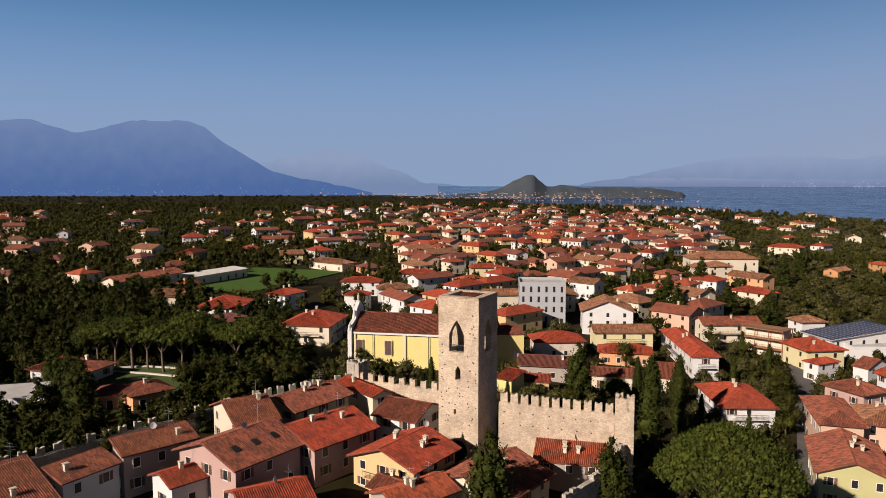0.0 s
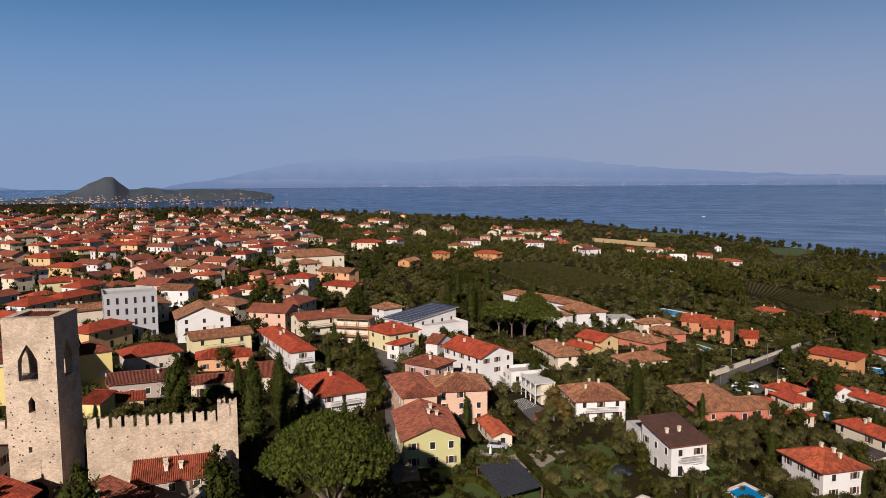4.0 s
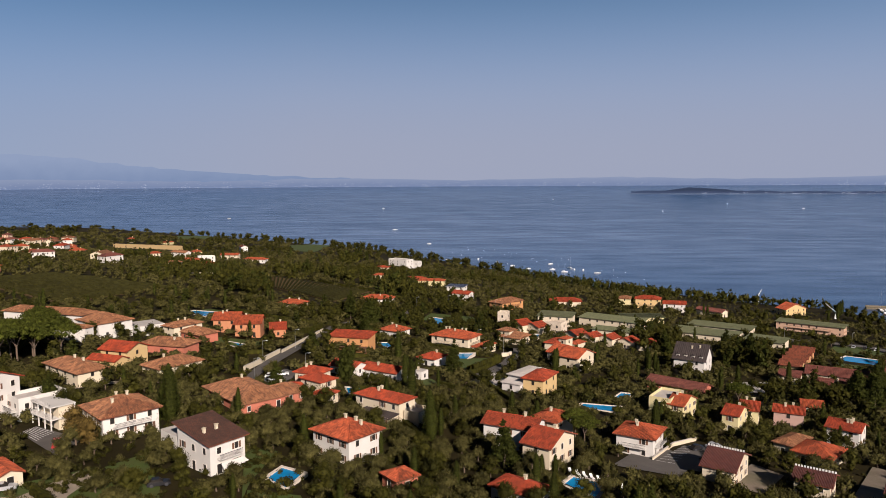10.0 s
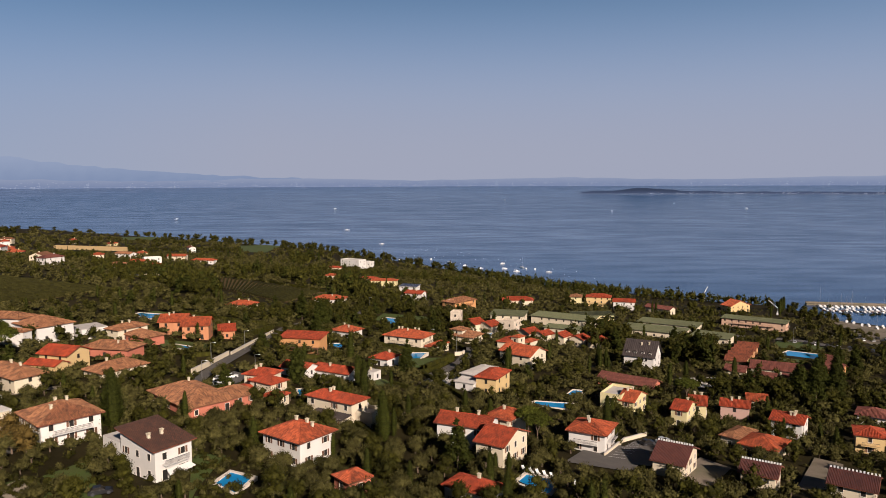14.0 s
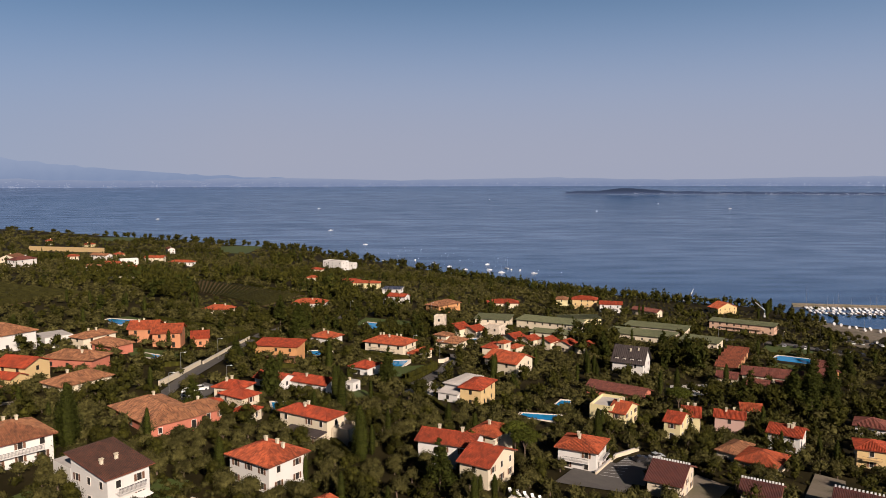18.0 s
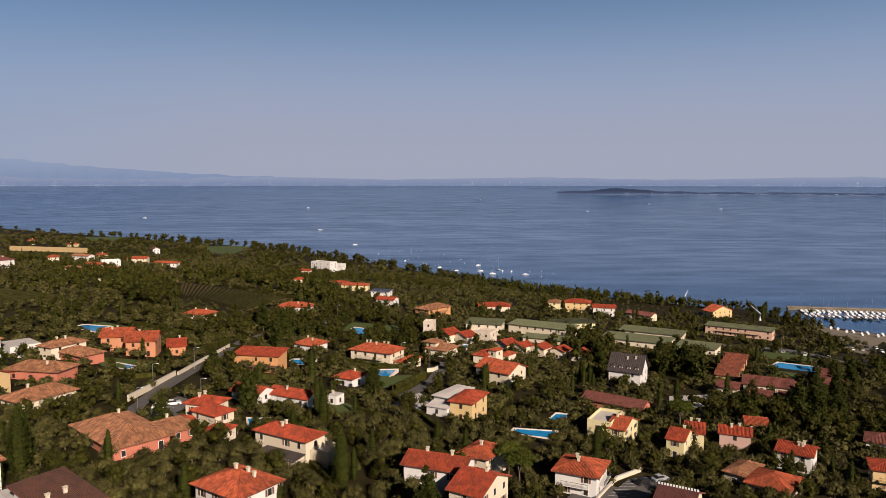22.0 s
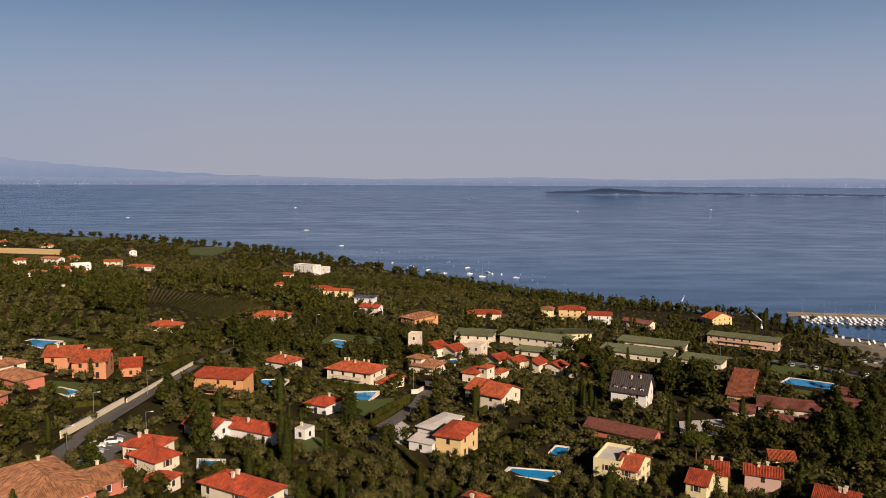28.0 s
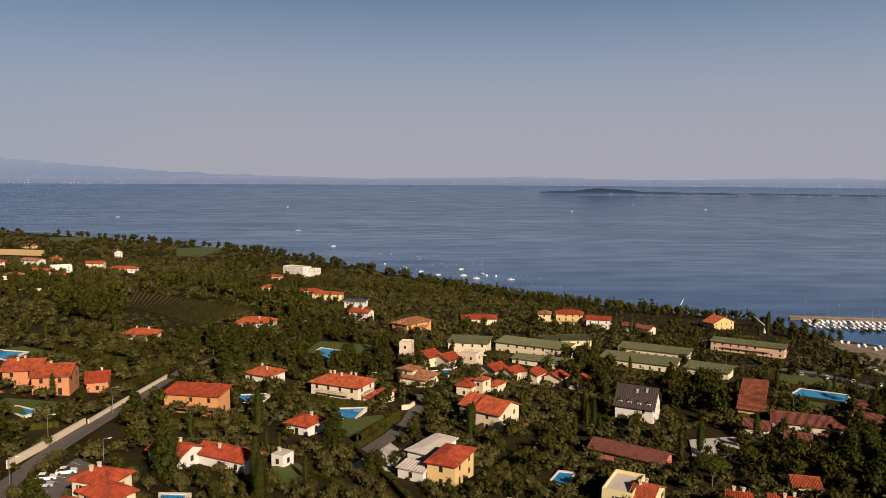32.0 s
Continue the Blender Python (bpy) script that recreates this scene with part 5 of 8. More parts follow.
house(-208.8, 156.7, 75.8, 20.2, 10.0, 6, CREAM, REDTAN, "gable", floors=2, chim=1, balcony=1, label="cream house with a red-brown roof")
house(-338.3, 241.3, 70.8, 21.2, 12.0, 5, CREAM, TAN, "hip", floors=2, label="large cream palace with a shallow tan roof")
house(-346.3, 253.5, 71.0, 37.3, 18.0, 9, CREAM, TAN, "hip", floors=2, label="broad cream palace with a shallow tan roof")
house(-206.5, 186.7, -6.6, 9.2, 10.0, 7, WHITE, TAN, "hip", floors=3, label="tall narrow white house with a tan roof")
house(-177.0, 162.5, -7.6, 14.3, 13.2, 6.5, PALEYEL, RED, "hip", floors=2, chim=1, label="pale house with a red-orange hipped roof")
house(-164.8, 154.6, 8.8, 5.5, 8.8, 5.5, WHITE, RED, "hip", floors=2, label="white house with a small red hipped roof")
house(-161.7, 168.7, 13.0, 5.1, 10.5, 5, WHITE, REDTAN, "gable", floors=2, label="white house with a red-brown gabled roof")
house(-191.1, 189.5, -2.6, 14.5, 25.6, 6, WHITE, SOLAR, "shed", floors=2, pitch=0.1, label="white modern house with solar panels on its roof")
house(-182.3, 190.3, -16.2, 10.7, 17.9, 4.5, WHITE, PALE, "flat", floors=1, parapet=1, label="white modern terrace block with a flat roof")
house(-297.3, 47.4, 70.5, 16.8, 9.0, 5.5, WHITE, RED, "hip", floors=2, chim=1, label="white house with a red hipped roof")
house(-266.2, 40.9, 62.4, 9.4, 8.0, 5.5, WHITE, RED, "hip", floors=2, chim=1, label="white house with a red hipped roof")
house(-278.0, 56.8, 82.6, 13.8, 9.0, 6, WHITE, TAN, "hip", floors=2, chim=1, label="white house with a tan hipped roof")
house(-321.0, 76.1, 77.2, 17.4, 9.0, 5.5, CREAM, RED, "hip", floors=2, chim=2, label="cream house with a red hipped roof")
house(-330.8, 112.4, 78.9, 16.2, 9.0, 6.5, PALEYEL, RED, "hip", floors=2, chim=1, label="pale yellow house with a red roof")
house(-261.9, 94.9, 81.5, 14.2, 9.0, 6, CREAM, TAN, "gable", floors=2, chim=3, label="cream house with a brown tile roof")
house(-281.0, 140.4, 32.0, 14.2, 9.0, 7, WHITE, TAN, "gable", floors=2, label="white house with a brown gabled roof")
# ---- houses between the slope and the shore ----
house(8.5, 442.1, -12.2, 21.5, 14.0, 6, CREAM, GREENROOF, "shed", floors=2, pitch=0.06, label="cream resort block with a green roof")
house(42.2, 450.3, -28.0, 39.9, 14.0, 6, CREAM, GREENROOF, "shed", floors=2, pitch=0.06, label="long cream resort block with a green roof")
house(62.9, 477.3, 8.3, 27.4, 12.0, 6, PALEYEL, GREENROOF, "shed", floors=2, pitch=0.05, label="large cream resort hall with a green roof edge")
house(93.1, 436.3, -27.3, 38.4, 16.0, 3.8, CREAM, GREENROOF, "shed", floors=1, pitch=0.05, label="low resort row with a long green roof")
house(122.8, 422.0, -31.5, 21.7, 14.0, 3.8, CREAM, GREENROOF, "shed", floors=1, pitch=0.05, label="low resort row with a green roof")
house(110.6, 471.9, -27.8, 38.5, 14.0, 3.8, CREAM, GREENROOF, "shed", floors=1, pitch=0.05, label="low resort row with a long green roof")
house(173.2, 500.1, -31.1, 41.6, 12.0, 6, SALMONPALE, GREENROOF, "shed", floors=2, pitch=0.05, balcony=1, label="two-storey resort block with a green roof")
house(43.3, 420.3, -24.4, 30.5, 10.0, 3.4, CREAM, GREENROOF, "shed", floors=1, pitch=0.05, label="low resort wing with a green roof")
house(-20.9, 398.2, -10.7, 5.3, 6.0, 9, STONE, STONE, "flat", floors=3, parapet=1, label="small square stone tower")
house(-11.5, 398.4, -46.6, 11.8, 9.0, 4.4, CREAM, RED, "gable", floors=1, ridge="y", label="row house with a red tile roof")
house(-3.0, 395.6, -41.2, 11.0, 9.0, 4.4, CREAM, RED, "gable", floors=1, ridge="y", label="row house with a red tile roof")
house(7.4, 403.3, -25.5, 9.8, 8.0, 6, STONE, STONE, "flat", floors=2, parapet=1, label="flat-topped block of rough stone")
house(17.4, 382.1, -47.4, 10.4, 9.0, 4.4, CREAM, RED, "gable", floors=1, ridge="y", label="row house with a red tile roof")
house(25.0, 380.0, -40.9, 8.5, 9.0, 4.4, CREAM, RED, "gable", floors=1, ridge="y", label="row house with a red tile roof")
house(34.0, 379.8, -36.1, 9.2, 9.0, 4.4, CREAM, RED, "gable", floors=1, ridge="y", label="row house with a red tile roof")
house(43.2, 377.6, -33.0, 9.0, 9.0, 4.2, CREAM, RED, "gable", floors=1, ridge="y", label="row house with a red tile roof")
house(52.4, 374.8, -30.0, 9.4, 9.0, 4.0, CREAM, RED, "gable", floors=1, ridge="y", label="row house with a red tile roof")
house(-23.9, 494.8, -39.7, 13.3, 22.2, 5.5, OCHRE, TAN, "hip", floors=2, balcony=1, label="orange house with a tan hipped roof")
house(-56.1, 519.2, -22.0, 14.4, 9.0, 5.5, WHITE, RED, "gable", floors=2, chim=1, label="white house with a red roof")
house(-67.1, 577.6, -15.3, 15.8, 10.0, 5, WHITE, SOLAR, "shed", floors=2, pitch=0.08, label="white house with roof panels")
house(-92.9, 614.7, -4.2, 23.3, 8.0, 5, PALEYEL, ORANGE, "hip", floors=2, label="pale house with an orange hipped roof")
house(-111.2, 643.7, -7.4, 17.2, 8.0, 3.5, CREAM, RED, "hip", floors=1, label="low house with a red roof")
house(-157.7, 812.6, -30.1, 26.7, 12.0, 9, WHITE, PALE, "flat", floors=3, parapet=1, label="white lakeside hotel with a flat roof")
house(-145.4, 828.7, -16.7, 14.4, 10.0, 7, WHITE, PALE, "flat", floors=2, parapet=1, label="white lakeside hotel wing")
house(-164.4, 746.5, -13.4, 14.4, 8.0, 3.5, CREAM, RED, "hip", floors=1, label="low house with a red roof")
house(17.4, 552.3, 2.3, 23.6, 12.0, 4, CREAM, RED, "hip", floors=1, label="broad house with a red hipped roof")
house(63.7, 577.9, -10.6, 9.8, 12.0, 8, PALEYEL, TAN, "hip", floors=3, balcony=1, label="pale yellow apartment block with a tan roof")
house(82.6, 588.1, -10.4, 20.2, 12.0, 8, YELLOW, RED, "hip", floors=3, balcony=1, label="yellow apartment block with a red roof")
house(100.4, 575.0, -11.4, 17.6, 10.0, 6.5, WHITE, RED, "gable", floors=2, balcony=1, label="white house with a red roof near the shore")
house(125.6, 564.9, -42.7, 22.2, 10.0, 4, CREAM, BROWNRED, "gable", floors=1, label="low house with a brown-red roof")
house(199.6, 620.2, 26.2, 21.8, 12.0, 5.5, YELLOW, ORANGE, "gable", floors=2, ridge="y", label="yellow lakeside house with an orange roof")
house(-145.5, 649.7, 2.7, 11.7, 8.0, 3.2, CREAM, ORANGE, "hip", floors=1, label="low house with an orange roof")
house(-104.3, 458.1, -2.1, 20.6, 12.0, 3.2, WHITE, ORANGE, "hip", floors=1, chim=1, label="low white villa with an orange hipped roof")
house(-137.9, 392.9, -2.3, 15.6, 10.0, 3, CREAM, ORANGE, "hip", floors=1, chim=2, label="low villa among trees with an orange roof")
house(-373.5, 669.5, 25.0, 11.4, 9.0, 5, CREAM, ORANGE, "hip", floors=2, label="cream farmhouse with an orange roof")
house(-366.2, 707.3, -21.2, 22.1, 9.0, 5, WHITE, TAN, "gable", floors=2, label="white farmhouse with arches and a tan roof")
house(-315.1, 627.5, -6.6, 21.3, 9.0, 3.5, CREAM, ORANGE, "hip", floors=1, label="low farmhouse with an orange roof")
house(-315.2, 657.3, 33.9, 15.3, 9.0, 5, WHITE, PALE, "flat", floors=2, parapet=1, label="white modern flat-roofed villa")
house(-287.3, 602.3, 2.9, 12.7, 8.0, 3.5, OCHRE, RED, "hip", floors=1, label="low ochre house with a red roof")
house(-313.3, 707.9, 3.2, 19.1, 9.0, 5, CREAM, ORANGE, "gable", floors=2, label="cream farmhouse with an orange gabled roof")
house(-282.8, 698.2, -6.4, 24.6, 9.0, 3.5, WHITE, ORANGE, "hip", floors=1, label="low white house with an orange roof")
house(-306.8, 579.8, 16.1, 13.6, 9.0, 3.5, WHITE, TAN, "hip", floors=1, label="low white house with a tan roof")
house(-690.2, 1580.2, -14.2, 48.3, 8.0, 4, WHITE, PALE, "flat", floors=1, label="long white flat-roofed house by the shore")
house(109.7, 339.9, -28.0, 9.9, 9.5, 4, YELLOW, REDTAN, "gable", floors=1, pitch=0.36, group="stepped row houses", label="yellow stepped row house with a brown roof")
house(114.6, 351.9, -20.2, 10.0, 9.5, 4, APRICOT, REDTAN, "gable", floors=1, pitch=0.36, group="stepped row houses", label="stepped row house with a brown tile roof")
house(119.7, 363.1, -21.4, 10.2, 9.5, 4, APRICOT, REDTAN, "gable", floors=1, pitch=0.36, group="stepped row houses", label="stepped row house with a brown tile roof")
house(125.2, 375.1, -22.6, 10.4, 9.5, 4, APRICOT, REDTAN, "gable", floors=1, pitch=0.36, group="stepped row houses", label="stepped row house with a brown tile roof")
house(130.5, 386.7, -23.8, 10.5, 9.5, 4, APRICOT, REDTAN, "gable", floors=1, pitch=0.36, group="stepped row houses", label="stepped row house with a brown tile roof")
house(123.0, 324.8, -22.4, 24.1, 12.0, 3.5, CREAM, BROWNRED, "gable", floors=1, label="long low row with a brown-red roof")
house(109.0, 301.9, -29.4, 8.3, 8.0, 3.5, CREAM, BROWNRED, "gable", floors=1, label="low row house with a brown-red roof")
house(119.0, 300.5, -24.3, 8.4, 8.0, 3.5, CREAM, BROWNRED, "gable", floors=1, label="low row house with a brown-red roof")
house(101.3, 315.0, -25.9, 8.9, 9.0, 3.5, CREAM, BROWNRED, "gable", floors=1, label="low row house with a brown-red roof")
house(147.9, 330.7, -38.6, 9.9, 10.0, 4, OCHRE, BROWNRED, "gable", floors=1, label="ochre row house with a brown-red roof")
house(157.8, 351.8, -37.1, 8.2, 10.0, 4, OCHRE, BROWNRED, "gable", floors=1, label="ochre row house with a brown-red roof")
house(89.8, 258.3, -12.7, 7.5, 8.0, 3, CREAM, ORANGE, "gable", floors=1, label="small house with a worn orange roof")
# ---- large houses along the northern edge of the town ----
house(-439.7, 376.9, 32.6, 23.9, 12.0, 7, CREAM, RED, "hip", floors=2, label="large cream house with a red roof")
house(-406.0, 448.7, 47.1, 20.7, 10.0, 6, PALEYEL, TAN, "hip", floors=2, label="pale yellow house with a tan roof")
house(-342.2, 409.1, 9.1, 20.4, 10.0, 6, OCHRE, ORANGE, "hip", floors=2, balcony=1, label="orange brick villa with an orange roof")
house(-321.1, 308.5, 110.2, 15.6, 9.0, 5.5, OCHRE, TAN, "gable", floors=2, label="ochre house with a tan gabled roof")
house(-355.1, 372.6, -7.1, 12.3, 8.0, 5.5, OCHRE, ORANGE, "hip", floors=2, label="ochre house with an orange roof")
house(-321.0, 232.7, 81.2, 13.2, 12.0, 8, CREAM, TAN, "hip", floors=3, label="tall cream house with a tan roof")
house(-296.9, 235.0, 15.2, 20.9, 10.0, 6, APRICOT, TAN, "gable", floors=2, label="apricot house with a tan gabled roof")
house(-266.6, 212.9, 16.7, 17.6, 10.0, 5, CREAM, RED, "hip", floors=2, label="cream house with red hipped roofs")
house(-172.0, 75.5, 63.0, 15.0, 9.0, 4.0, DUSTY, BROWNRED, "gable", floors=1, chim=1, label="low house with a dark brown tile roof behind the castle wall")
house(-163.5, 89.5, 61.0, 11.0, 7.0, 3.6, CREAM, REDTAN, "gable", floors=1, label="low cream house with a weathered tile roof")
house(-160.0, 101.5, 57.0, 7.0, 7.5, 4.2, CREAM, REDTAN, "shed", floors=1, pitch=0.3, label="small outbuilding with a weathered sloping roof")
house(-158.0, 66.0, 66.0, 8.0, 6.0, 3.4, YELLOW, RED, "gable", floors=1, label="low yellow annexe with a red tile roof")

# ---- the village inside the castle wall ----
house(-108.0, -21.9, 134.3, 9.2, 4.7, 6, WHITE, REDTAN, "shed", floors=2, pitch=0.3, near=2, chim=1, label="white village house under a weathered sloping tile roof")
house(-113.9, -13.0, 118.2, 11.8, 4.9, 6, DUSTY, REDTAN, "shed", floors=2, pitch=0.3, near=2, chim=1, label="village house with a long weathered tile roof")
house(-101.7, -29.5, 124.8, 9.3, 11.4, 6, CREAM, REDTAN, "shed", floors=2, pitch=0.3, near=2, chim=1, label="village house with a weathered tile roof")
house(-108.8, -0.8, 129.2, 13.5, 14.1, 6, PINK, REDTAN, "gable", floors=2, pitch=0.36, near=2, skylights=3, label="pink village house with a weathered gabled roof")
house(-124.5, -0.1, 108.1, 7.9, 14.2, 5.5, CREAM, REDTAN, "gable", floors=2, pitch=0.36, near=2, chim=1, label="village house with a mossy tile roof")
house(-131.6, 10.6, 127.7, 14.3, 10.6, 5, PALEYEL, REDTAN, "gable", floors=2, pitch=0.36, near=2, chim=3, label="cream village house with a weathered tile roof")
house(-138.2, 22.3, 23.2, 13.6, 5.1, 5, CREAM, RED, "gable", floors=2, pitch=0.36, near=2, chim=1, label="village house with a red tile roof")
house(-113.9, 11.6, 124.3, 13.7, 12.6, 5.5, PINK, RED, "gable", floors=2, pitch=0.36, near=2, chim=2, label="village house with a bright red tile roof")
house(-122.2, 27.7, 46.0, 9.2, 10.7, 5.5, WHITE, REDTAN, "gable", floors=2, pitch=0.36, near=2, label="white village house with a weathered roof")
house(-105.8, 23.3, 40.8, 12.8, 12.4, 5, YELLOW, RED, "gable", ridge="y", floors=2, pitch=0.36, near=2, chim=4, balcony=2, label="yellow village house with a red gabled roof")
house(-106.2, -8.9, 121.1, 6.8, 6.9, 4, WHITE, RED, "gable", floors=1, pitch=0.36, near=2, chim=1, label="low white village house with a red roof")
house(-95.3, 3.0, 105.2, 9.9, 9.2, 5, PINK, RED, "gable", floors=2, pitch=0.36, near=2, label="village house with a red roof")
house(-97.3, 20.5, 39.1, 7.8, 5.5, 4, YELLOW, REDTAN, "gable", floors=1, pitch=0.36, near=2, chim=1, label="low yellow village house with a weathered roof")
house(-104.8, 50.3, 60.3, 11.6, 5.6, 5.1, DUSTY, ORANGE, "shed", floors=2, pitch=0.36, near=2, chim=3, label="village house whose orange tile roof leans on the castle wall")
house(-98.5, 34.5, 126.2, 14.1, 14.2, 4.5, CREAM, REDTAN, "gable", floors=2, pitch=0.36, near=2, chim=1, label="village house with a weathered tile roof")
house(-94.8, 22.1, 115.2, 10.8, 8.1, 4.5, DUSTY, ORANGE, "gable", floors=2, pitch=0.36, near=2, chim=2, label="village house with an orange-red tile roof")
house(-155.2, -19.4, 117.5, 9.1, 9.0, 3.4, APRICOT, REDTAN, "hip", floors=1, chim=1, label="orange villa with a brown hipped roof")
house(-156.1, -25.4, 84.2, 6.8, 7.0, 3.4, APRICOT, REDTAN, "hip", floors=1, label="orange villa wing with a brown hipped roof")
house(-183.8, -38.6, 59.9, 16.3, 10.9, 3, WHITE, REDTAN, "hip", floors=1, chim=1, label="low white house with a brown roof under dark trees")
house(-160.8, -44.8, 91.3, 14.2, 11.3, 4, WHITE, PALE, "flat", floors=1, label="long white flat-roofed hall")
# ---- church ----
house(-185.6, 47.0, 63.5, 36.9, 14.0, 9.5, CHURCH, REDTAN, "gable", floors=1, pitch=0.55, near=1, over=0.35, windows=0, name="church", label="yellow church nave with a brown tile roof")
house(-182.5, 67.9, 79.7, 8.5, 11.0, 10, CHURCH, REDTAN, "hip", floors=1, pitch=0.4, over=0.3, windows=0, name="church", label="yellow church choir with a brown hipped roof")
house(-154.5, 58.6, 35.3, 5.2, 6.0, 4.5, CHURCH, RED, "shed", floors=1, windows=0, name="church", label="low yellow sacristy with a red roof")
# ---- sports ground and its neighbours ----
house(-338.7, -12.2, 139.4, 36.6, 9.0, 4, CREAM, PALE, "shed", floors=1, pitch=0.08, label="long grandstand building with a pale flat roof")
house(-311.5, -38.0, 141.7, 35.4, 10.0, 6, CREAM, REDTAN, "gable", floors=2, chim=3, label="row of terraced houses with brown roofs")
house(-281.5, -25.1, 80.6, 13.5, 10.0, 3.5, CREAM, TAN, "gable", floors=1, label="low clubhouse with a tan roof")
house(-401.1, 25.7, 93.1, 13.0, 10.0, 5.5, PALEYEL, TAN, "gable", floors=2, label="pale yellow house with a tan roof")
house(-374.1, 44.1, 35.9, 26.2, 10.0, 4, CREAM, TAN, "hip", floors=1, label="cream house with a tan hipped roof")


# ---- the rest of the town and the hamlets beyond ----
def town_fill():
    rnd = random.Random(33)
    walls, roofs = (WHITE, CREAM, CREAM, PALEYEL, APRICOT, SALMONPALE, WHITE, YELLOW), (RED, REDTAN, TAN, ORANGE, BROWNRED, REDTAN, BROWNRED)
    wname = ("white", "cream", "cream", "pale yellow", "apricot", "pale salmon", "white", "yellow")
    rname = ("red tile", "red-brown tile", "tan tile", "orange tile", "brown-red tile", "red-brown tile", "brown-red tile")
    shapes, protos = [], []
    had = len(TAKEN)
    for i in range(14):
        w, d, fl = rnd.uniform(10, 20), rnd.uniform(9, 12.5), rnd.choice((1, 2, 2, 2))
        shapes.append((w, d, fl, ("hip", "hip", "gable")[i % 3], walls[i % 8], roofs[i % 7]))
        t = house(0, 0, 0, w, d, 3.0 * fl + 0.2, walls[i % 8], roofs[i % 7], ("hip", "hip", "gable")[i % 3], floors=fl, chim=rnd.choice((0, 1, 2)), z=0, far=1, near=0, label="plastered %s town house with a %s roof" % (wname[i % 8], rname[i % 7]), group="town houses")
        del TAKEN[had:]
        protos.append(t)
    used = 0
    spots = list(TAKEN)

    def clear(x, y, r):
        return all((x - a) ** 2 + (y - b) ** 2 > (r + q + 1.5) ** 2 for a, b, q in spots) and not any(inside(x, y, p) for p in CLEAR)

    mats = list(dict.fromkeys(walls + roofs)) + [GLASS]
    slot = {m.name: i for i, m in enumerate(mats)}
    V, F, M = [], [], []

    def far_house(k, m):
        """A far house in the joined mesh: body, roof with eaves, windows, chimney."""
        w, d, fl, kind, wall, roof = shapes[k]
        e = 3.0 * fl + 0.2

        def add(s, material):
            o = len(V)
            V.extend(tuple(m @ Vector(v)) for v in s.v)
            F.extend(tuple(o + i for i in f) for f in s.f)
            M.extend([slot[material.name]] * len(s.f))
        a, b = w / 2 - 0.6, d / 2 - 0.6
        body = Soup().box(-a, -b, -3, a, b, e)
        planes, hi = roof_planes(w, d, e, kind, 0.4, "x")
        if kind == "gable":
            body.poly([(-a, -b, e), (-a, 0, hi), (-a, b, e)]).poly([(a, -b, e), (a, b, e), (a, 0, hi)])
        body.box(a * 0.3, -0.4, e, a * 0.3 + 0.7, 0.4, hi + 0.8)
        add(body, wall)
        r = Soup()
        for e0, e1, r0, r1 in planes:
            r.poly([e0, e1, r1, r0] if r0 != r1 else [e0, e1, r0])
            r.poly([e1, e0, (e0[0], e0[1], e0[2] - 0.25), (e1[0], e1[1], e1[2] - 0.25)])
        add(r, roof)
        g = Soup()
        for side in range(4):
            half, off = (a, b) if side % 2 == 0 else (b, a)
            n = max(2, int(half * 2 / 3.4))
            for f in range(fl):
                for i in range(n):
                    if rnd.random() < 0.8:
                        u = -half + (i + 0.5) * 2 * half / n
                        g.poly([tuple(pose(0, 0, 0, 0, 0, 90 * side) @ Vector((u + sx * 0.55, -off - 0.03, f * 3 + sz))) for sx, sz in ((-1, 0.8), (1, 0.8), (1, 2.3), (-1, 2.3))])
        add(g, GLASS)

    def put(x, y, rot):
        nonlocal used
        k = rnd.randrange(14)
        x2, y2, z2 = far_map(x, y, land_z(x, y))
        m = pose(x2, y2, z2, 0, 0, rot)
        if used < 14:
            protos[used].matrix_basis = m
        elif used < 135:
            copy_thing(protos[k], m)
        else:
            far_house(k, m)
        used += 1
        spots.append((x, y, 7.0))
        TAKEN.append((x, y, 8.0))
    # the dense town, in blocks along two street directions
    for r0, r1, step, keep in ((215, 420, 19, 0.9), (420, 700, 22, 0.85), (700, 1050, 29, 0.75)):
        n = int(2 * r1 / step)
        for i in range(n):
            for j in range(n):
                u, v = -r1 + (i + 0.5 + rnd.uniform(-.18, .18)) * step, -r1 + (j + 0.5 + rnd.uniform(-.18, .18)) * step
                c, s = math.cos(0.35), math.sin(0.35)
                x, y = u * c - v * s, u * s + v * c
                r, az, p = math.hypot(x, y), math.degrees(math.atan2(x, y)), rnd.random()
                west = -82 + 4 * noise.noise((r * 0.01, 3, 0))
                gone = 0.35 if az < -78 else 1.0
                if r0 <= r < r1 and west - 3 < az < -54 and p < keep * gone and clear(x, y, 6.5):
                    put(x, y, 20 + rnd.choice((0, 90, 180, 270)) + rnd.uniform(-9, 9))
    # scattered houses: the western plain, the north and the shore road
    for az0, az1, r0, r1, count in ((-108, -83, 280, 1000, 75), (-56, -32, 620, 1050, 40), (-80, -46, 1050, 1500, 45), (-40, -22, 800, 1150, 16), (-108, -66, 1500, 2500, 60)):
        for _ in range(count):
            az, r = radians(rnd.uniform(az0, az1)), rnd.uniform(r0, r1)
            x, y = r * math.sin(az), r * math.cos(az)
            if shore_y(x) - y > 40 and clear(x, y, 7):
                put(x, y, rnd.uniform(0, 360))
    me = bpy.data.meshes.new("town_houses")
    me.from_pydata(V, [], F)
    for m in mats:
        me.materials.append(m)
    me.polygons.foreach_set("material_index", M)
    tagged(new("far_town", me), "far town houses in pale plaster with red roofs", "houses", kind="stuff")



town_fill()


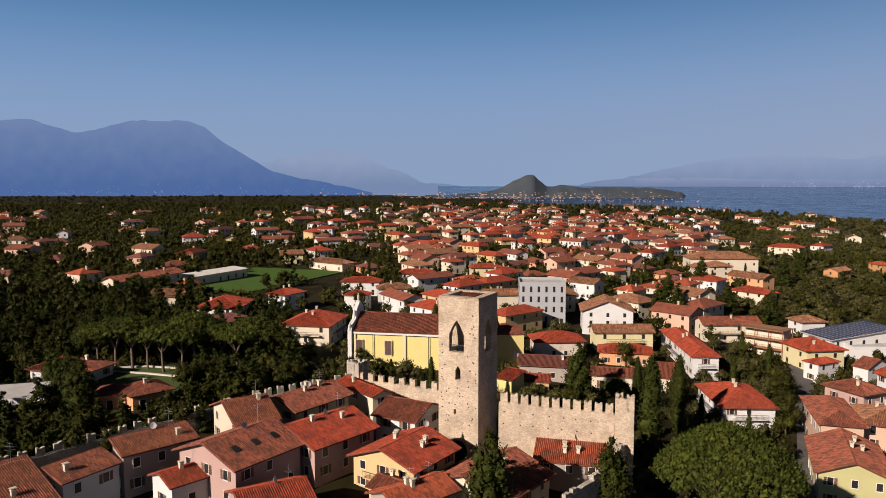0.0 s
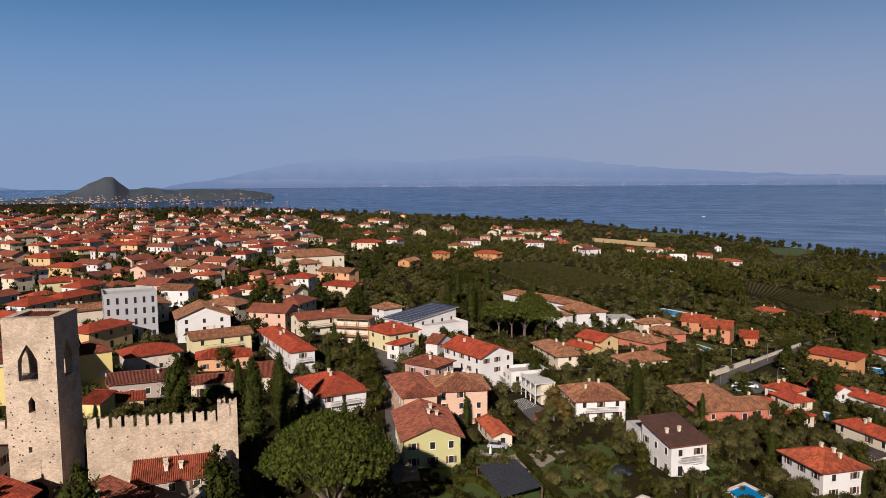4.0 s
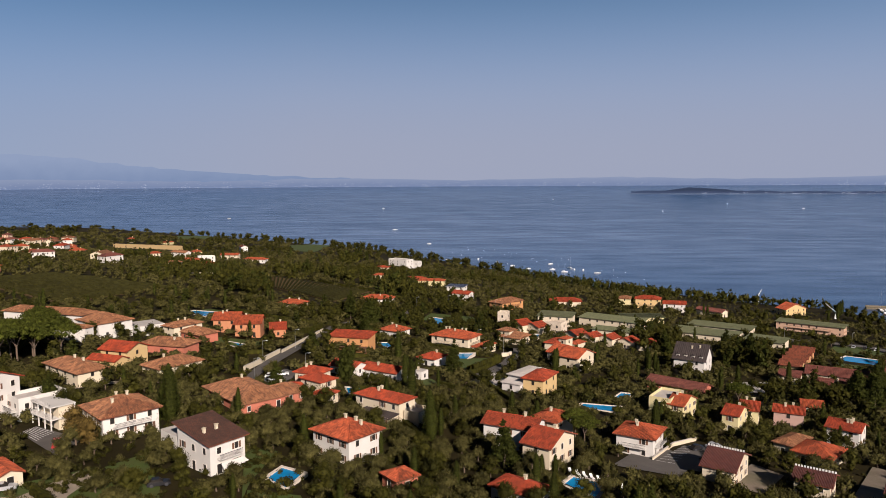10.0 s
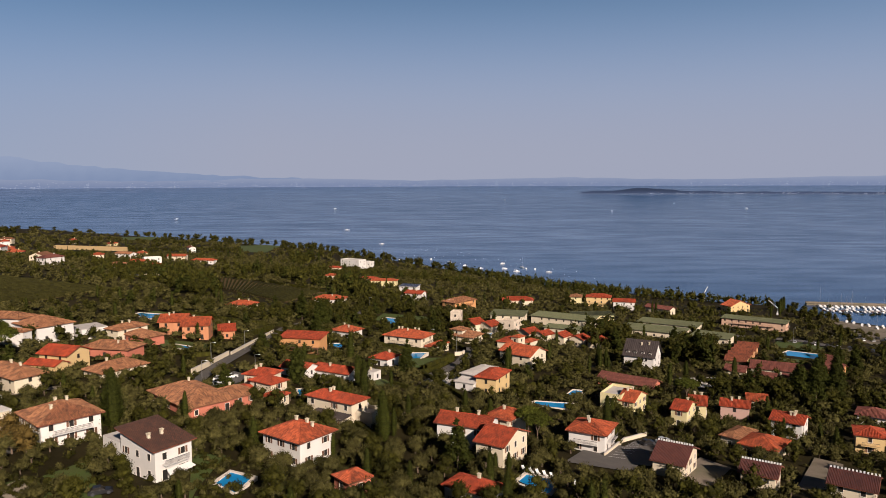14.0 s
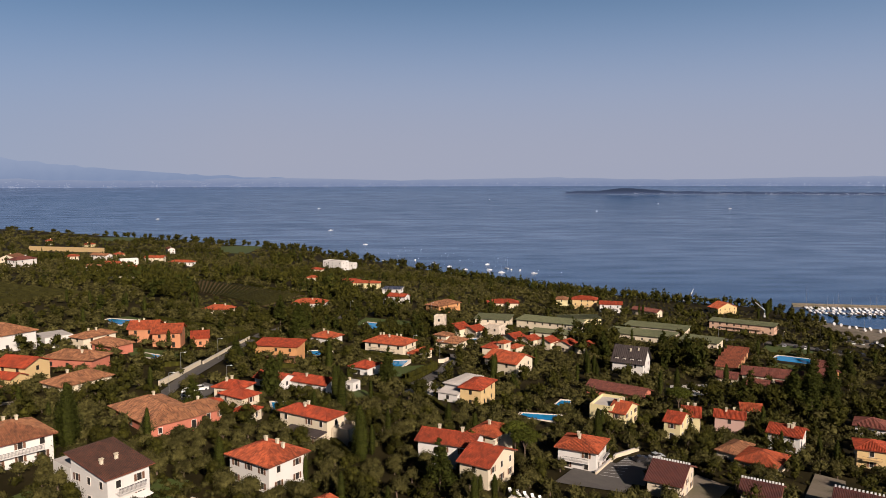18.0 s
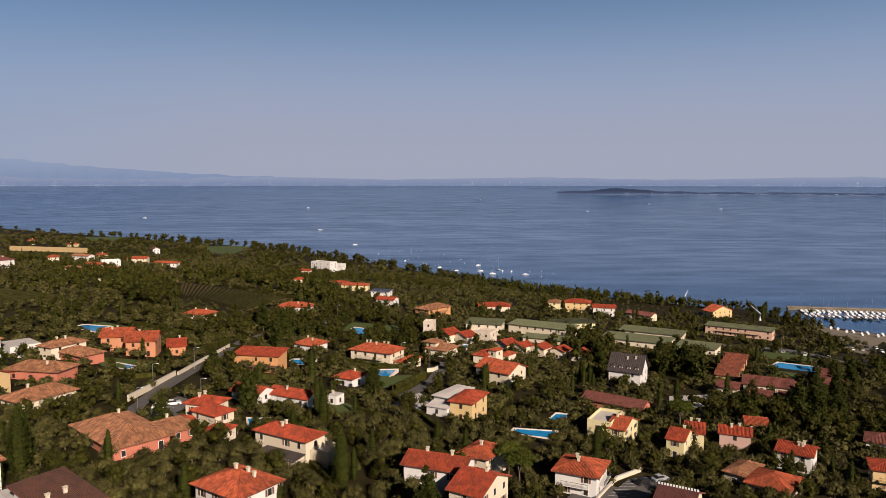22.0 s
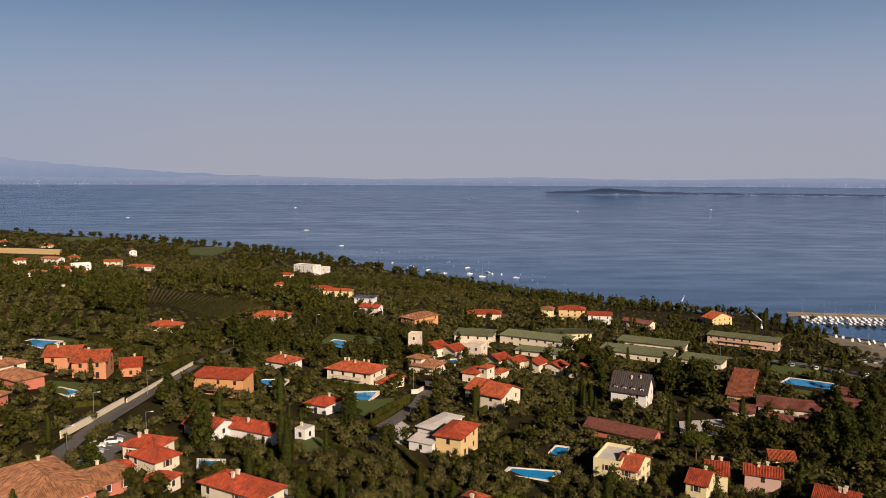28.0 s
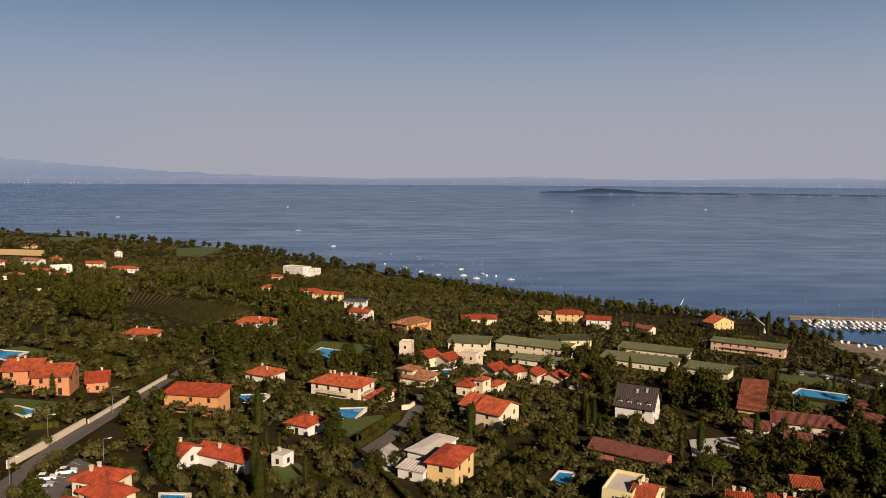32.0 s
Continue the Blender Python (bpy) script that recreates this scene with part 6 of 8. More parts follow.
# ---- castle: tower, crenellated walls ----
def masonry_material(name, light, dark, scale):
    m = mat(name, light, rough=0.95, vary=0.22, scale=1.0, fine=6.0, bump=0.0, second=dark, patch=0.55)
    n, l = m.node_tree.nodes, m.node_tree.links
    geo = n.new("ShaderNodeNewGeometry")
    mp = n.new("ShaderNodeMapping")
    mp.inputs["Scale"].default_value = (scale, scale, scale * 1.7)
    vo = n.new("ShaderNodeTexVoronoi")
    vo.feature = "DISTANCE_TO_EDGE"
    vc = n.new("ShaderNodeTexVoronoi")
    l.new(geo.outputs["Position"], mp.inputs[0])
    for v in (vo, vc):
        v.inputs["Scale"].default_value = 1.0
        l.new(mp.outputs[0], v.inputs["Vector"])
    sep = n.new("ShaderNodeSeparateColor")
    l.new(vc.outputs["Color"], sep.inputs[0])
    ma = n.new("ShaderNodeMath")
    ma.operation = "MULTIPLY_ADD"
    ma.inputs[1].default_value, ma.inputs[2].default_value = 0.34, 0.80
    l.new(sep.outputs[0], ma.inputs[0])
    hsv = [x for x in n if x.type == "HUE_SAT"][0]
    prev = hsv.inputs["Value"].links[0].from_socket
    mu = n.new("ShaderNodeMath")
    mu.operation = "MULTIPLY"
    l.new(prev, mu.inputs[0])
    l.new(ma.outputs[0], mu.inputs[1])
    l.new(mu.outputs[0], hsv.inputs["Value"])
    mr = n.new("ShaderNodeMapRange")
    mr.inputs[2].default_value = 0.16
    l.new(vo.outputs["Distance"], mr.inputs[0])
    bp = n.new("ShaderNodeBump")
    bp.inputs["Strength"].default_value, bp.inputs["Distance"].default_value = 0.7, 0.08
    l.new(mr.outputs[0], bp.inputs["Height"])
    l.new(bp.outputs[0], n["Principled BSDF"].inputs["Normal"])
    return m


CASTLE = masonry_material("castle_masonry", (0.52, 0.41, 0.29), (0.27, 0.205, 0.14), 3.0)
RUIN = masonry_material("weathered_masonry", (0.42, 0.36, 0.28), (0.26, 0.22, 0.17), 3.0)


def pierced(width, height, thick, openings, z0=0.0):
    """A wall panel along x (from -width/2), its outer face at y = 0, with arched openings (cx, sill, w, h, pointed) cut through."""
    xs = {-width / 2, width / 2}
    for cx, sill, w, h, point in openings:
        for i in range(13):
            xs.add(cx - w / 2 + w * i / 12)
    xs = sorted(xs)

    def top(o, x):
        cx, sill, w, h, point = o
        u = min(1.0, abs(x - cx) / (w / 2))
        arch = w * (0.85 if point else 0.5)
        rise = (1 - u ** 1.25) if point else math.sqrt(max(0.0, 1 - u * u))
        return sill + h - arch + arch * rise if point != 2 else sill + h
    s = Soup()

    def piece(x0, x1, b0, b1, t0, t1):
        k = len(s.v)
        s.v += [(x0, 0, b0), (x1, 0, b1), (x1, thick, b1), (x0, thick, b0), (x0, 0, t0), (x1, 0, t1), (x1, thick, t1), (x0, thick, t0)]
        s.f += [(k, k + 3, k + 2, k + 1), (k + 4, k + 5, k + 6, k + 7), (k, k + 1, k + 5, k + 4), (k + 2, k + 3, k + 7, k + 6), (k + 1, k + 2, k + 6, k + 5), (k + 3, k, k + 4, k + 7)]
    for x0, x1 in zip(xs, xs[1:]):
        mid, lo = (x0 + x1) / 2, (z0, z0)
        for o in sorted(openings, key=lambda o: o[1]):
            if abs(mid - o[0]) < o[2] / 2:
                piece(x0, x1, lo[0], lo[1], o[1], o[1])
                lo = (top(o, x0), top(o, x1))
        piece(x0, x1, lo[0], lo[1], height, height)
    key, remap, verts = {}, [], []
    for v in s.v:
        q = tuple(round(c, 4) for c in v)
        if q not in key:
            key[q] = len(verts)
            verts.append(q)
        remap.append(key[q])
    s.v, s.f = verts, [f for f in (tuple(remap[i] for i in f) for f in s.f) if len(set(f)) == 4]
    return s


def castle_tower():
    w, d, h, th = 7.3, 8.0, 27.2, 1.1
    thing = tagged(new("castle_tower"), "tall pale stone castle tower with arched belfry openings", "tower")
    thing.matrix_basis = pose(-117.1, 36.9, 72.0, 0, 0, 48)
    big = lambda w_: (-0.3, 18.1, 2.7, 5.3, 1)
    front = [big(w), (-0.05, 13.4, 0.95, 2.4, 1), (-0.6, 7.5, 0.5, 0.9, 2), (0.05, -0.8, 3.2, 3.9, 0)]
    pierced(w, h, th, front, -6).ob("front_wall", CASTLE, thing, pose(0, -d / 2, 0))
    pierced(w, h, th, [big(w)], -6).ob("back_wall", CASTLE, thing, pose(0, d / 2, 0, 0, 0, 180))
    for r, x in ((90, w / 2), (-90, -w / 2)):
        pierced(d - 2 * th - 0.006, h, th, [(0.0, 17.9, 2.9, 5.6, 1)], -6).ob("side_wall", CASTLE, thing, pose(x - 0.003 * (1 if x > 0 else -1), 0, 0, 0, 0, r))
    Soup().box(-w / 2 + th, -d / 2 + th, 17.0, w / 2 - th, d / 2 - th, 17.3).ob("belfry_floor", TIMBER, thing)
    # low tiled roof set inside the rim, open on one side
    r = Soup()
    slope_tiles(r, (-w / 2 + th, -d / 2 + th, h - 1.1), (w / 2 - th, -d / 2 + th, h - 1.1), (-w / 2 + th, d / 2 - th, h - 0.1), (w / 2 - th, d / 2 - th, h - 0.1), 0.3, 0.9)
    ro = Soup().poly([(-w / 2 + th, -d / 2 + th, h - 1.15), (w / 2 - th, -d / 2 + th, h - 1.15), (w / 2 - th, d / 2 - th, h - 0.15), (-w / 2 + th, d / 2 - th, h - 0.15)]).ob("roof", REDTAN, thing)
    tagged(r.ob("roof_tiles", REDTAN, ro), kind="stuff")
    # bell in its frame
    Soup().box(-1.9, -0.12, 21.9, 1.9, 0.12, 22.15).ob("bell_beam", TIMBER, thing)
    Soup().ring([(0.85, 20.0), (0.7, 20.25), (0.55, 20.8), (0.47, 21.4), (0.22, 21.85), (0.05, 21.9)], 14).ob("bell", IRON, thing)
    s = Soup().box(-1.7, -d / 2 + 0.3, 19.2, 1.1, -d / 2 + 0.36, 19.28)
    for i in range(11):
        s.box(-1.6 + i * 0.26 - 0.02, -d / 2 + 0.31, 18.1, -1.6 + i * 0.26 + 0.02, -d / 2 + 0.35, 19.2)
    s.ob("railing", IRON, thing)
    # putlog holes
    rnd = random.Random(4)
    hole = cached("hole", lambda: Soup().box(-0.11, -0.012, 0, 0.11, 0.03, 0.22).ob("putlog_hole", IRON))
    for i in range(70):
        x, z = rnd.uniform(-w / 2 + 0.4, w / 2 - 0.4), rnd.uniform(5, h - 2)
        if abs(x + 0.2) > 1.9 or (z < 12.5 and not (z < 9 and abs(x) < 1.4)):
            share("putlog_hole", hole, thing, pose(x, -d / 2, z))
    # coping stones round the rim
    cs = cached("cope", lambda: Soup().box(-0.42, -0.62, 0, 0.42, 0.62, 0.16).ob("coping_stone", CASTLE))
    for i in range(8):
        share("coping_stone", cs, thing, pose(-w / 2 + 0.47 + i * 0.91, -d / 2 + 0.55, h + 0.003))
        share("coping_stone", cs, thing, pose(-w / 2 + 0.47 + i * 0.91, d / 2 - 0.55, h + 0.003))
    for i in range(6):
        share("coping_stone", cs, thing, pose(-w / 2 + 0.55, -d / 2 + 1.75 + i * 0.92, h + 0.003, 0, 0, 90))
        share("coping_stone", cs, thing, pose(w / 2 - 0.55, -d / 2 + 1.75 + i * 0.92, h + 0.003, 0, 0, 90))
    return thing


castle_tower()


def merlon_mesh(kind, h, material):
    """Swallow-tailed battlement, worn; kind picks the wear."""
    def make():
        rnd = random.Random(kind)
        w, t = 0.62, 0.3
        j = lambda: rnd.uniform(-0.1, 0.1)
        hl, hm, hr = h + j(), h * (0.82 + j()), h * (1 + j())
        out = [(-w, 0), (w, 0), (w * 0.98, hr * 0.6), (w * 0.95, hr), (w * 0.45, hr * 0.97), (0, hm), (-w * 0.45, hl * 0.98), (-w * 0.97, hl), (-w, hl * 0.5)]
        n = len(out)
        s = Soup()
        s.v = [(x, y, z) for y in (-t, t) for x, z in out]
        s.f = [tuple(range(n)), tuple(range(2 * n - 1, n - 1, -1))] + [((i + 1) % n, i, n + i, n + (i + 1) % n) for i in range(n)]
        return s.ob("merlon", material)
    return cached(("merlon", kind, h, material.name), make)


def castle_wall(a, b, za, zb, material, label, height=9.0, step=2.15, tall=1.55, keep=1.0, seed=1):
    """A stretch of curtain wall from a to b whose walk is at za to zb, with a battlement row."""
    rnd = random.Random(seed)
    a, b = Vector(a), Vector(b)
    ln, rot = (b - a).length, math.degrees(math.atan2(b.y - a.y, b.x - a.x))
    thing = tagged(new("castle_wall"), label, "castle wall")
    thing.matrix_basis = pose(a.x, a.y, za, 0, 0, rot)
    dz = zb - za
    n = max(2, int(ln / 1.4))
    s = Soup()
    top = [dz * i / n + rnd.uniform(-0.12, 0.12) for i in range(n + 1)]
    for i in range(n):
        x0, x1 = ln * i / n, ln * (i + 1) / n
        k = len(s.v)
        s.v += [(x0, -0.55, -height), (x1, -0.55, -height), (x1, 0.55, -height), (x0, 0.55, -height), (x0, -0.4, top[i]), (x1, -0.4, top[i + 1]), (x1, 0.4, top[i + 1]), (x0, 0.4, top[i])]
        s.f += [(k, k + 3, k + 2, k + 1), (k + 4, k + 5, k + 6, k + 7), (k, k + 1, k + 5, k + 4), (k + 2, k + 3, k + 7, k + 6)]
        if i == 0:
            s.f.append((k + 3, k, k + 4, k + 7))
        if i == n - 1:
            s.f.append((k + 1, k + 2, k + 6, k + 5))
    s.ob("curtain", material, thing)
    m = int(ln / step)
    for i in range(m):
        if rnd.random() > keep:
            continue
        x = (i + 0.5) * ln / m
        share("merlon", merlon_mesh(rnd.randrange(6), tall, material), thing, pose(x, 0, dz * x / ln - 0.1))
    hole = cached("hole2", lambda: Soup().box(-0.12, -0.02, 0, 0.12, 0.05, 0.2).ob("putlog_hole", IRON))
    for r in range(2):
        for i in range(int(ln / 2.4)):
            x = 1 + i * 2.4 + rnd.uniform(-0.3, 0.3)
            if x < ln - 0.5:
                z = dz * x / ln - 1.6 - 2.0 * r
                share("putlog_hole", hole, thing, pose(x, -0.42 - 0.15 * (-z) / height, z))
    return thing


castle_wall((-113.4, 41.2), (-104.02, 57.67), 81.4, 80.8, CASTLE, "pale stone curtain wall with battlements", 12, 1.62, 1.75, seed=3)
castle_wall((-131.0, 38.0), (-146.0, 22.0), 78.4, 78.2, CASTLE, "pale curtain wall below the church", 10, 2.2, 1.5, seed=4)
castle_wall((-146.5, 21.5), (-138.4, 0.8), 78.0, 77.8, RUIN, "weathered curtain wall behind the village", 10, 2.4, 1.5, 0.8, seed=5)
castle_wall((-138.2, 0.5), (-131.0, -11.7), 77.8, 77.6, RUIN, "weathered curtain wall behind the village", 10, 2.4, 1.4, 0.8, seed=6)
castle_wall((-130.8, -12.0), (-112.0, -44.0), 77.5, 76.5, RUIN, "weathered curtain wall behind the village", 10, 2.4, 1.4, 0.8, seed=7)
castle_wall((-101.6, 57.6), (-95.0, 52.1), 76.4, 76.0, RUIN, "broken flank wall in shade", 12, 1.9, 0.7, 0.8, seed=8)
castle_wall((-95.0, 52.0), (-80.0, 31.0), 76.0, 75.6, RUIN, "broken flank wall in shade", 12, 1.9, 0.7, 0.8, seed=9)


def corner_turret(x, y, z, rot, w, h, top, material, label, seed):
    """A small square turret with worn battlements at its corners."""
    thing = tagged(new("corner_turret"), label, "turret")
    thing.matrix_basis = pose(x, y, z, 0, 0, rot)
    Soup().box(-w / 2, -w / 2, -10, w / 2, w / 2, h).ob("body", material, thing)
    for i, (sx, sy, r) in enumerate(((-1, -1, 0), (0, -1, 0), (1, -1, 0), (1, 1, 0), (-1, 1, 0), (1, 0, 90), (-1, 0, 90))):
        share("merlon", merlon_mesh((i + seed) % 6, top, material), thing, pose(sx * (w / 2 - (0.62 if r == 0 else 0.3)), sy * (w / 2 - (0.3 if r == 0 else 0.62)) * (0 if sy == 0 else 1), h - 0.05, 0, 0, r))
    return thing


corner_turret(-103.4, 59.1, 73, 60, 3.0, 8.8, 2.1, CASTLE, "corner turret with worn battlements", 1)
corner_turret(-147.0, 22.5, 73, 40, 3.2, 6.8, 2.0, RUIN, "ruined corner turret of grey stone", 2)


def church_extras():
    """Facade screen with pilasters and statue-like finials, windows, cornice and drainpipes of the church."""
    nave = [o for o in scene.objects if o.name == "church"][0]
    walls = nave.children[0].data
    a = max(v.co.x for v in walls.vertices)
    b = max(v.co.y for v in walls.vertices)
    for i, x in enumerate((-a * 0.9, -a * 0.48, a * 0.3, a * 0.62)):
        win = Soup()
        for x0, z0, x1, z1 in ((-1.05, 0, -0.9, 4.0), (0.9, 0, 1.05, 4.0), (-0.9, 3.85, 0.9, 4.0), (-0.9, 0, 0.9, 0.15)):
            win.box(x + x0, -b - 0.06, 3.4 + z0, x + x1, -b - 0.003, 3.4 + z1)
        fr = win.ob("window_surround", STONE, nave)
        Soup().box(x - 0.9, -b - 0.02, 3.55, x + 0.9, -b - 0.003, 7.25).ob("leaded_pane", TIMBER, fr)
        bars = Soup()
        for k in range(1, 4):
            bars.box(x - 0.9 + 0.45 * k - 0.03, -b - 0.05, 3.55, x - 0.9 + 0.45 * k + 0.03, -b - 0.02, 7.25)
        for k in range(1, 6):
            bars.box(x - 0.9, -b - 0.048, 3.55 + 0.62 * k - 0.03, x + 0.9, -b - 0.022, 3.55 + 0.62 * k + 0.03)
        bars.ob("window_bars", IRON, fr)
    Soup().box(-a - 0.1, -b - 0.22, 8.85, a + 0.1, -b - 0.003, 9.3).ob("cornice", WHITE, nave)
    for x in (-a * 0.7, a * 0.1):
        Soup().ring([(0.09, 0.0), (0.09, 9.0)], 8, x, -b - 0.12).ob("drainpipe", IRON, nave)
    for x in (-a + 0.4, -a * 0.25, a * 0.45):
        Soup().box(x - 0.45, -b - 0.1, -2, x + 0.45, -b - 0.003, 8.85).ob("pilaster", PALEYEL, nave)
    f = Soup()
    out = [(-b - 0.8, -2), (b + 0.8, -2), (b + 0.8, 9.6), (b + 0.2, 11.0), (b * 0.55, 12.2), (b * 0.4, 14.6), (0, 16.4), (-b * 0.4, 14.6), (-b * 0.55, 12.2), (-b - 0.2, 11.0), (-b - 0.8, 9.6)]
    n = len(out)
    f.v = [(x, y, z) for x in (-a - 1.1, -a - 0.05) for y, z in out]
    f.f = [tuple(range(n - 1, -1, -1)), tuple(range(n, 2 * n))] + [(i, (i + 1) % n, n + (i + 1) % n, n + i) for i in range(n)]
    f.ob("facade", WHITE, nave)
    st = cached("finial", lambda: Soup().ring([(0.42, 0), (0.42, 0.25), (0.28, 0.35), (0.3, 0.8), (0.36, 1.2), (0.3, 1.6), (0.14, 1.75), (0.2, 1.95), (0.17, 2.15), (0.03, 2.25)], 10).ob("finial", PALE))
    for y, z in ((-b - 0.5, 9.6), (b + 0.5, 9.6), (-b * 0.5, 12.2), (b * 0.5, 12.2), (0, 16.2)):
        share("finial", st, nave, pose(-a - 0.55, y, z))
    choir = [o for o in scene.objects if o.name == "church.001"][0]
    Soup().box(1.0, -max(v.co.y for v in choir.children[0].data.vertices) - 0.06, 4.0, 3.0, -max(v.co.y for v in choir.children[0].data.vertices) - 0.003, 5.4).ob("sundial_panel", WHITE, choir)


church_extras()


# ---- open-framed building and the hotel terraces ----
def open_frame(x, y, rot, w, d, levels, label, stuff):
    """A half-open house: timber floors on posts with rails, under a low tiled roof."""
    thing = tagged(new("balcony_house"), label, "house")
    thing.matrix_basis = pose(x, y, land_z(x, y), 0, 0, rot)
    for i in range(levels):
        z = 2.9 * (i + 1)
        slab = Soup().box(-w / 2, -d / 2, z - 0.2, w / 2, d / 2, z).ob("floor_slab", stuff, thing)
        r = Soup().box(-w / 2, -d / 2, z + 0.95, w / 2, -d / 2 + 0.08, z + 1.03)
        for k in range(int(w / 0.5)):
            r.box(-w / 2 + k * 0.5, -d / 2 + 0.01, z + 0.003, -w / 2 + k * 0.5 + 0.06, -d / 2 + 0.07, z + 0.95)
        r.ob("railing", stuff, slab)
    n = max(3, int(w / 3.5))
    for k in range(n + 1):
        for sy in (-1, 1):
            px = -w / 2 + 0.15 + (w - 0.3) * k / n
            Soup().box(px - 0.12, sy * (d / 2 - 0.3) - 0.12, -2, px + 0.12, sy * (d / 2 - 0.3) + 0.12, 2.9 * levels - 0.2).ob("post", stuff, thing)
    Soup().box(-w / 2 + 0.6, -d / 2 + 2.2, -2, w / 2 - 0.6, d / 2 - 0.4, 2.9 * levels - 0.21).ob("inner_wall", CREAM, thing)
    TAKEN.append((x, y, max(w, d) / 2))
    return thing


TIMBERLIGHT = mat("brown_timber", (0.24, 0.12, 0.055), vary=0.2, fine=9.0, obj=0.2)
open_frame(-190.5, 157.5, 28, 13, 8, 3, "half-open house with brown timber balconies", TIMBERLIGHT)
open_frame(-113.6, 156.4, -31, 10, 6, 2, "white hotel terraces with slim railings", WHITE)


def awning_for(home):
    """White sail awning and slim columns under the front balcony."""
    w = max(v.co.x for v in home.children[0].data.vertices)
    b = max(v.co.y for v in home.children[0].data.vertices)
    s = Soup().poly([(-w * 0.8, -b - 0.1, 2.9), (-w * 0.8, -b - 2.6, 1.6), (w * 0.7, -b - 0.1, 2.9)]).poly([(-w * 0.8, -b - 0.1, 2.87), (w * 0.7, -b - 0.1, 2.87), (-w * 0.8, -b - 2.6, 1.57)])
    s.ob("sail_awning", WHITEPAINT, home)
    for x in (-w * 0.85, w * 0.85):
        Soup().ring([(0.09, -1.0), (0.09, 2.95)], 8, x, -b - 1.3).ob("column", WHITE, home)


awning_for(min((o for o in scene.objects if o.name.startswith("house") and o.parent is None), key=lambda o: (o.location.x + 67) ** 2 + (o.location.y - 141) ** 2))


# ---- plants ----
def clump_cloud(clumps, leaves, size, rnd, core=0.72, flat=1.0, droop=0.0):
    """Leaf sprays on overlapping uneven clumps: large ones deep inside, small ones outside, round a small core. Returns vertex and triangle arrays."""
    rng = np.random.default_rng(rnd.randrange(10 ** 6))
    V, F, off = [], [], 0
    octa = np.array([(0, 0, -1), (0, 0, 1), (1, 0, 0), (0, 1, 0), (-1, 0, 0), (0, -1, 0)], dtype=float)
    tri = np.array([t for i in range(4) for t in ((0, 2 + (i + 1) % 4, 2 + i), (1, 2 + i, 2 + (i + 1) % 4))])
    for cx, cy, cz, r in clumps:
        mid = np.array((cx, cy, cz))
        V.append(mid + octa * (core * r * rng.uniform(0.85, 1.12, (6, 1))) * (1, 1, flat))
        F.append(tri + off)
        off += 6
        for n, near, far, s0 in ((leaves // 3, 0.5, 0.8, size * 1.6), (leaves, 0.78, 1.16, size)):
            z, a = rng.uniform(-0.6, 1, n), rng.uniform(0, 2 * math.pi, n)
            q = np.sqrt(np.maximum(0, 1 - z * z))
            nrm = np.stack((q * np.cos(a), q * np.sin(a), z), 1)
            p = mid + nrm * (1, 1, flat) * (r * rng.uniform(near, far, (n, 1)))
            nrm = nrm + np.stack((rng.uniform(-.42, .42, n), rng.uniform(-.42, .42, n), rng.uniform(-.28, .42, n) - droop), 1)
            nrm /= np.linalg.norm(nrm, axis=1, keepdims=True)
            t = np.cross(nrm, rng.uniform(-1, 1, (n, 3)))
            t /= np.maximum(np.linalg.norm(t, axis=1, keepdims=True), 1e-6)
            b = np.cross(nrm, t)
            w = s0 * rng.uniform(0.6, 1.3, (n, 1))
            card = np.stack((p - t * w * .5 - b * w * .35, p + t * w * .55 - b * w * .2, p + t * w * .1 + b * w * .6), 1)
            if s0 == size:
                # every third outer leaf is a spray that sticks out, so that the outline is feathery
                tip = nrm[::3] + (0, 0, 0.35)
                card[::3] = np.stack((p[::3] - t[::3] * w[::3] * .34, p[::3] + t[::3] * w[::3] * .34, p[::3] + tip * w[::3] * 1.0), 1)
            V.append(card.reshape(-1, 3))
            F.append(np.arange(3 * n).reshape(-1, 3) + off)
            off += 3 * n
    return np.concatenate(V).astype(np.float32), np.concatenate(F).astype(np.int32)


def limbs(rnd, height, r0, n, reach, sides=6):
    """A tapered, slightly bent trunk that forks into n limbs."""
    V, F = [], []

    def tube(p, q, ra, rb):
        d = (q - p).normalized()
        u = d.orthogonal().normalized()
        v = d.cross(u)
        k = len(V)
        for c, r in ((p, ra), (q, rb)):
            for i in range(sides):
                a = 2 * math.pi * i / sides
                V.append(tuple(c + (u * math.cos(a) + v * math.sin(a)) * r))
        for i in range(sides):
            j = (i + 1) % sides
            F.extend([(k + i, k + j, k + sides + j), (k + i, k + sides + j, k + sides + i)])
    fork = Vector((rnd.uniform(-.15, .15), rnd.uniform(-.15, .15), height * 0.45))
    tube(Vector((0, 0, -0.6)), fork, r0, r0 * 0.7)
    for i in range(n):
        a = 2 * math.pi * (i + rnd.random() * 0.5) / n
        tube(fork, Vector((reach * math.cos(a), reach * math.sin(a), height * rnd.uniform(0.75, 1.0))), r0 * 0.5, r0 * 0.15)
    return np.array(V, dtype=np.float32), np.array(F, dtype=np.int32)


def fast_mesh(name, V, F, material):
    me = bpy.data.meshes.new(name)
    me.vertices.add(len(V))
    me.vertices.foreach_set("co", np.ascontiguousarray(V, dtype=np.float32).ravel())
    me.loops.add(len(F) * 3)
    me.loops.foreach_set("vertex_index", np.ascontiguousarray(F, dtype=np.int32).ravel())
    me.polygons.add(len(F))
    me.polygons.foreach_set("loop_start", np.arange(0, len(F) * 3, 3, dtype=np.int32))
    me.materials.append(material)
    me.update(calc_edges=True)
    return me


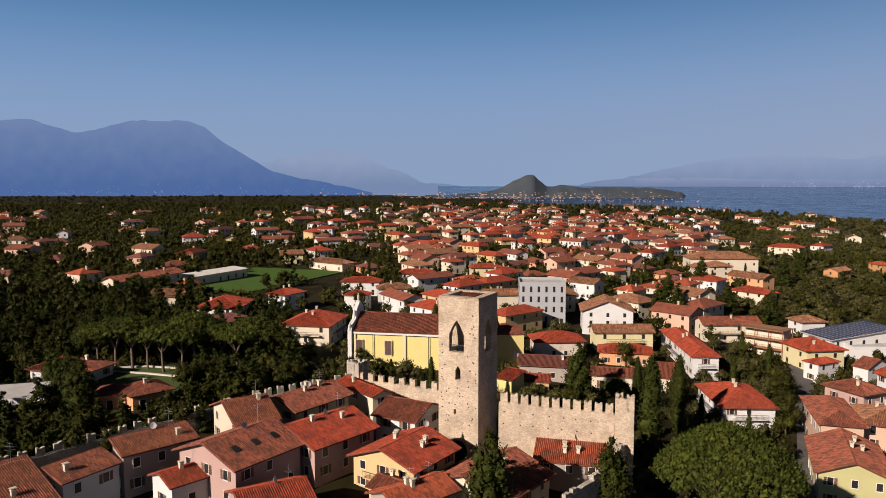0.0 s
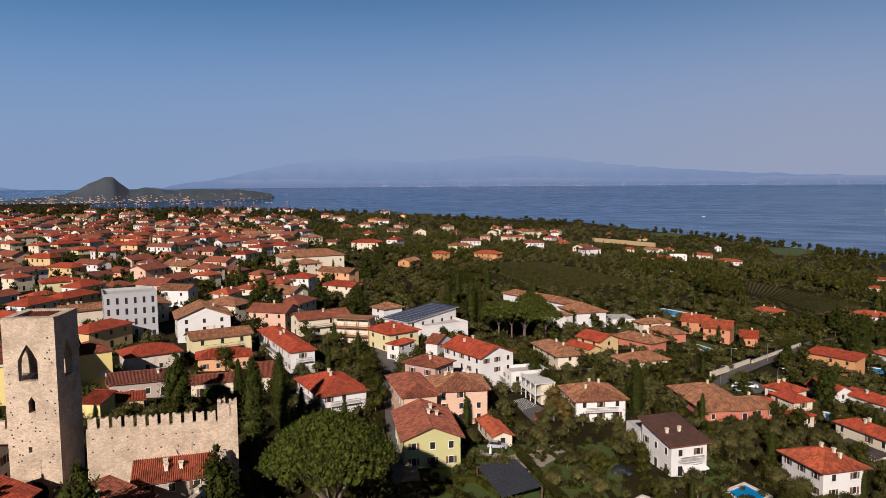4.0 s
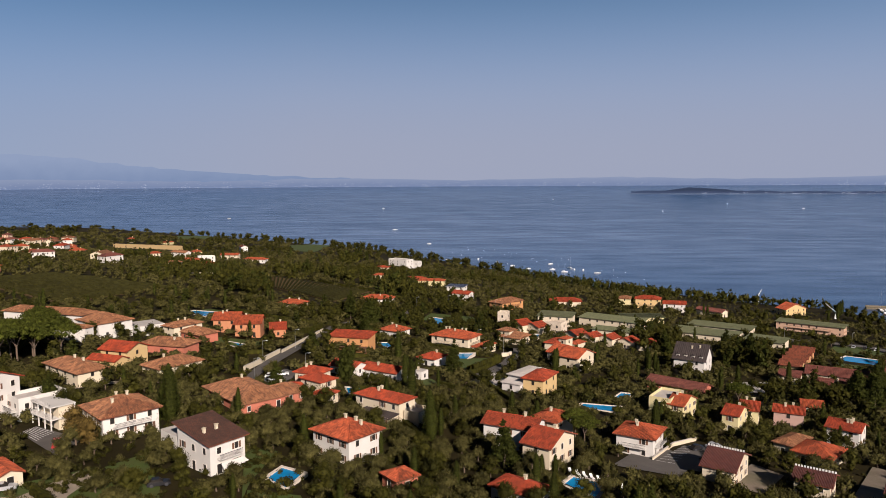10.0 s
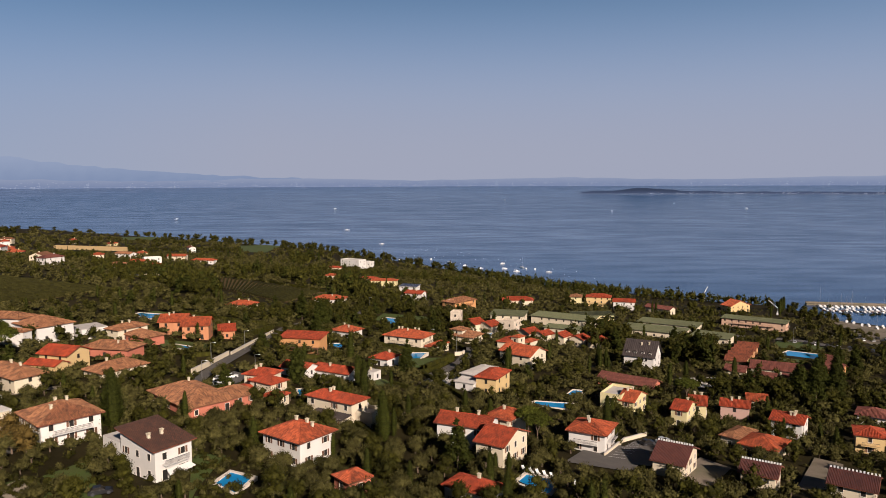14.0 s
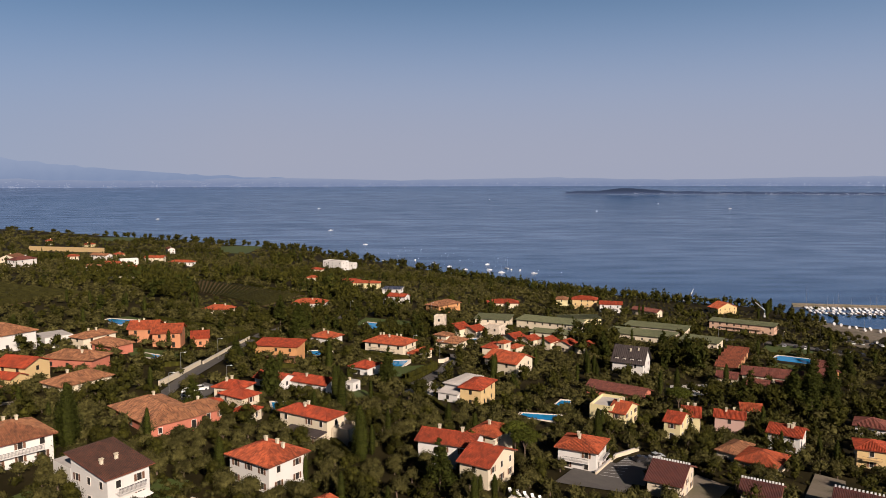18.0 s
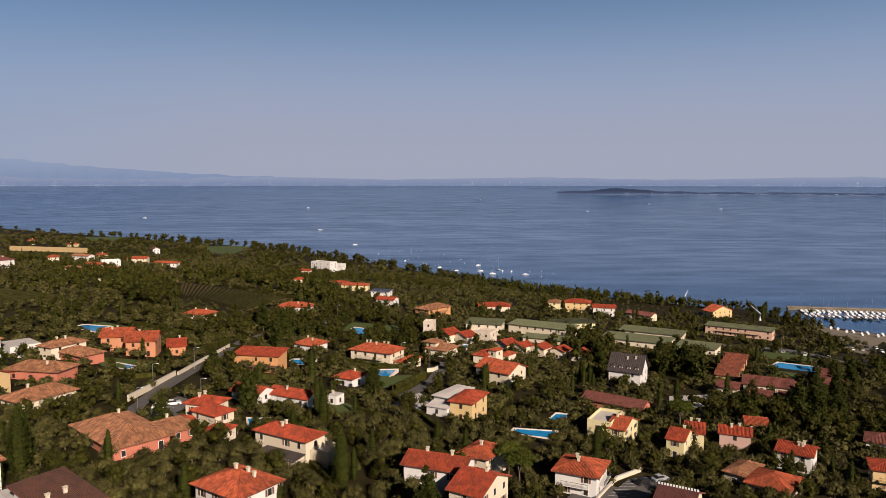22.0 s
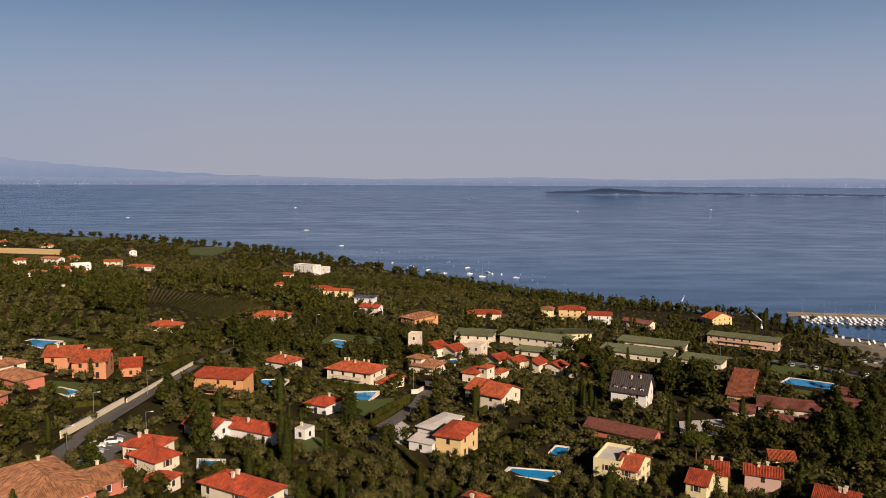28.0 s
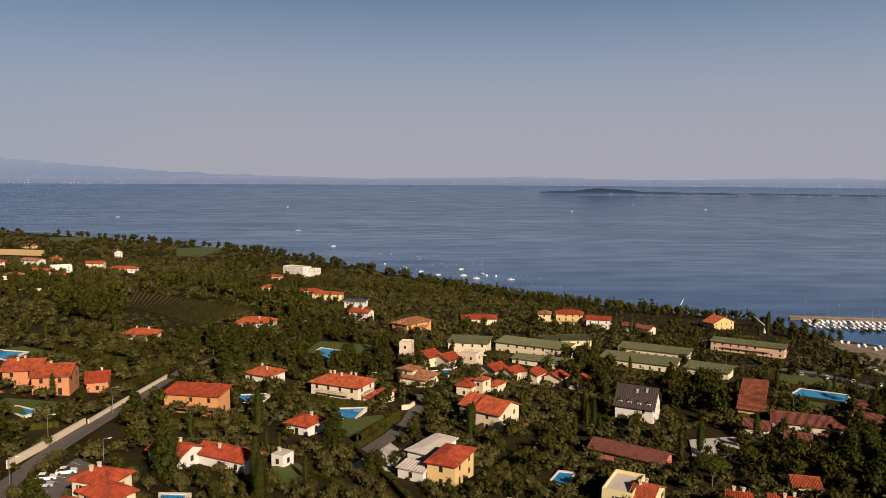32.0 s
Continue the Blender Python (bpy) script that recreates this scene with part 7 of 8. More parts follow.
def crown(kind, seed, fine):
    """Crown arrays for a tree of nominal size; fine 3: single trees, 2: near groves, 1: middle, 0: far."""
    rnd = random.Random(seed * 13 + 5)
    c, k = [], 3 - fine
    if kind == "olive":
        n = (10, 7, 5, 3)[k]
        for i in range(n):
            a, q = 2.4 * i + rnd.uniform(-.4, .4), 1.45 * math.sqrt((i + 0.4) / n)
            c.append((q * math.cos(a), q * math.sin(a), (2.1, 2.3, 2.4, 2.75)[fine] - q * q * 0.42 + rnd.uniform(-.4, .45), rnd.uniform(0.95, 1.35)))
        return clump_cloud(c, (100, 40, 22, 11)[k], (0.27, 0.42, 0.62, 1.0)[k], rnd)
    if kind in ("broadleaf", "copper_tree"):
        for i in range((15, 9, 6, 4)[k]):
            a, q = rnd.uniform(0, 6.28), rnd.uniform(0.2, 2.3 if fine else 1.5)
            c.append((q * math.cos(a), q * math.sin(a), rnd.uniform(1.9, 6.6) - q * 0.45 - (0.9 if fine == 0 else 0), rnd.uniform(1.2, 1.9)))
        return clump_cloud(c, (90, 40, 22, 12)[k], (0.34, 0.52, 0.80, 1.45)[k], rnd)
    if kind == "cypress":
        n = (30, 20, 12, 6)[k]
        for i in range(n):
            f = i / (n - 1)
            r = 1.12 * math.sin(math.pi * min(1, (f * 0.84 + 0.16))) ** 0.7 * rnd.uniform(0.93, 1.07) + 0.12
            c.append((rnd.uniform(-.08, .08), rnd.uniform(-.08, .08), 0.7 + 9.0 * f, r))
        return clump_cloud(c, (80, 44, 24, 7)[k], (0.2, 0.32, 0.48, 0.8)[k], rnd, 0.85, 1.3, 0.0)
    if kind == "broad_cypress":
        n = (11, 9, 7, 5)[k]
        for i in range(n):
            f = i / (n - 1)
            r = 2.5 * math.sin(math.pi * min(1, (f * 0.78 + 0.2))) ** 0.8 + 0.15
            for m in range(4 if f < 0.8 else 2):
                a = 1.57 * m + rnd.uniform(0, 1.2)
                c.append((r * 0.5 * math.cos(a), r * 0.5 * math.sin(a), 0.9 + 8.9 * f + rnd.uniform(-.4, .4), r * rnd.uniform(0.5, 0.7)))
        return clump_cloud(c, (60, 40, 22, 7)[k], (0.3, 0.4, 0.55, 0.8)[k], rnd, 0.65, 1.35)
    if kind == "stone_pine":
        for i in range(320):
            a, q = 2.4 * i, 4.4 * math.sqrt((i + 0.5) / 320)
            c.append((q * math.cos(a), q * math.sin(a), 9.0 - q * q * 0.13 + rnd.uniform(-.16, .16), rnd.uniform(0.26, 0.5)))
        return clump_cloud(c, 40, 0.15, rnd, 0.7, 0.8)
    if kind == "umbrella_pine":
        n = (40, 24, 14, 7)[k]
        for i in range(n):
            a, q = 2.4 * i, 4.0 * math.sqrt((i + 0.5) / n)
            c.append((q * math.cos(a), q * math.sin(a), 8.6 - q * q * 0.11 + rnd.uniform(-.3, .3), rnd.uniform(0.8, 1.25)))
        return clump_cloud(c, (80, 50, 36, 9)[k], (0.3, 0.42, 0.6, 1.2)[k], rnd, 0.65, 0.75)
    if kind.startswith("shrub"):
        for i in range((4, 3, 3, 2)[k]):
            c.append((rnd.uniform(-.8, .8), rnd.uniform(-.8, .8), rnd.uniform(0.4, 1.0), rnd.uniform(0.6, 0.95)))
        return clump_cloud(c, (40, 26, 14, 7)[k], (0.24, 0.32, 0.45, 0.7)[k], rnd, 0.65)
    # cedar or fir: tiers of drooping boughs, from a broad foot to a thin top
    n = (15, 9, 7, 4)[k]
    for i in range(n):
        f = i / n
        spread = 2.6 * (1 - f) + 0.25
        for m in range((4 if fine > 1 else 3) if f < 0.75 else 1):
            a = rnd.uniform(0, 6.28)
            c.append((spread * 0.6 * math.cos(a), spread * 0.6 * math.sin(a), 1.2 + 8.8 * f, spread * 0.48 + 0.22))
    return clump_cloud(c, (44, 18, 9, 4)[k], (0.36, 0.6, 0.85, 1.3)[k], rnd, 0.55, 0.5, 0.3)


LEAFMAT = {"shrub": LEAF, "shrub_grey": OLIVE, "olive": OLIVE, "broadleaf": LEAF, "cypress": DARKLEAF, "umbrella_pine": PINELEAF, "cedar": DARKLEAF, "broad_cypress": DARKLEAF, "stone_pine": PINEDARK, "copper_tree": AUTUMN}
NOMINAL = {"shrub": 1.8, "shrub_grey": 1.8, "olive": 4.4, "broadleaf": 8.2, "cypress": 10.2, "umbrella_pine": 9.6, "cedar": 10.4, "broad_cypress": 10.6, "stone_pine": 9.6, "copper_tree": 8.2}
TREELABEL = {"olive": "grey-green olive tree with a rounded open crown", "broadleaf": "green broadleaved tree with an uneven crown", "cypress": "tall dark narrow cypress", "umbrella_pine": "umbrella pine with a flat green crown", "cedar": "dark conifer with tiered branches", "broad_cypress": "tall bushy dark green cypress", "copper_tree": "broadleaved tree turning brown", "stone_pine": "large stone pine with a dense domed crown"}
PROTO = {}


def proto(kind, seed, fine):
    key = (kind, seed, fine)
    if key not in PROTO:
        rnd = random.Random(seed)
        v, f = crown(kind, seed, fine)
        h = NOMINAL[kind]
        tv, tf = (np.zeros((0, 3), np.float32), np.zeros((0, 3), np.int32)) if kind.startswith("shrub") else limbs(rnd, {"olive": 2.2, "broadleaf": 4.4, "cypress": 3.0, "umbrella_pine": 8.4, "cedar": 7.0, "broad_cypress": 3.0, "stone_pine": 7.6, "copper_tree": 5.0}[kind], {"olive": 0.24, "broadleaf": 0.22, "cypress": 0.16, "umbrella_pine": 0.27, "cedar": 0.22, "broad_cypress": 0.25, "stone_pine": 0.3, "copper_tree": 0.22}[kind], {"cypress": 1, "cedar": 1, "broad_cypress": 1, "stone_pine": 6}.get(kind, 4), {"olive": 1.0, "broadleaf": 1.4, "cypress": 0.05, "umbrella_pine": 2.0, "cedar": 0.05, "broad_cypress": 0.05, "stone_pine": 2.6, "copper_tree": 1.4}[kind])
        PROTO[key] = (v, f, tv, tf)
    return PROTO[key]


def tree(kind, x, y, height, rnd, fine=3):
    seed = rnd.randrange(4)
    key = ("tree", kind, seed, fine)
    if key not in CACHE:
        v, f, tv, tf = proto(kind, seed, fine)
        CACHE[key] = (fast_mesh("crown", v, f, LEAFMAT[kind]), fast_mesh("trunk", tv, tf, BARK))
    k = height / NOMINAL[kind]
    thing = tagged(new(kind + ("_tree" if kind in ("olive", "broadleaf", "cedar") else "")), TREELABEL[kind], "tree", kind.replace("_", " ") + " trees")
    thing.matrix_basis = pose(x, y, land_z(x, y), 0, 0, rnd.uniform(0, 360)) @ Matrix.Diagonal((k * rnd.uniform(.9, 1.12), k * rnd.uniform(.9, 1.12), k, 1))
    share("crown", CACHE[key][0], thing, Matrix())
    share("trunk", CACHE[key][1], thing, Matrix())
    return thing


plant_rnd = random.Random(11)


def plant(spots, height, kind):
    for x, y in spots:
        tree(kind, x, y, height * plant_rnd.uniform(0.9, 1.1), plant_rnd)
        TAKEN.append((x, y, 1.8 if kind in ("cypress", "olive") else 3.0))


# ---- single trees that stand out ----
plant(((-27.1, 175.2), (-39.5, 217.7),), 12, "cypress")
plant(((-0.4, 157.8), (2.5, 157.9), (-7.8, 184.0),), 6, "cypress")
plant(((-40.2, 222.0), (4.8, 290.7), (98.3, 307.9), (5.8, 296.1), (86.1, 360.6), (44.1, 317.7),), 10, "cypress")
plant(((-48.7, 438.8), (214.6, 583.6), (118.8, 560.4), (121.1, 558.7), (-19.5, 552.7),), 9, "cypress")
plant(((-191.6, 218.6), (-192.2, 223.6), (-220.1, 241.9), (-233.0, 278.1), (-209.1, 223.6),), 17, "cypress")
plant(((-152.6, 74.8),), 15.0, "broad_cypress")
plant(((-155.5, 92.0), (-149.5, 93.5),), 10, "cypress")
plant(((-146.9, 81.5),), 7.5, "umbrella_pine")
plant(((-90.1, 166.7),), 15.4, "cypress")
plant(((-27.6, 175.7),), 13.9, "cypress")
plant(((-118.8, 73.3),), 19.8, "cypress")
plant(((-128.7, 85.8),), 19.7, "cypress")
plant(((-133.8, 94.8),), 8.3, "cypress")
plant(((-214.4, 56.9),), 12, "cypress")
plant(((-93.8, 174.8), (-29.0, 185.2), (-44.5, 233.0),), 11, "cypress")
plant(((-164.6, 203.1), (-161.3, 206.1), (-159.0, 211.0), (-156.9, 220.6), (-177.7, 239.8),), 14, "umbrella_pine")
plant(((-189.6, -30.2), (-188.6, -26.2), (-187.6, -22.7), (-183.0, -18.6), (-181.8, -14.4), (-193.0, -12.1),), 12.5, "umbrella_pine")
plant(((-186.1, -5.1), (-182.1, -1.7), (-184.4, 2.6),), 12, "umbrella_pine")
plant(((-193.5, -34.7),), 11, "umbrella_pine")
plant(((65.7, 256.5), (8.4, 194.3),), 9, "umbrella_pine")
plant(((-82.3, 332.4), (-31.9, 256.0), (-8.7, 161.3), (-87.8, 270.9),), 12, "cedar")
plant(((-298.8, 254.6), (-240.6, 180.3), (-291.5, 203.6), (-333.6, 295.3),), 16, "cedar")
plant(((-85.9, 354.8), (-100.0, 374.2), (98.5, 363.4), (89.4, 371.9), (59.2, 364.7), (131.4, 291.4), (125.6, 290.4),), 15, "cedar")
plant(((-19.3, 243.4), (58.1, 205.5), (127.6, 305.1), (129.9, 295.3), (147.7, 310.0), (12.5, 200.9), (60.1, 229.4),), 8, "broadleaf")
plant(((-207.8, 468.8), (-211.2, 502.6), (-193.4, 482.5), (-229.8, 526.4), (57.1, 575.7), (100.2, 697.9), (116.7, 707.6), (157.3, 593.3), (181.5, 548.5), (255.6, 602.8), (305.4, 687.3),), 10, "broadleaf")
plant(((-113.0, 161.3), (-153.1, 131.2), (-208.8, 224.0), (-148.4, 128.1), (-129.3, 112.9),), 9, "broadleaf")
plant(((-79.4, 60.9),), 20.5, "stone_pine")
plant(((-91.6, 31.8),), 13.6, "broad_cypress")
plant(((-93.0, 51.4),), 14, "broad_cypress")
plant(((-158.8, -9.6), (-162.9, -6.9), (-164.8, -4.6), (-157.3, -11.7),), 8, "broadleaf")
plant(((-170.1, -39.6), (-169.1, -36.6), (-200.3, -39.1), (-158.4, -35.4), (-151.7, -31.0),), 11, "broad_cypress")
plant(((-181.4, 103.3),), 8, "broadleaf")
plant(((-98.1, 129.4), (-95.3, 130.0), (-96.0, 135.4), (-91.7, 134.9), (-93.4, 140.9), (-92.7, 124.4), (-91.9, 128.5),), 3.4, "olive")
plant(((-87.0, 108.4), (-80.6, 121.7), (-78.2, 126.3), (-79.7, 144.8), (-74.2, 117.2), (-104.6, 127.1), (-100.5, 145.2), (-99.6, 139.3),), 4.5, "olive")
plant(((-76.5, 110.8), (-69.4, 115.7), (-57.5, 130.8), (-61.9, 125.2), (-100.3, 114.2),), 4, "olive")
plant(((-235.6, 147.1), (-236.4, 155.9), (-221.4, 184.7), (-248.4, 158.9),), 16, "cedar")
plant(((-94.1, 173.7), (-189.9, 254.3), (-187.3, 254.1),), 13, "cypress")
plant(((-167.2, 210.8), (-162.5, 215.0), (-160.5, 221.9),), 14, "umbrella_pine")
plant(((-104.6, 150.8), (-97.4, 145.5),), 8, "copper_tree")
plant(((-76.8, 203.1),), 10, "cedar")
plant(((-121.1, 165.6),), 9, "broad_cypress")
plant(((31.1, 207.9), (74.2, 290.6), (-54.9, 274.5),), 11, "cypress")
plant(((-92.0, 169.6), (-63.4, 230.1),), 12, "broad_cypress")
plant(((-28.2, 180.7),), 10, "cypress")
plant(((10.5, 187.6),), 9, "umbrella_pine")
plant(((135.1, 314.9), (152.5, 335.7), (163.4, 343.7), (136.3, 301.5), (121.9, 286.8), (113.0, 279.7), (124.4, 276.3), (111.4, 261.9),), 14, "cedar")
plant(((98.4, 374.0), (99.7, 363.7), (92.3, 362.0), (105.8, 387.1), (69.5, 431.5), (60.8, 414.4), (72.3, 410.6),), 9, "broadleaf")
plant(((241.1, 588.1), (240.7, 574.6), (248.4, 574.6), (233.6, 637.5), (244.3, 647.3), (243.0, 622.2),), 9, "broadleaf")
plant(((227.6, 600.1),), 13, "cypress")

plant(((-540.0, 1389.1), (-712.5, 1496.4), (-798.2, 1549.4), (-680.0, 1476.5),), 13, "broadleaf")
plant(((-501.8, 1365.3), (-664.0, 1466.3),), 13, "broadleaf")
plant(((-452.0, 1334.4), (-423.2, 1316.7), (-373.8, 1286.1),), 13, "broadleaf")
plant(((-392.0, 1297.3),), 13, "broadleaf")
plant(((-307.5, 1246.3),), 12, "broadleaf")
plant(((-728.8, 1506.2), (-771.1, 1531.9),), 13, "broadleaf")
plant(((-588.5, 1418.9),), 13, "cypress")
plant(((-289.7, 821.1), (-222.4, 885.8), (-306.8, 676.1), (-202.0, 833.6),), 14, "cypress")
plant(((44.4, 314.0), (47.4, 317.0), (45.8, 300.1),), 9, "cypress")
plant(((-32.8, 269.9), (-81.6, 330.8), (-84.3, 353.8),), 13, "cedar")
plant(((-47.7, 255.2), (4.6, 284.1),), 7, "cypress")
plant(((300.6, 651.8), (300.7, 671.6), (294.9, 684.0), (256.7, 624.0), (260.6, 653.7), (219.0, 469.3), (220.6, 482.7), (208.9, 454.7), (168.9, 433.2), (162.4, 436.8),), 8, "broadleaf")
plant(((241.5, 632.5), (247.3, 643.6),), 12, "cypress")
plant(((237.4, 490.1), (239.8, 484.1), (240.7, 477.7), (228.6, 468.5), (241.6, 502.1), (225.6, 455.7), (213.9, 444.4),), 4, "olive")
plant(((254.2, 575.5), (255.0, 566.1), (290.5, 620.2), (315.2, 650.2), (322.7, 647.7), (335.7, 648.0), (339.7, 643.8), (242.9, 593.9), (242.3, 609.0), (330.0, 650.7),), 8, "broadleaf")


# ---- boats, harbour, cars and other small things ----
def far_spot(az, real):
    """Ground plan for a point on the lake at its true distance."""
    lo, hi = 300.0, 4900.0
    for _ in range(40):
        mid = (lo + hi) / 2
        if mid + (4.06e-7 * (mid - 1800) ** 3 if mid > 1800 else 0) < real:
            lo = mid
        else:
            hi = mid
    a = radians(az)
    return far_map(lo * math.sin(a), lo * math.cos(a), 0.0)


def hull_mesh(l, w, h):
    def make():
        s = Soup()
        n = 9
        for i in range(n):
            f = i / (n - 1)
            q = w / 2 * math.sin(math.pi * min(1.0, 0.22 + f * 0.78)) ** 0.6 if f < 1 else 0.02
            x = -l / 2 + l * f
            s.v += [(x, -q, h * (1 + 0.25 * f * f)), (x, -q * 0.6, -0.3), (x, q * 0.6, -0.3), (x, q, h * (1 + 0.25 * f * f))]
            if i:
                k = 4 * i
                s.f += [(k - 4, k, k + 1, k - 3), (k - 3, k + 1, k + 2, k - 2), (k - 2, k + 2, k + 3, k - 1), (k - 4, k - 1, k + 3, k)]
        s.f += [(0, 1, 2, 3)]
        return s.ob("hull", WHITEPAINT)
    return cached(("hull", l), make)


def boat(x, y, z, rot, sail, l=8.0, label=""):
    thing = tagged(new("sailing_boat" if sail else "motor_boat"), label or ("white sailing boat with bare mast at its mooring" if sail else "small white motor boat on the water"), "boat", "boats")
    thing.matrix_basis = pose(x, y, z, 0, 0, rot)
    share("hull", hull_mesh(l, l * 0.3, 0.8), thing, Matrix())
    cab = cached(("cabin", l), lambda: Soup().box(-l * 0.12, -l * 0.09, 0.7, l * 0.2, l * 0.09, 1.5).ob("cabin", WHITEPAINT))
    share("cabin", cab, thing, Matrix())
    if sail:
        mast = cached(("mast", l), lambda: Soup().ring([(0.1, 0.6), (0.06, l * 1.4)], 6, l * 0.05).ob("mast", METAL))
        share("mast", mast, thing, Matrix())
        boom = cached(("boom", l), lambda: Soup().box(-l * 0.4, -0.12, 1.9, l * 0.05, 0.12, 2.15).ob("boom", WHITEPAINT))
        share("boom", boom, thing, Matrix())
    return thing


BOATS = ((-93.6, 1091, 0), (-81.5, 1032, 0), (-64, 1052, 0), (-18, 977, 0), (12, 1037, 0), (14, 973, 1), (29, 947, 1), (37.5, 988, 1), (42.5, 975, 0), (54, 970, 0), (-209, 1358, 0), (-167, 1101, 0), (-140, 1075, 0), (70, 940, 0), (-40, 1010, 0))
boat_rnd = random.Random(3)
for x, y, sail in BOATS:
    boat(x, y, 0.0, boat_rnd.uniform(0, 360), sail, 11.0 if (x, y) == (37.5, 988) else 8.0)
for az, real in ((-23.9, 2490), (-12.3, 3230), (0.85, 4580), (-11.4, 1790), (13.5, 3900), (9.0, 2900), (18.5, 3300)):
    x, y, z = far_spot(az, real)
    boat(x, y, z, boat_rnd.uniform(0, 360), 0, 12.0, "white motor boat far out on the lake")


def buoys():
    s = Soup()
    rnd = random.Random(8)
    for _ in range(40):
        x = rnd.uniform(-150, 120)
        y = shore_y(x) + rnd.uniform(60, 260)
        s.ring([(0.25, -0.1), (0.35, 0.15), (0.12, 0.4)], 6, x, y)
    tagged(s.ob("mooring_buoys", WHITEPAINT), "small white mooring buoys", "buoys", kind="stuff")


buoys()


def harbour():
    """Breakwater, pontoons, moored boats and slip crane of the small marina."""
    rnd = random.Random(9)
    x0, y0, x1, y1 = 290, 702, 520, 668
    pier = tagged(new("breakwater"), "pale concrete breakwater of the marina", "breakwater")
    pier.matrix_basis = pose(x0, y0, 0, 0, 0, math.degrees(math.atan2(y1 - y0, x1 - x0)))
    ln = math.hypot(x1 - x0, y1 - y0)
    Soup().box(0, -2.5, -4, ln, 2.5, 1.6).ob("quay", YARD, pier)
    Soup().box(0, 1.3, 1.603, ln, 2.5, 2.9).ob("sea_wall", YARD, pier)
    rot = math.degrees(math.atan2(y1 - y0, x1 - x0))
    kinds = ("white boat moored at the breakwater", "white boat moored in the marina")
    for i in range(24):
        m = pier.matrix_basis @ pose(10 + i * 4.5 + rnd.uniform(-.5, .5), -8, 0, 0, 0, 90)
        boat(m.translation.x, m.translation.y, 0, math.degrees(m.to_euler().z) + rnd.uniform(-4, 4), int(rnd.random() < 0.25), rnd.choice((9.0, 11.0, 12.5)), kinds[0])
    for i in range(1):
        po = tagged(new("pontoon"), "grey floating pontoon between moored boats", "pontoon", "pontoons")
        po.matrix_basis = pier.matrix_basis @ pose(6, -30 - 24 * i, 0.3)
        Soup().box(0, -0.9, -0.3, 84, 0.9, 0.3).ob("deck", TIMBER, po)
        for k in range(17):
            for sgn in (-1, 1):
                if rnd.random() < 0.85:
                    m = po.matrix_basis @ pose(3 + k * 4.8 + rnd.uniform(-.5, .5), sgn * (6.2 + rnd.uniform(-0.8, 0.8)), -0.3, 0, 0, 90 * sgn)
                    boat(m.translation.x, m.translation.y, 0, math.degrees(m.to_euler().z), int(rnd.random() < 0.3), rnd.choice((8.0, 9.0, 10.0)), kinds[1])
    # boats laid up ashore
    for i in range(12):
        x = 268 + (i % 6) * 9 + rnd.uniform(-1, 1)
        y = 588 - (i // 6) * 14 - (x - 268) * 0.45
        boat(x, y, land_z(x, y) + 1.0, 70 + rnd.uniform(-8, 8), int(rnd.random() < 0.25), 7.0, "white boat laid up on the hard standing")
        TAKEN.append((x, y, 5))
    draped("hard_standing", ((262, 600), (330, 572), (326, 495), (243, 525)), 0.5, YARD, "gravel hard standing beside the marina", "yard")
    CLEAR.append([(270, 640), (390, 600), (390, 540), (262, 600)])


def crane(x, y, z, h, reach, rot, label):
    c = tagged(new("harbour_crane"), label, "crane")
    c.matrix_basis = pose(x, y, z, 0, 0, rot)
    Soup().ring([(0.9, -2), (0.9, 1.2), (0.45, 1.3), (0.35, h)], 8).ob("mast", WHITEPAINT, c)
    s = Soup()
    s.v = [(0, -0.35, h - 0.4), (0, 0.35, h - 0.4), (0, 0.35, h + 0.5), (0, -0.35, h + 0.5), (reach, -0.15, h + reach * 0.55), (reach, 0.15, h + reach * 0.55), (reach, 0.15, h + reach * 0.55 + 0.3), (reach, -0.15, h + reach * 0.55 + 0.3)]
    s.f = [(0, 1, 2, 3), (7, 6, 5, 4), (0, 4, 5, 1), (1, 5, 6, 2), (2, 6, 7, 3), (3, 7, 4, 0)]
    s.ob("jib", WHITEPAINT, c)
    Soup().box(-1.6, -0.7, h - 1.4, -0.3, 0.7, h + 0.3).ob("counterweight", METAL, c)
    Soup().ring([(0.03, h + reach * 0.55 - 5), (0.03, h + reach * 0.55)], 5, reach).ob("cable", IRON, c)
    return c


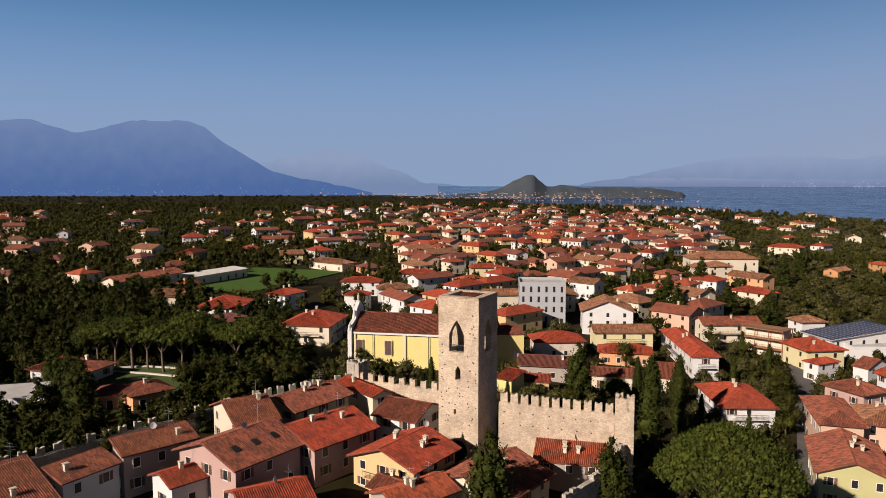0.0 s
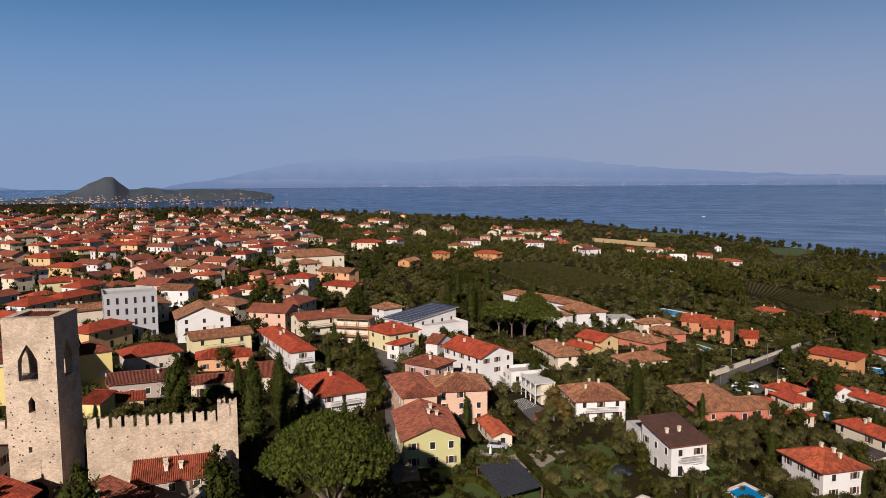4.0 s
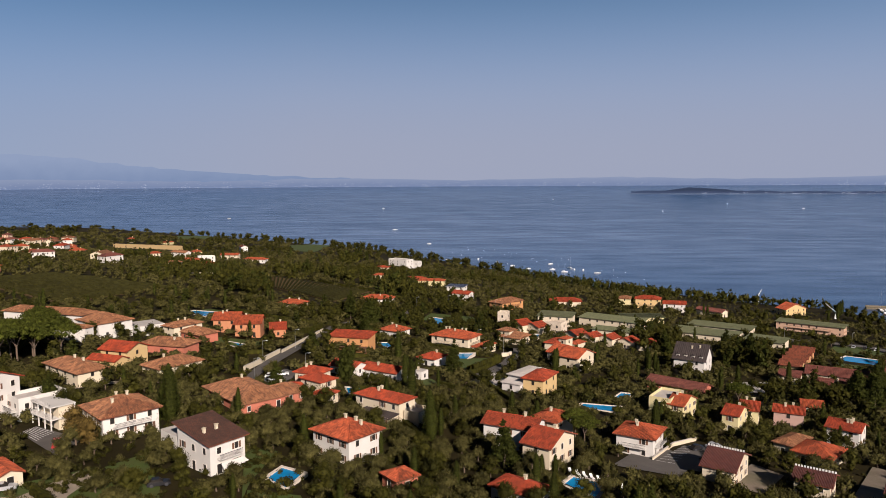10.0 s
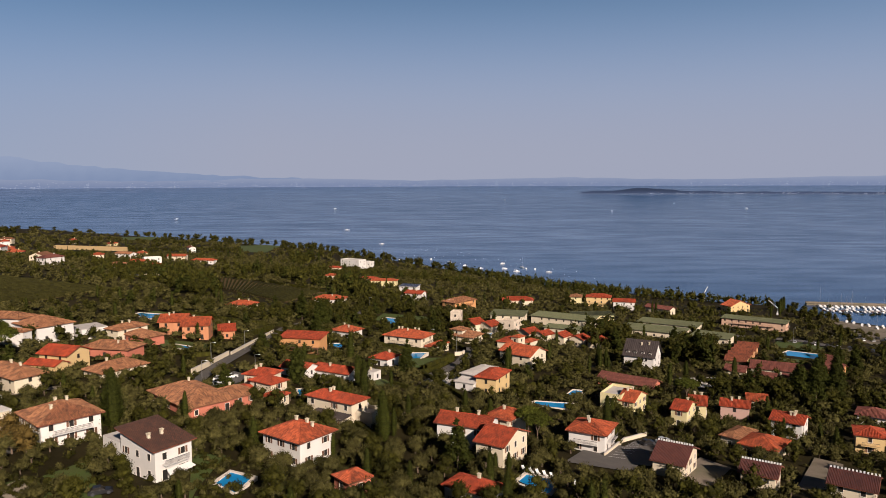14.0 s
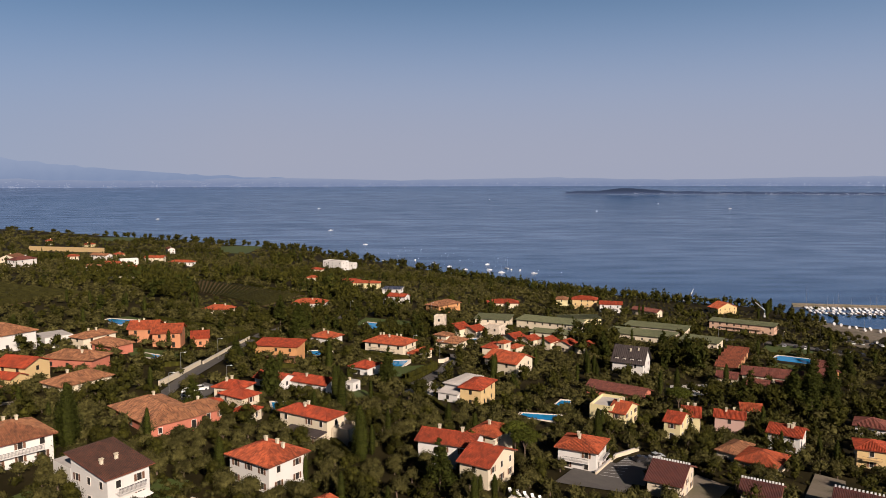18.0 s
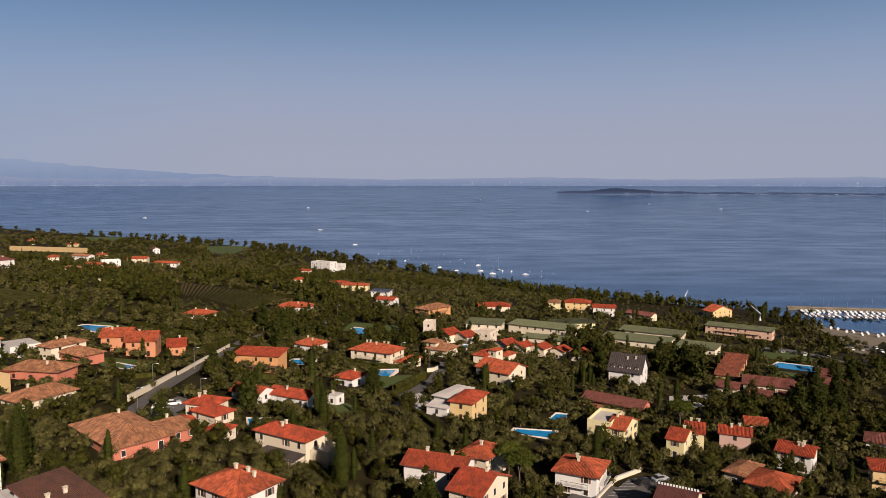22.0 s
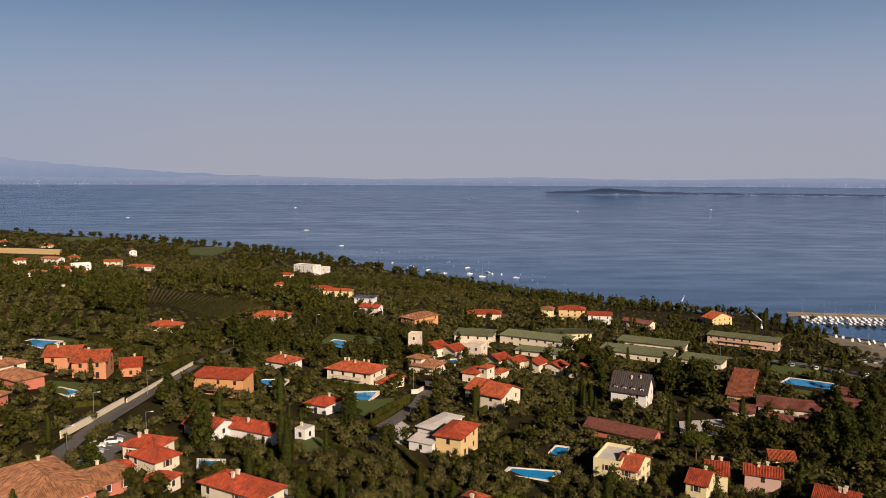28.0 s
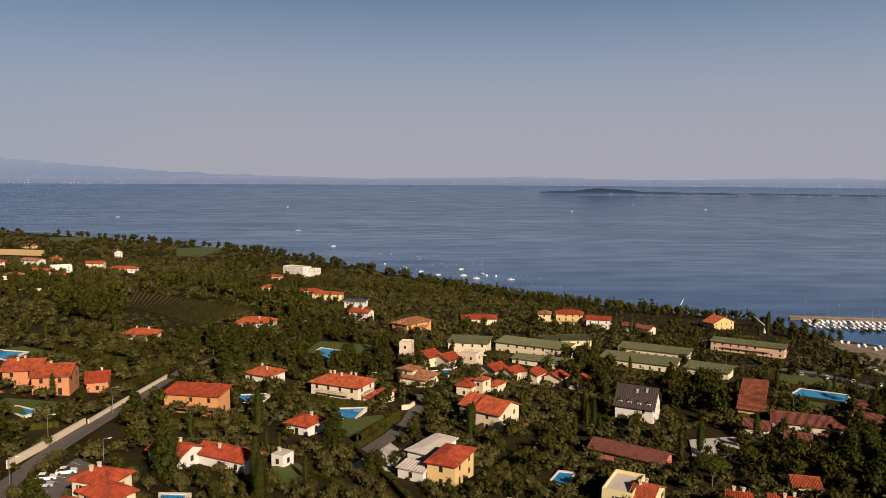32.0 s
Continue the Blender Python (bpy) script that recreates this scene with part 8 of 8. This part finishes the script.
def car(x, y, rot, paint, label):
    c = tagged(new("car"), label, "car", "parked cars")
    c.matrix_basis = pose(x, y, land_z(x, y) + 0.42, 0, 0, rot)
    body = cached(("carbody", paint.name), lambda: prism([(-2.1, 0.25), (-2.15, 0.6), (-1.95, 0.85), (-1.3, 0.92), (0.75, 0.92), (1.75, 0.82), (2.1, 0.62), (2.12, 0.25)], -0.86, 0.86).ob("body", paint))
    share("body", body, c, pose(0, 0, 0, 90, 0, 0))
    cab = cached(("carcab", paint.name), lambda: prism([(-1.75, 0.9), (-1.2, 1.42), (0.1, 1.45), (0.8, 0.9)], -0.72, 0.72).ob("cabin", GLASS))
    share("cabin", cab, c, pose(0, 0, 0, 90, 0, 0))
    top = cached(("cartop", paint.name), lambda: Soup().box(-1.2, -0.7, 1.40, 0.1, 0.7, 1.48).ob("car_roof", paint))
    share("car_roof", top, c, Matrix())
    wheel = cached("wheel", lambda: Soup().ring([(0.2, -0.12), (0.33, -0.1), (0.33, 0.1), (0.2, 0.12)], 12).ob("wheel", IRON))
    for sx in (-1.3, 1.35):
        for sy in (-0.8, 0.8):
            share("wheel", wheel, c, pose(sx, sy, 0.33, 90, 0, 0))
    TAKEN.append((x, y, 2.5))
    return c


SILVER = mat("silver_paint", (0.45, 0.46, 0.48), rough=0.3, vary=0.03, bump=0, metal=0.3)
BLACKCAR = mat("black_paint", (0.02, 0.02, 0.022), rough=0.25, vary=0.03, bump=0)
REDCAR = mat("red_paint", (0.35, 0.03, 0.03), rough=0.3, vary=0.03, bump=0)
for x, y, r, p, l in ((-84.5, 219.0, 20, SILVER, "silver car parked in a bay"), (-86.0, 223.0, 18, WHITEPAINT, "white van-like car parked in a bay"), (-84.0, 227.5, 20, WHITEPAINT, "white car parked in a bay"), (-103.0, 142.5, -60, REDCAR, "dark red car in the small car park"), (-96.0, 118.0, 30, SILVER, "silver car beside a garden"), (-72.0, 128.0, 30, BLACKCAR, "dark car under an olive tree"), (40.0, 196.0, 30, BLACKCAR, "dark car parked by a wall"), (45.0, 200.0, 25, SILVER, "silver car parked by a wall"), (62.0, 172.0, 40, BLACKCAR, "black car beside a villa")):
    car(x, y, r, p, l)
for i in range(9):
    car(168 + i * 4.6, 436 - i * 3.2, 60, (BLACKCAR, SILVER, BLACKCAR, WHITEPAINT)[i % 4], "car parked along the shore lane")
for i in range(14):
    car(214 + (i % 7) * 4.5, 478 - (i // 7) * 16 - (i % 7) * 2, 80, (WHITEPAINT, SILVER, BLACKCAR)[i % 3], "car parked near the marina")
harbour()
crane(203, 724, 0.5, 6, 10, 55, "white slip crane on the pier")
crane(228, 606, 8, 5, 9, 120, "white boat crane on the yard")


def pier_jetty():
    j = tagged(new("jetty"), "narrow pale jetty reaching into the lake", "jetty")
    j.matrix_basis = pose(196, 716, 0, 0, 0, 75)
    Soup().box(0, -1.4, 0.4, 26, 1.4, 0.8).ob("deck", PALE, j)
    for i in range(6):
        for s in (-1.1, 1.1):
            Soup().ring([(0.2, -3), (0.2, 0.4)], 7, 2 + i * 4.6, s).ob("pile", TIMBER, j)


pier_jetty()


def street_lamp(x, y):
    l = tagged(new("street_lamp"), "slim grey street lamp with a curved arm", "lamp", "street lamps")
    l.matrix_basis = pose(x, y, land_z(x, y), 0, 0, 40)
    pm = cached("lamppost", lambda: Soup().ring([(0.09, -0.5), (0.08, 4), (0.05, 8)], 6).ob("pole", METAL))
    share("pole", pm, l, Matrix())
    am = cached("lamparm", lambda: Soup().box(0, -0.04, 7.9, 1.4, 0.04, 8.0).ob("arm", METAL))
    share("arm", am, l, Matrix())
    hm = cached("lamphead", lambda: Soup().box(1.1, -0.14, 7.8, 1.8, 0.14, 7.92).ob("lamp_head", WHITEPAINT))
    share("lamp_head", hm, l, Matrix())


for x, y in ((-97, 244), (-88, 214), (-60, 466), (-76, 440), (-30, 470), (-17, 320), (-29, 330), (-77, 230), (140, 446), (175, 441), (-96, 275)):
    street_lamp(x, y)


def parasol(x, y, colour):
    p = tagged(new("parasol"), "folded pale garden parasol" if colour is WHITEPAINT else "open garden parasol", "parasol", "parasols")
    p.matrix_basis = pose(x, y, land_z(x, y) + 0.4)
    Soup().ring([(0.04, 0), (0.03, 2.9)], 6).ob("pole", METAL, p)
    Soup().ring([(0.28, 1.0), (0.24, 1.8), (0.1, 2.7), (0.02, 2.95)], 8).ob("canopy", colour, p)


for x, y in ((-61, 121), (-57, 118), (-93, 112), (16, 152)):
    parasol(x, y, WHITEPAINT)


def sun_lounger(x, y, rot):
    l = tagged(new("sun_lounger"), "white sun lounger beside a pool", "lounger", "sun loungers")
    l.matrix_basis = pose(x, y, land_z(x, y) + 0.7, 0, 0, rot)
    share("seat", cached("lseat", lambda: Soup().box(-1.0, -0.32, 0.3, 0.4, 0.32, 0.38).ob("seat", WHITEPAINT)), l, Matrix())
    share("backrest", cached("lback", lambda: Soup().box(0, -0.32, 0, 0.75, 0.32, 0.07).ob("backrest", WHITEPAINT)), l, pose(0.4, 0, 0.33, 0, -40, 0))
    for sx, sy in ((-0.9, -0.28), (-0.9, 0.28), (0.35, -0.28), (0.35, 0.28)):
        share("leg", cached("lleg", lambda: Soup().box(-0.03, -0.03, 0, 0.03, 0.03, 0.3).ob("leg", WHITEPAINT)), l, pose(sx, sy, 0))


for i in range(6):
    sun_lounger(6.0 + i * 1.5, 162.4 - i * 0.75, 110)


def antenna(x, y, z, h, rot):
    a = tagged(new("roof_antenna"), "thin television antenna on a roof", "antenna", "antennas")
    a.matrix_basis = pose(x, y, z, 0, 0, rot)
    share("pole", cached(("apole", h), lambda: Soup().ring([(0.03, -0.5), (0.025, h)], 5).ob("pole", METAL)), a, Matrix())
    for k in range(3):
        share("rod", cached("arod", lambda: Soup().box(-0.7, -0.015, 0, 0.7, 0.015, 0.03).ob("rod", METAL)), a, pose(0, 0, h - 0.2 - k * 0.45, 0, 0, k * 25))


def dish(x, y, z, rot):
    d = tagged(new("satellite_dish"), "pale round satellite dish on a roof", "dish", "satellite dishes")
    d.matrix_basis = pose(x, y, z, 0, 0, rot)
    share("bowl", cached("bowl", lambda: Soup().ring([(0.05, 0), (0.25, 0.03), (0.42, 0.1), (0.5, 0.16), (0.47, 0.17), (0.05, 0.04)], 14).ob("bowl", PALE)), d, pose(0, 0, 0.5, 70, 0, 0))
    share("mount", cached("dmount", lambda: Soup().ring([(0.03, -0.5), (0.03, 0.55)], 5).ob("mount", METAL)), d, Matrix())


def roof_fittings():
    """Antennas and dishes on the village roofs, set on their ridges."""
    rnd = random.Random(12)
    dep = [o for o in scene.objects if o.name.startswith("house") and o.parent is None and "village" in o.get("label", "")]
    for i, h in enumerate(dep):
        roof = [c for c in h.children if c.name.startswith("roof")]
        if not roof:
            continue
        top = max(roof[0].data.vertices, key=lambda v: v.co.z).co
        p = h.matrix_basis @ Vector((top.x * 0.5, top.y * 0.9, top.z))
        antenna(p.x, p.y, p.z - 0.1, rnd.uniform(2.2, 3.4), rnd.uniform(0, 180))
        if i % 2:
            q = h.matrix_basis @ Vector((top.x * 0.1, top.y * 0.9, top.z))
            dish(q.x, q.y, q.z, rnd.uniform(100, 160))


roof_fittings()


# ---- groves and woods that fill the land between ----
def free(x, y, r):
    cell = GRID.get((int(x // 25), int(y // 25)), ())
    for a, b, q in cell:
        if (x - a) ** 2 + (y - b) ** 2 < (q + r) ** 2:
            return False
    return not any(inside(x, y, p) for p, box in BOXED if box[0] < x < box[1] and box[2] < y < box[3])


GRID = {}
for a, b, q in TAKEN:
    for i in range(int((a - q - 3) // 25), int((a + q + 3) // 25) + 1):
        for j in range(int((b - q - 3) // 25), int((b + q + 3) // 25) + 1):
            GRID.setdefault((i, j), []).append((a, b, q))
BOXED = [(p, (min(q[0] for q in p), max(q[0] for q in p), min(q[1] for q in p), max(q[1] for q in p))) for p in CLEAR]


def in_castle(x, y):
    return inside(x, y, ((-104, 62), (-134, 40), (-148, 22), (-112, -45), (-70, -30), (-78, 30)))


def grove():
    rnd = random.Random(21)
    piles = {}
    things, rows, stems = 0, set(), {}
    for ring, (r0, r1, step, fine) in enumerate(((104, 250, 3.4, 2), (250, 480, 5.2, 1), (480, 900, 6.6, 0), (900, 1500, 15.0, 0), (1500, 4300, 38.0, 0), (0, 104, 7.2, 0))):
        n = int(2 * r1 / step)
        for i in range(n):
            for j in range(n):
                x, y = -r1 + (i + rnd.random()) * step, -r1 + (j + rnd.random()) * step
                u, pick = rnd.random(), rnd.random()
                r = math.hypot(x, y)
                if not r0 <= r < r1:
                    continue
                az = math.degrees(math.atan2(x, y))
                if not (-110 < az < 36) and r > 130:
                    continue
                gap = shore_y(x) - y
                if gap < 3 or x < -3050 or y < -3050 or in_castle(x, y):
                    continue
                town = az < -52 and r > 170 and az > -86
                west = az <= -86
                wood = noise.noise((x * 0.009, y * 0.009, 2.0))
                dens = 0.8 + 0.35 * wood
                if town:
                    dens = 0.42 if r < 900 else 0.62
                if u > dens:
                    continue
                if ring == 0 and not west and gap > 70:
                    kind = "olive" if pick < 0.84 else ("broadleaf" if pick < 0.965 else "cypress")
                elif gap < 70 or (west and r < 300):
                    kind = "broadleaf" if pick < (0.8 if gap < 70 else 0.45) else "cedar"
                elif town:
                    kind = "broadleaf" if pick < 0.75 else ("cypress" if pick < 0.85 else "olive")
                elif wood > 0.28 or west:
                    kind = "broadleaf" if pick < 0.75 else ("olive" if pick < 0.9 else "cedar")
                else:
                    kind = "olive" if pick < 0.86 else ("broadleaf" if pick < 0.975 else ("cypress" if pick < 0.99 else "cedar"))
                if r > 900 and kind == "cedar":
                    kind = "broadleaf"
                tall = any(inside(x, y, p) for p in WOODS)
                if tall:
                    kind = "broadleaf" if pick < 0.88 else "cedar"
                low_crop = r > 400 and any(inside(x, y, p) for p in LOW)
                if low_crop and kind != "olive":
                    continue
                if kind == "olive" and ring in (1, 2):
                    # planted in rows
                    ua, ub = round((x * 0.88 + y * 0.47) / 5.6), round((y * 0.88 - x * 0.47) / 6.4)
                    if (ua, ub) in rows:
                        continue
                    rows.add((ua, ub))
                    pa, pb = ua * 5.6 + rnd.uniform(-.6, .6), ub * 6.4 + rnd.uniform(-.6, .6)
                    x, y = pa * 0.88 - pb * 0.47, pa * 0.47 + pb * 0.88
                    if shore_y(x) - y < 3:
                        continue
                h = {"olive": rnd.uniform(3.2, 5.4), "broadleaf": rnd.uniform(4.4, 8.6), "cypress": rnd.uniform(6, 10), "cedar": rnd.uniform(7, 11)}[kind]
                if ring == 0:
                    h *= 0.9
                if low_crop:
                    h *= 0.5
                if tall:
                    h *= 1.5
                elif r > 700 and gap < 60:
                    h *= 1.25
                if r > 900:
                    h *= 1.25 if r < 1500 else 1.6
                if ring < 2:
                    for _ in range(1):
                        sx, sy = x + rnd.uniform(-4, 4), y + rnd.uniform(-4, 4)
                        if rnd.random() < 0.75 and (free(sx, sy, -0.2) or any(inside(sx, sy, p) for p in OPEN)) and not in_castle(sx, sy):
                            piles.setdefault((rnd.choice(("shrub", "shrub", "shrub_grey")), ring), []).append((sx, sy, land_z(sx, sy), rnd.uniform(0.5, 1.3), rnd.uniform(0, 6.28), rnd.randrange(4), 1.0))
                if not free(x, y, 0.7 if kind != "broadleaf" else 1.1):
                    continue
                if ring == 0:
                    # crowns stand apart, with shaded gaps between them
                    room = 3.5 if kind == "olive" else 2.6
                    cell = (int(x // 4), int(y // 4))
                    if any((x - px) ** 2 + (y - py) ** 2 < room * room for ci in (-1, 0, 1) for cj in (-1, 0, 1) for px, py in stems.get((cell[0] + ci, cell[1] + cj), ())):
                        continue
                    stems.setdefault(cell, []).append((x, y))
                if ring == 0 and things < 300 and -85 < x < 75 and 105 < y < 215:
                    things += 1
                    tree(kind, x, y, h, rnd)
                    continue
                wide = (1.28 if kind == "olive" and ring in (1, 2) else 1.0) if r < 900 else (1.25 if r < 1500 else 1.7)
                piles.setdefault((kind, ring), []).append((x, y, land_z(x, y), h / NOMINAL[kind], rnd.uniform(0, 6.28), rnd.randrange(4), wide))
    for p in OPEN:
        xs, ys = [q[0] for q in p], [q[1] for q in p]
        if math.hypot(xs[0], ys[0]) > 240:
            continue
        for _ in range(int((max(xs) - min(xs)) * (max(ys) - min(ys)) / 7)):
            x, y, k = rnd.uniform(min(xs), max(xs)), rnd.uniform(min(ys), max(ys)), rnd.uniform(0.35, 1.1)
            near_things = any((x - a) ** 2 + (y - b) ** 2 < (q + 0.3) ** 2 for a, b, q in GRID.get((int(x // 25), int(y // 25)), ()))
            if inside(x, y, p) and not near_things and not any(inside(x, y, g) for g in BASINS) and noise.noise((x * 0.12, y * 0.12, 5)) > -0.15:
                piles.setdefault((rnd.choice(("shrub", "shrub_grey")), 0), []).append((x, y, land_z(x, y), k, rnd.uniform(0, 6.28), rnd.randrange(4), 1.0))
    for (kind, ring), spots in piles.items():
        fine = (2, 1, 0, 0, 0, 0)[ring]
        if ring and kind.startswith("shrub"):
            fine = 0
        VV, FF, TV, TF, nv, nt = [], [], [], [], 0, 0
        for x, y, z, k, a, seed, wide in spots:
            v, f, tv, tf = proto(kind, seed, fine)
            c, s = math.cos(a) * k * wide, math.sin(a) * k * wide
            for src, fs, dv, df, off in ((v, f, VV, FF, nv), (tv, tf, TV, TF, nt)):
                w = np.empty_like(src)
                w[:, 0], w[:, 1], w[:, 2] = src[:, 0] * c - src[:, 1] * s + x, src[:, 0] * s + src[:, 1] * c + y, src[:, 2] * k + z
                dv.append(w)
                df.append(fs + off)
            nv += len(v)
            nt += len(tv)
        W = np.concatenate(VV)
        if ring == 4:
            W = np.array([far_map(*p) for p in W.tolist()], dtype=np.float32)
        wood = tagged(new(kind.replace("_grey", "") + "_grove", fast_mesh(kind + "_grove", W, np.concatenate(FF), LEAFMAT[kind])), {"olive": "grove of grey-green olive trees", "broadleaf": "wood of dark green broadleaved trees", "cypress": "scattered dark cypresses", "cedar": "scattered dark conifers", "shrub": "low green garden shrubs", "shrub_grey": "low grey-green garden shrubs"}[kind], "trees", kind="stuff")
        if ring < 1 and nt:
            t = new("trunks", fast_mesh("trunks", np.concatenate(TV), np.concatenate(TF), BARK))
            t.parent = wood
            tagged(t, kind="stuff")


grove()
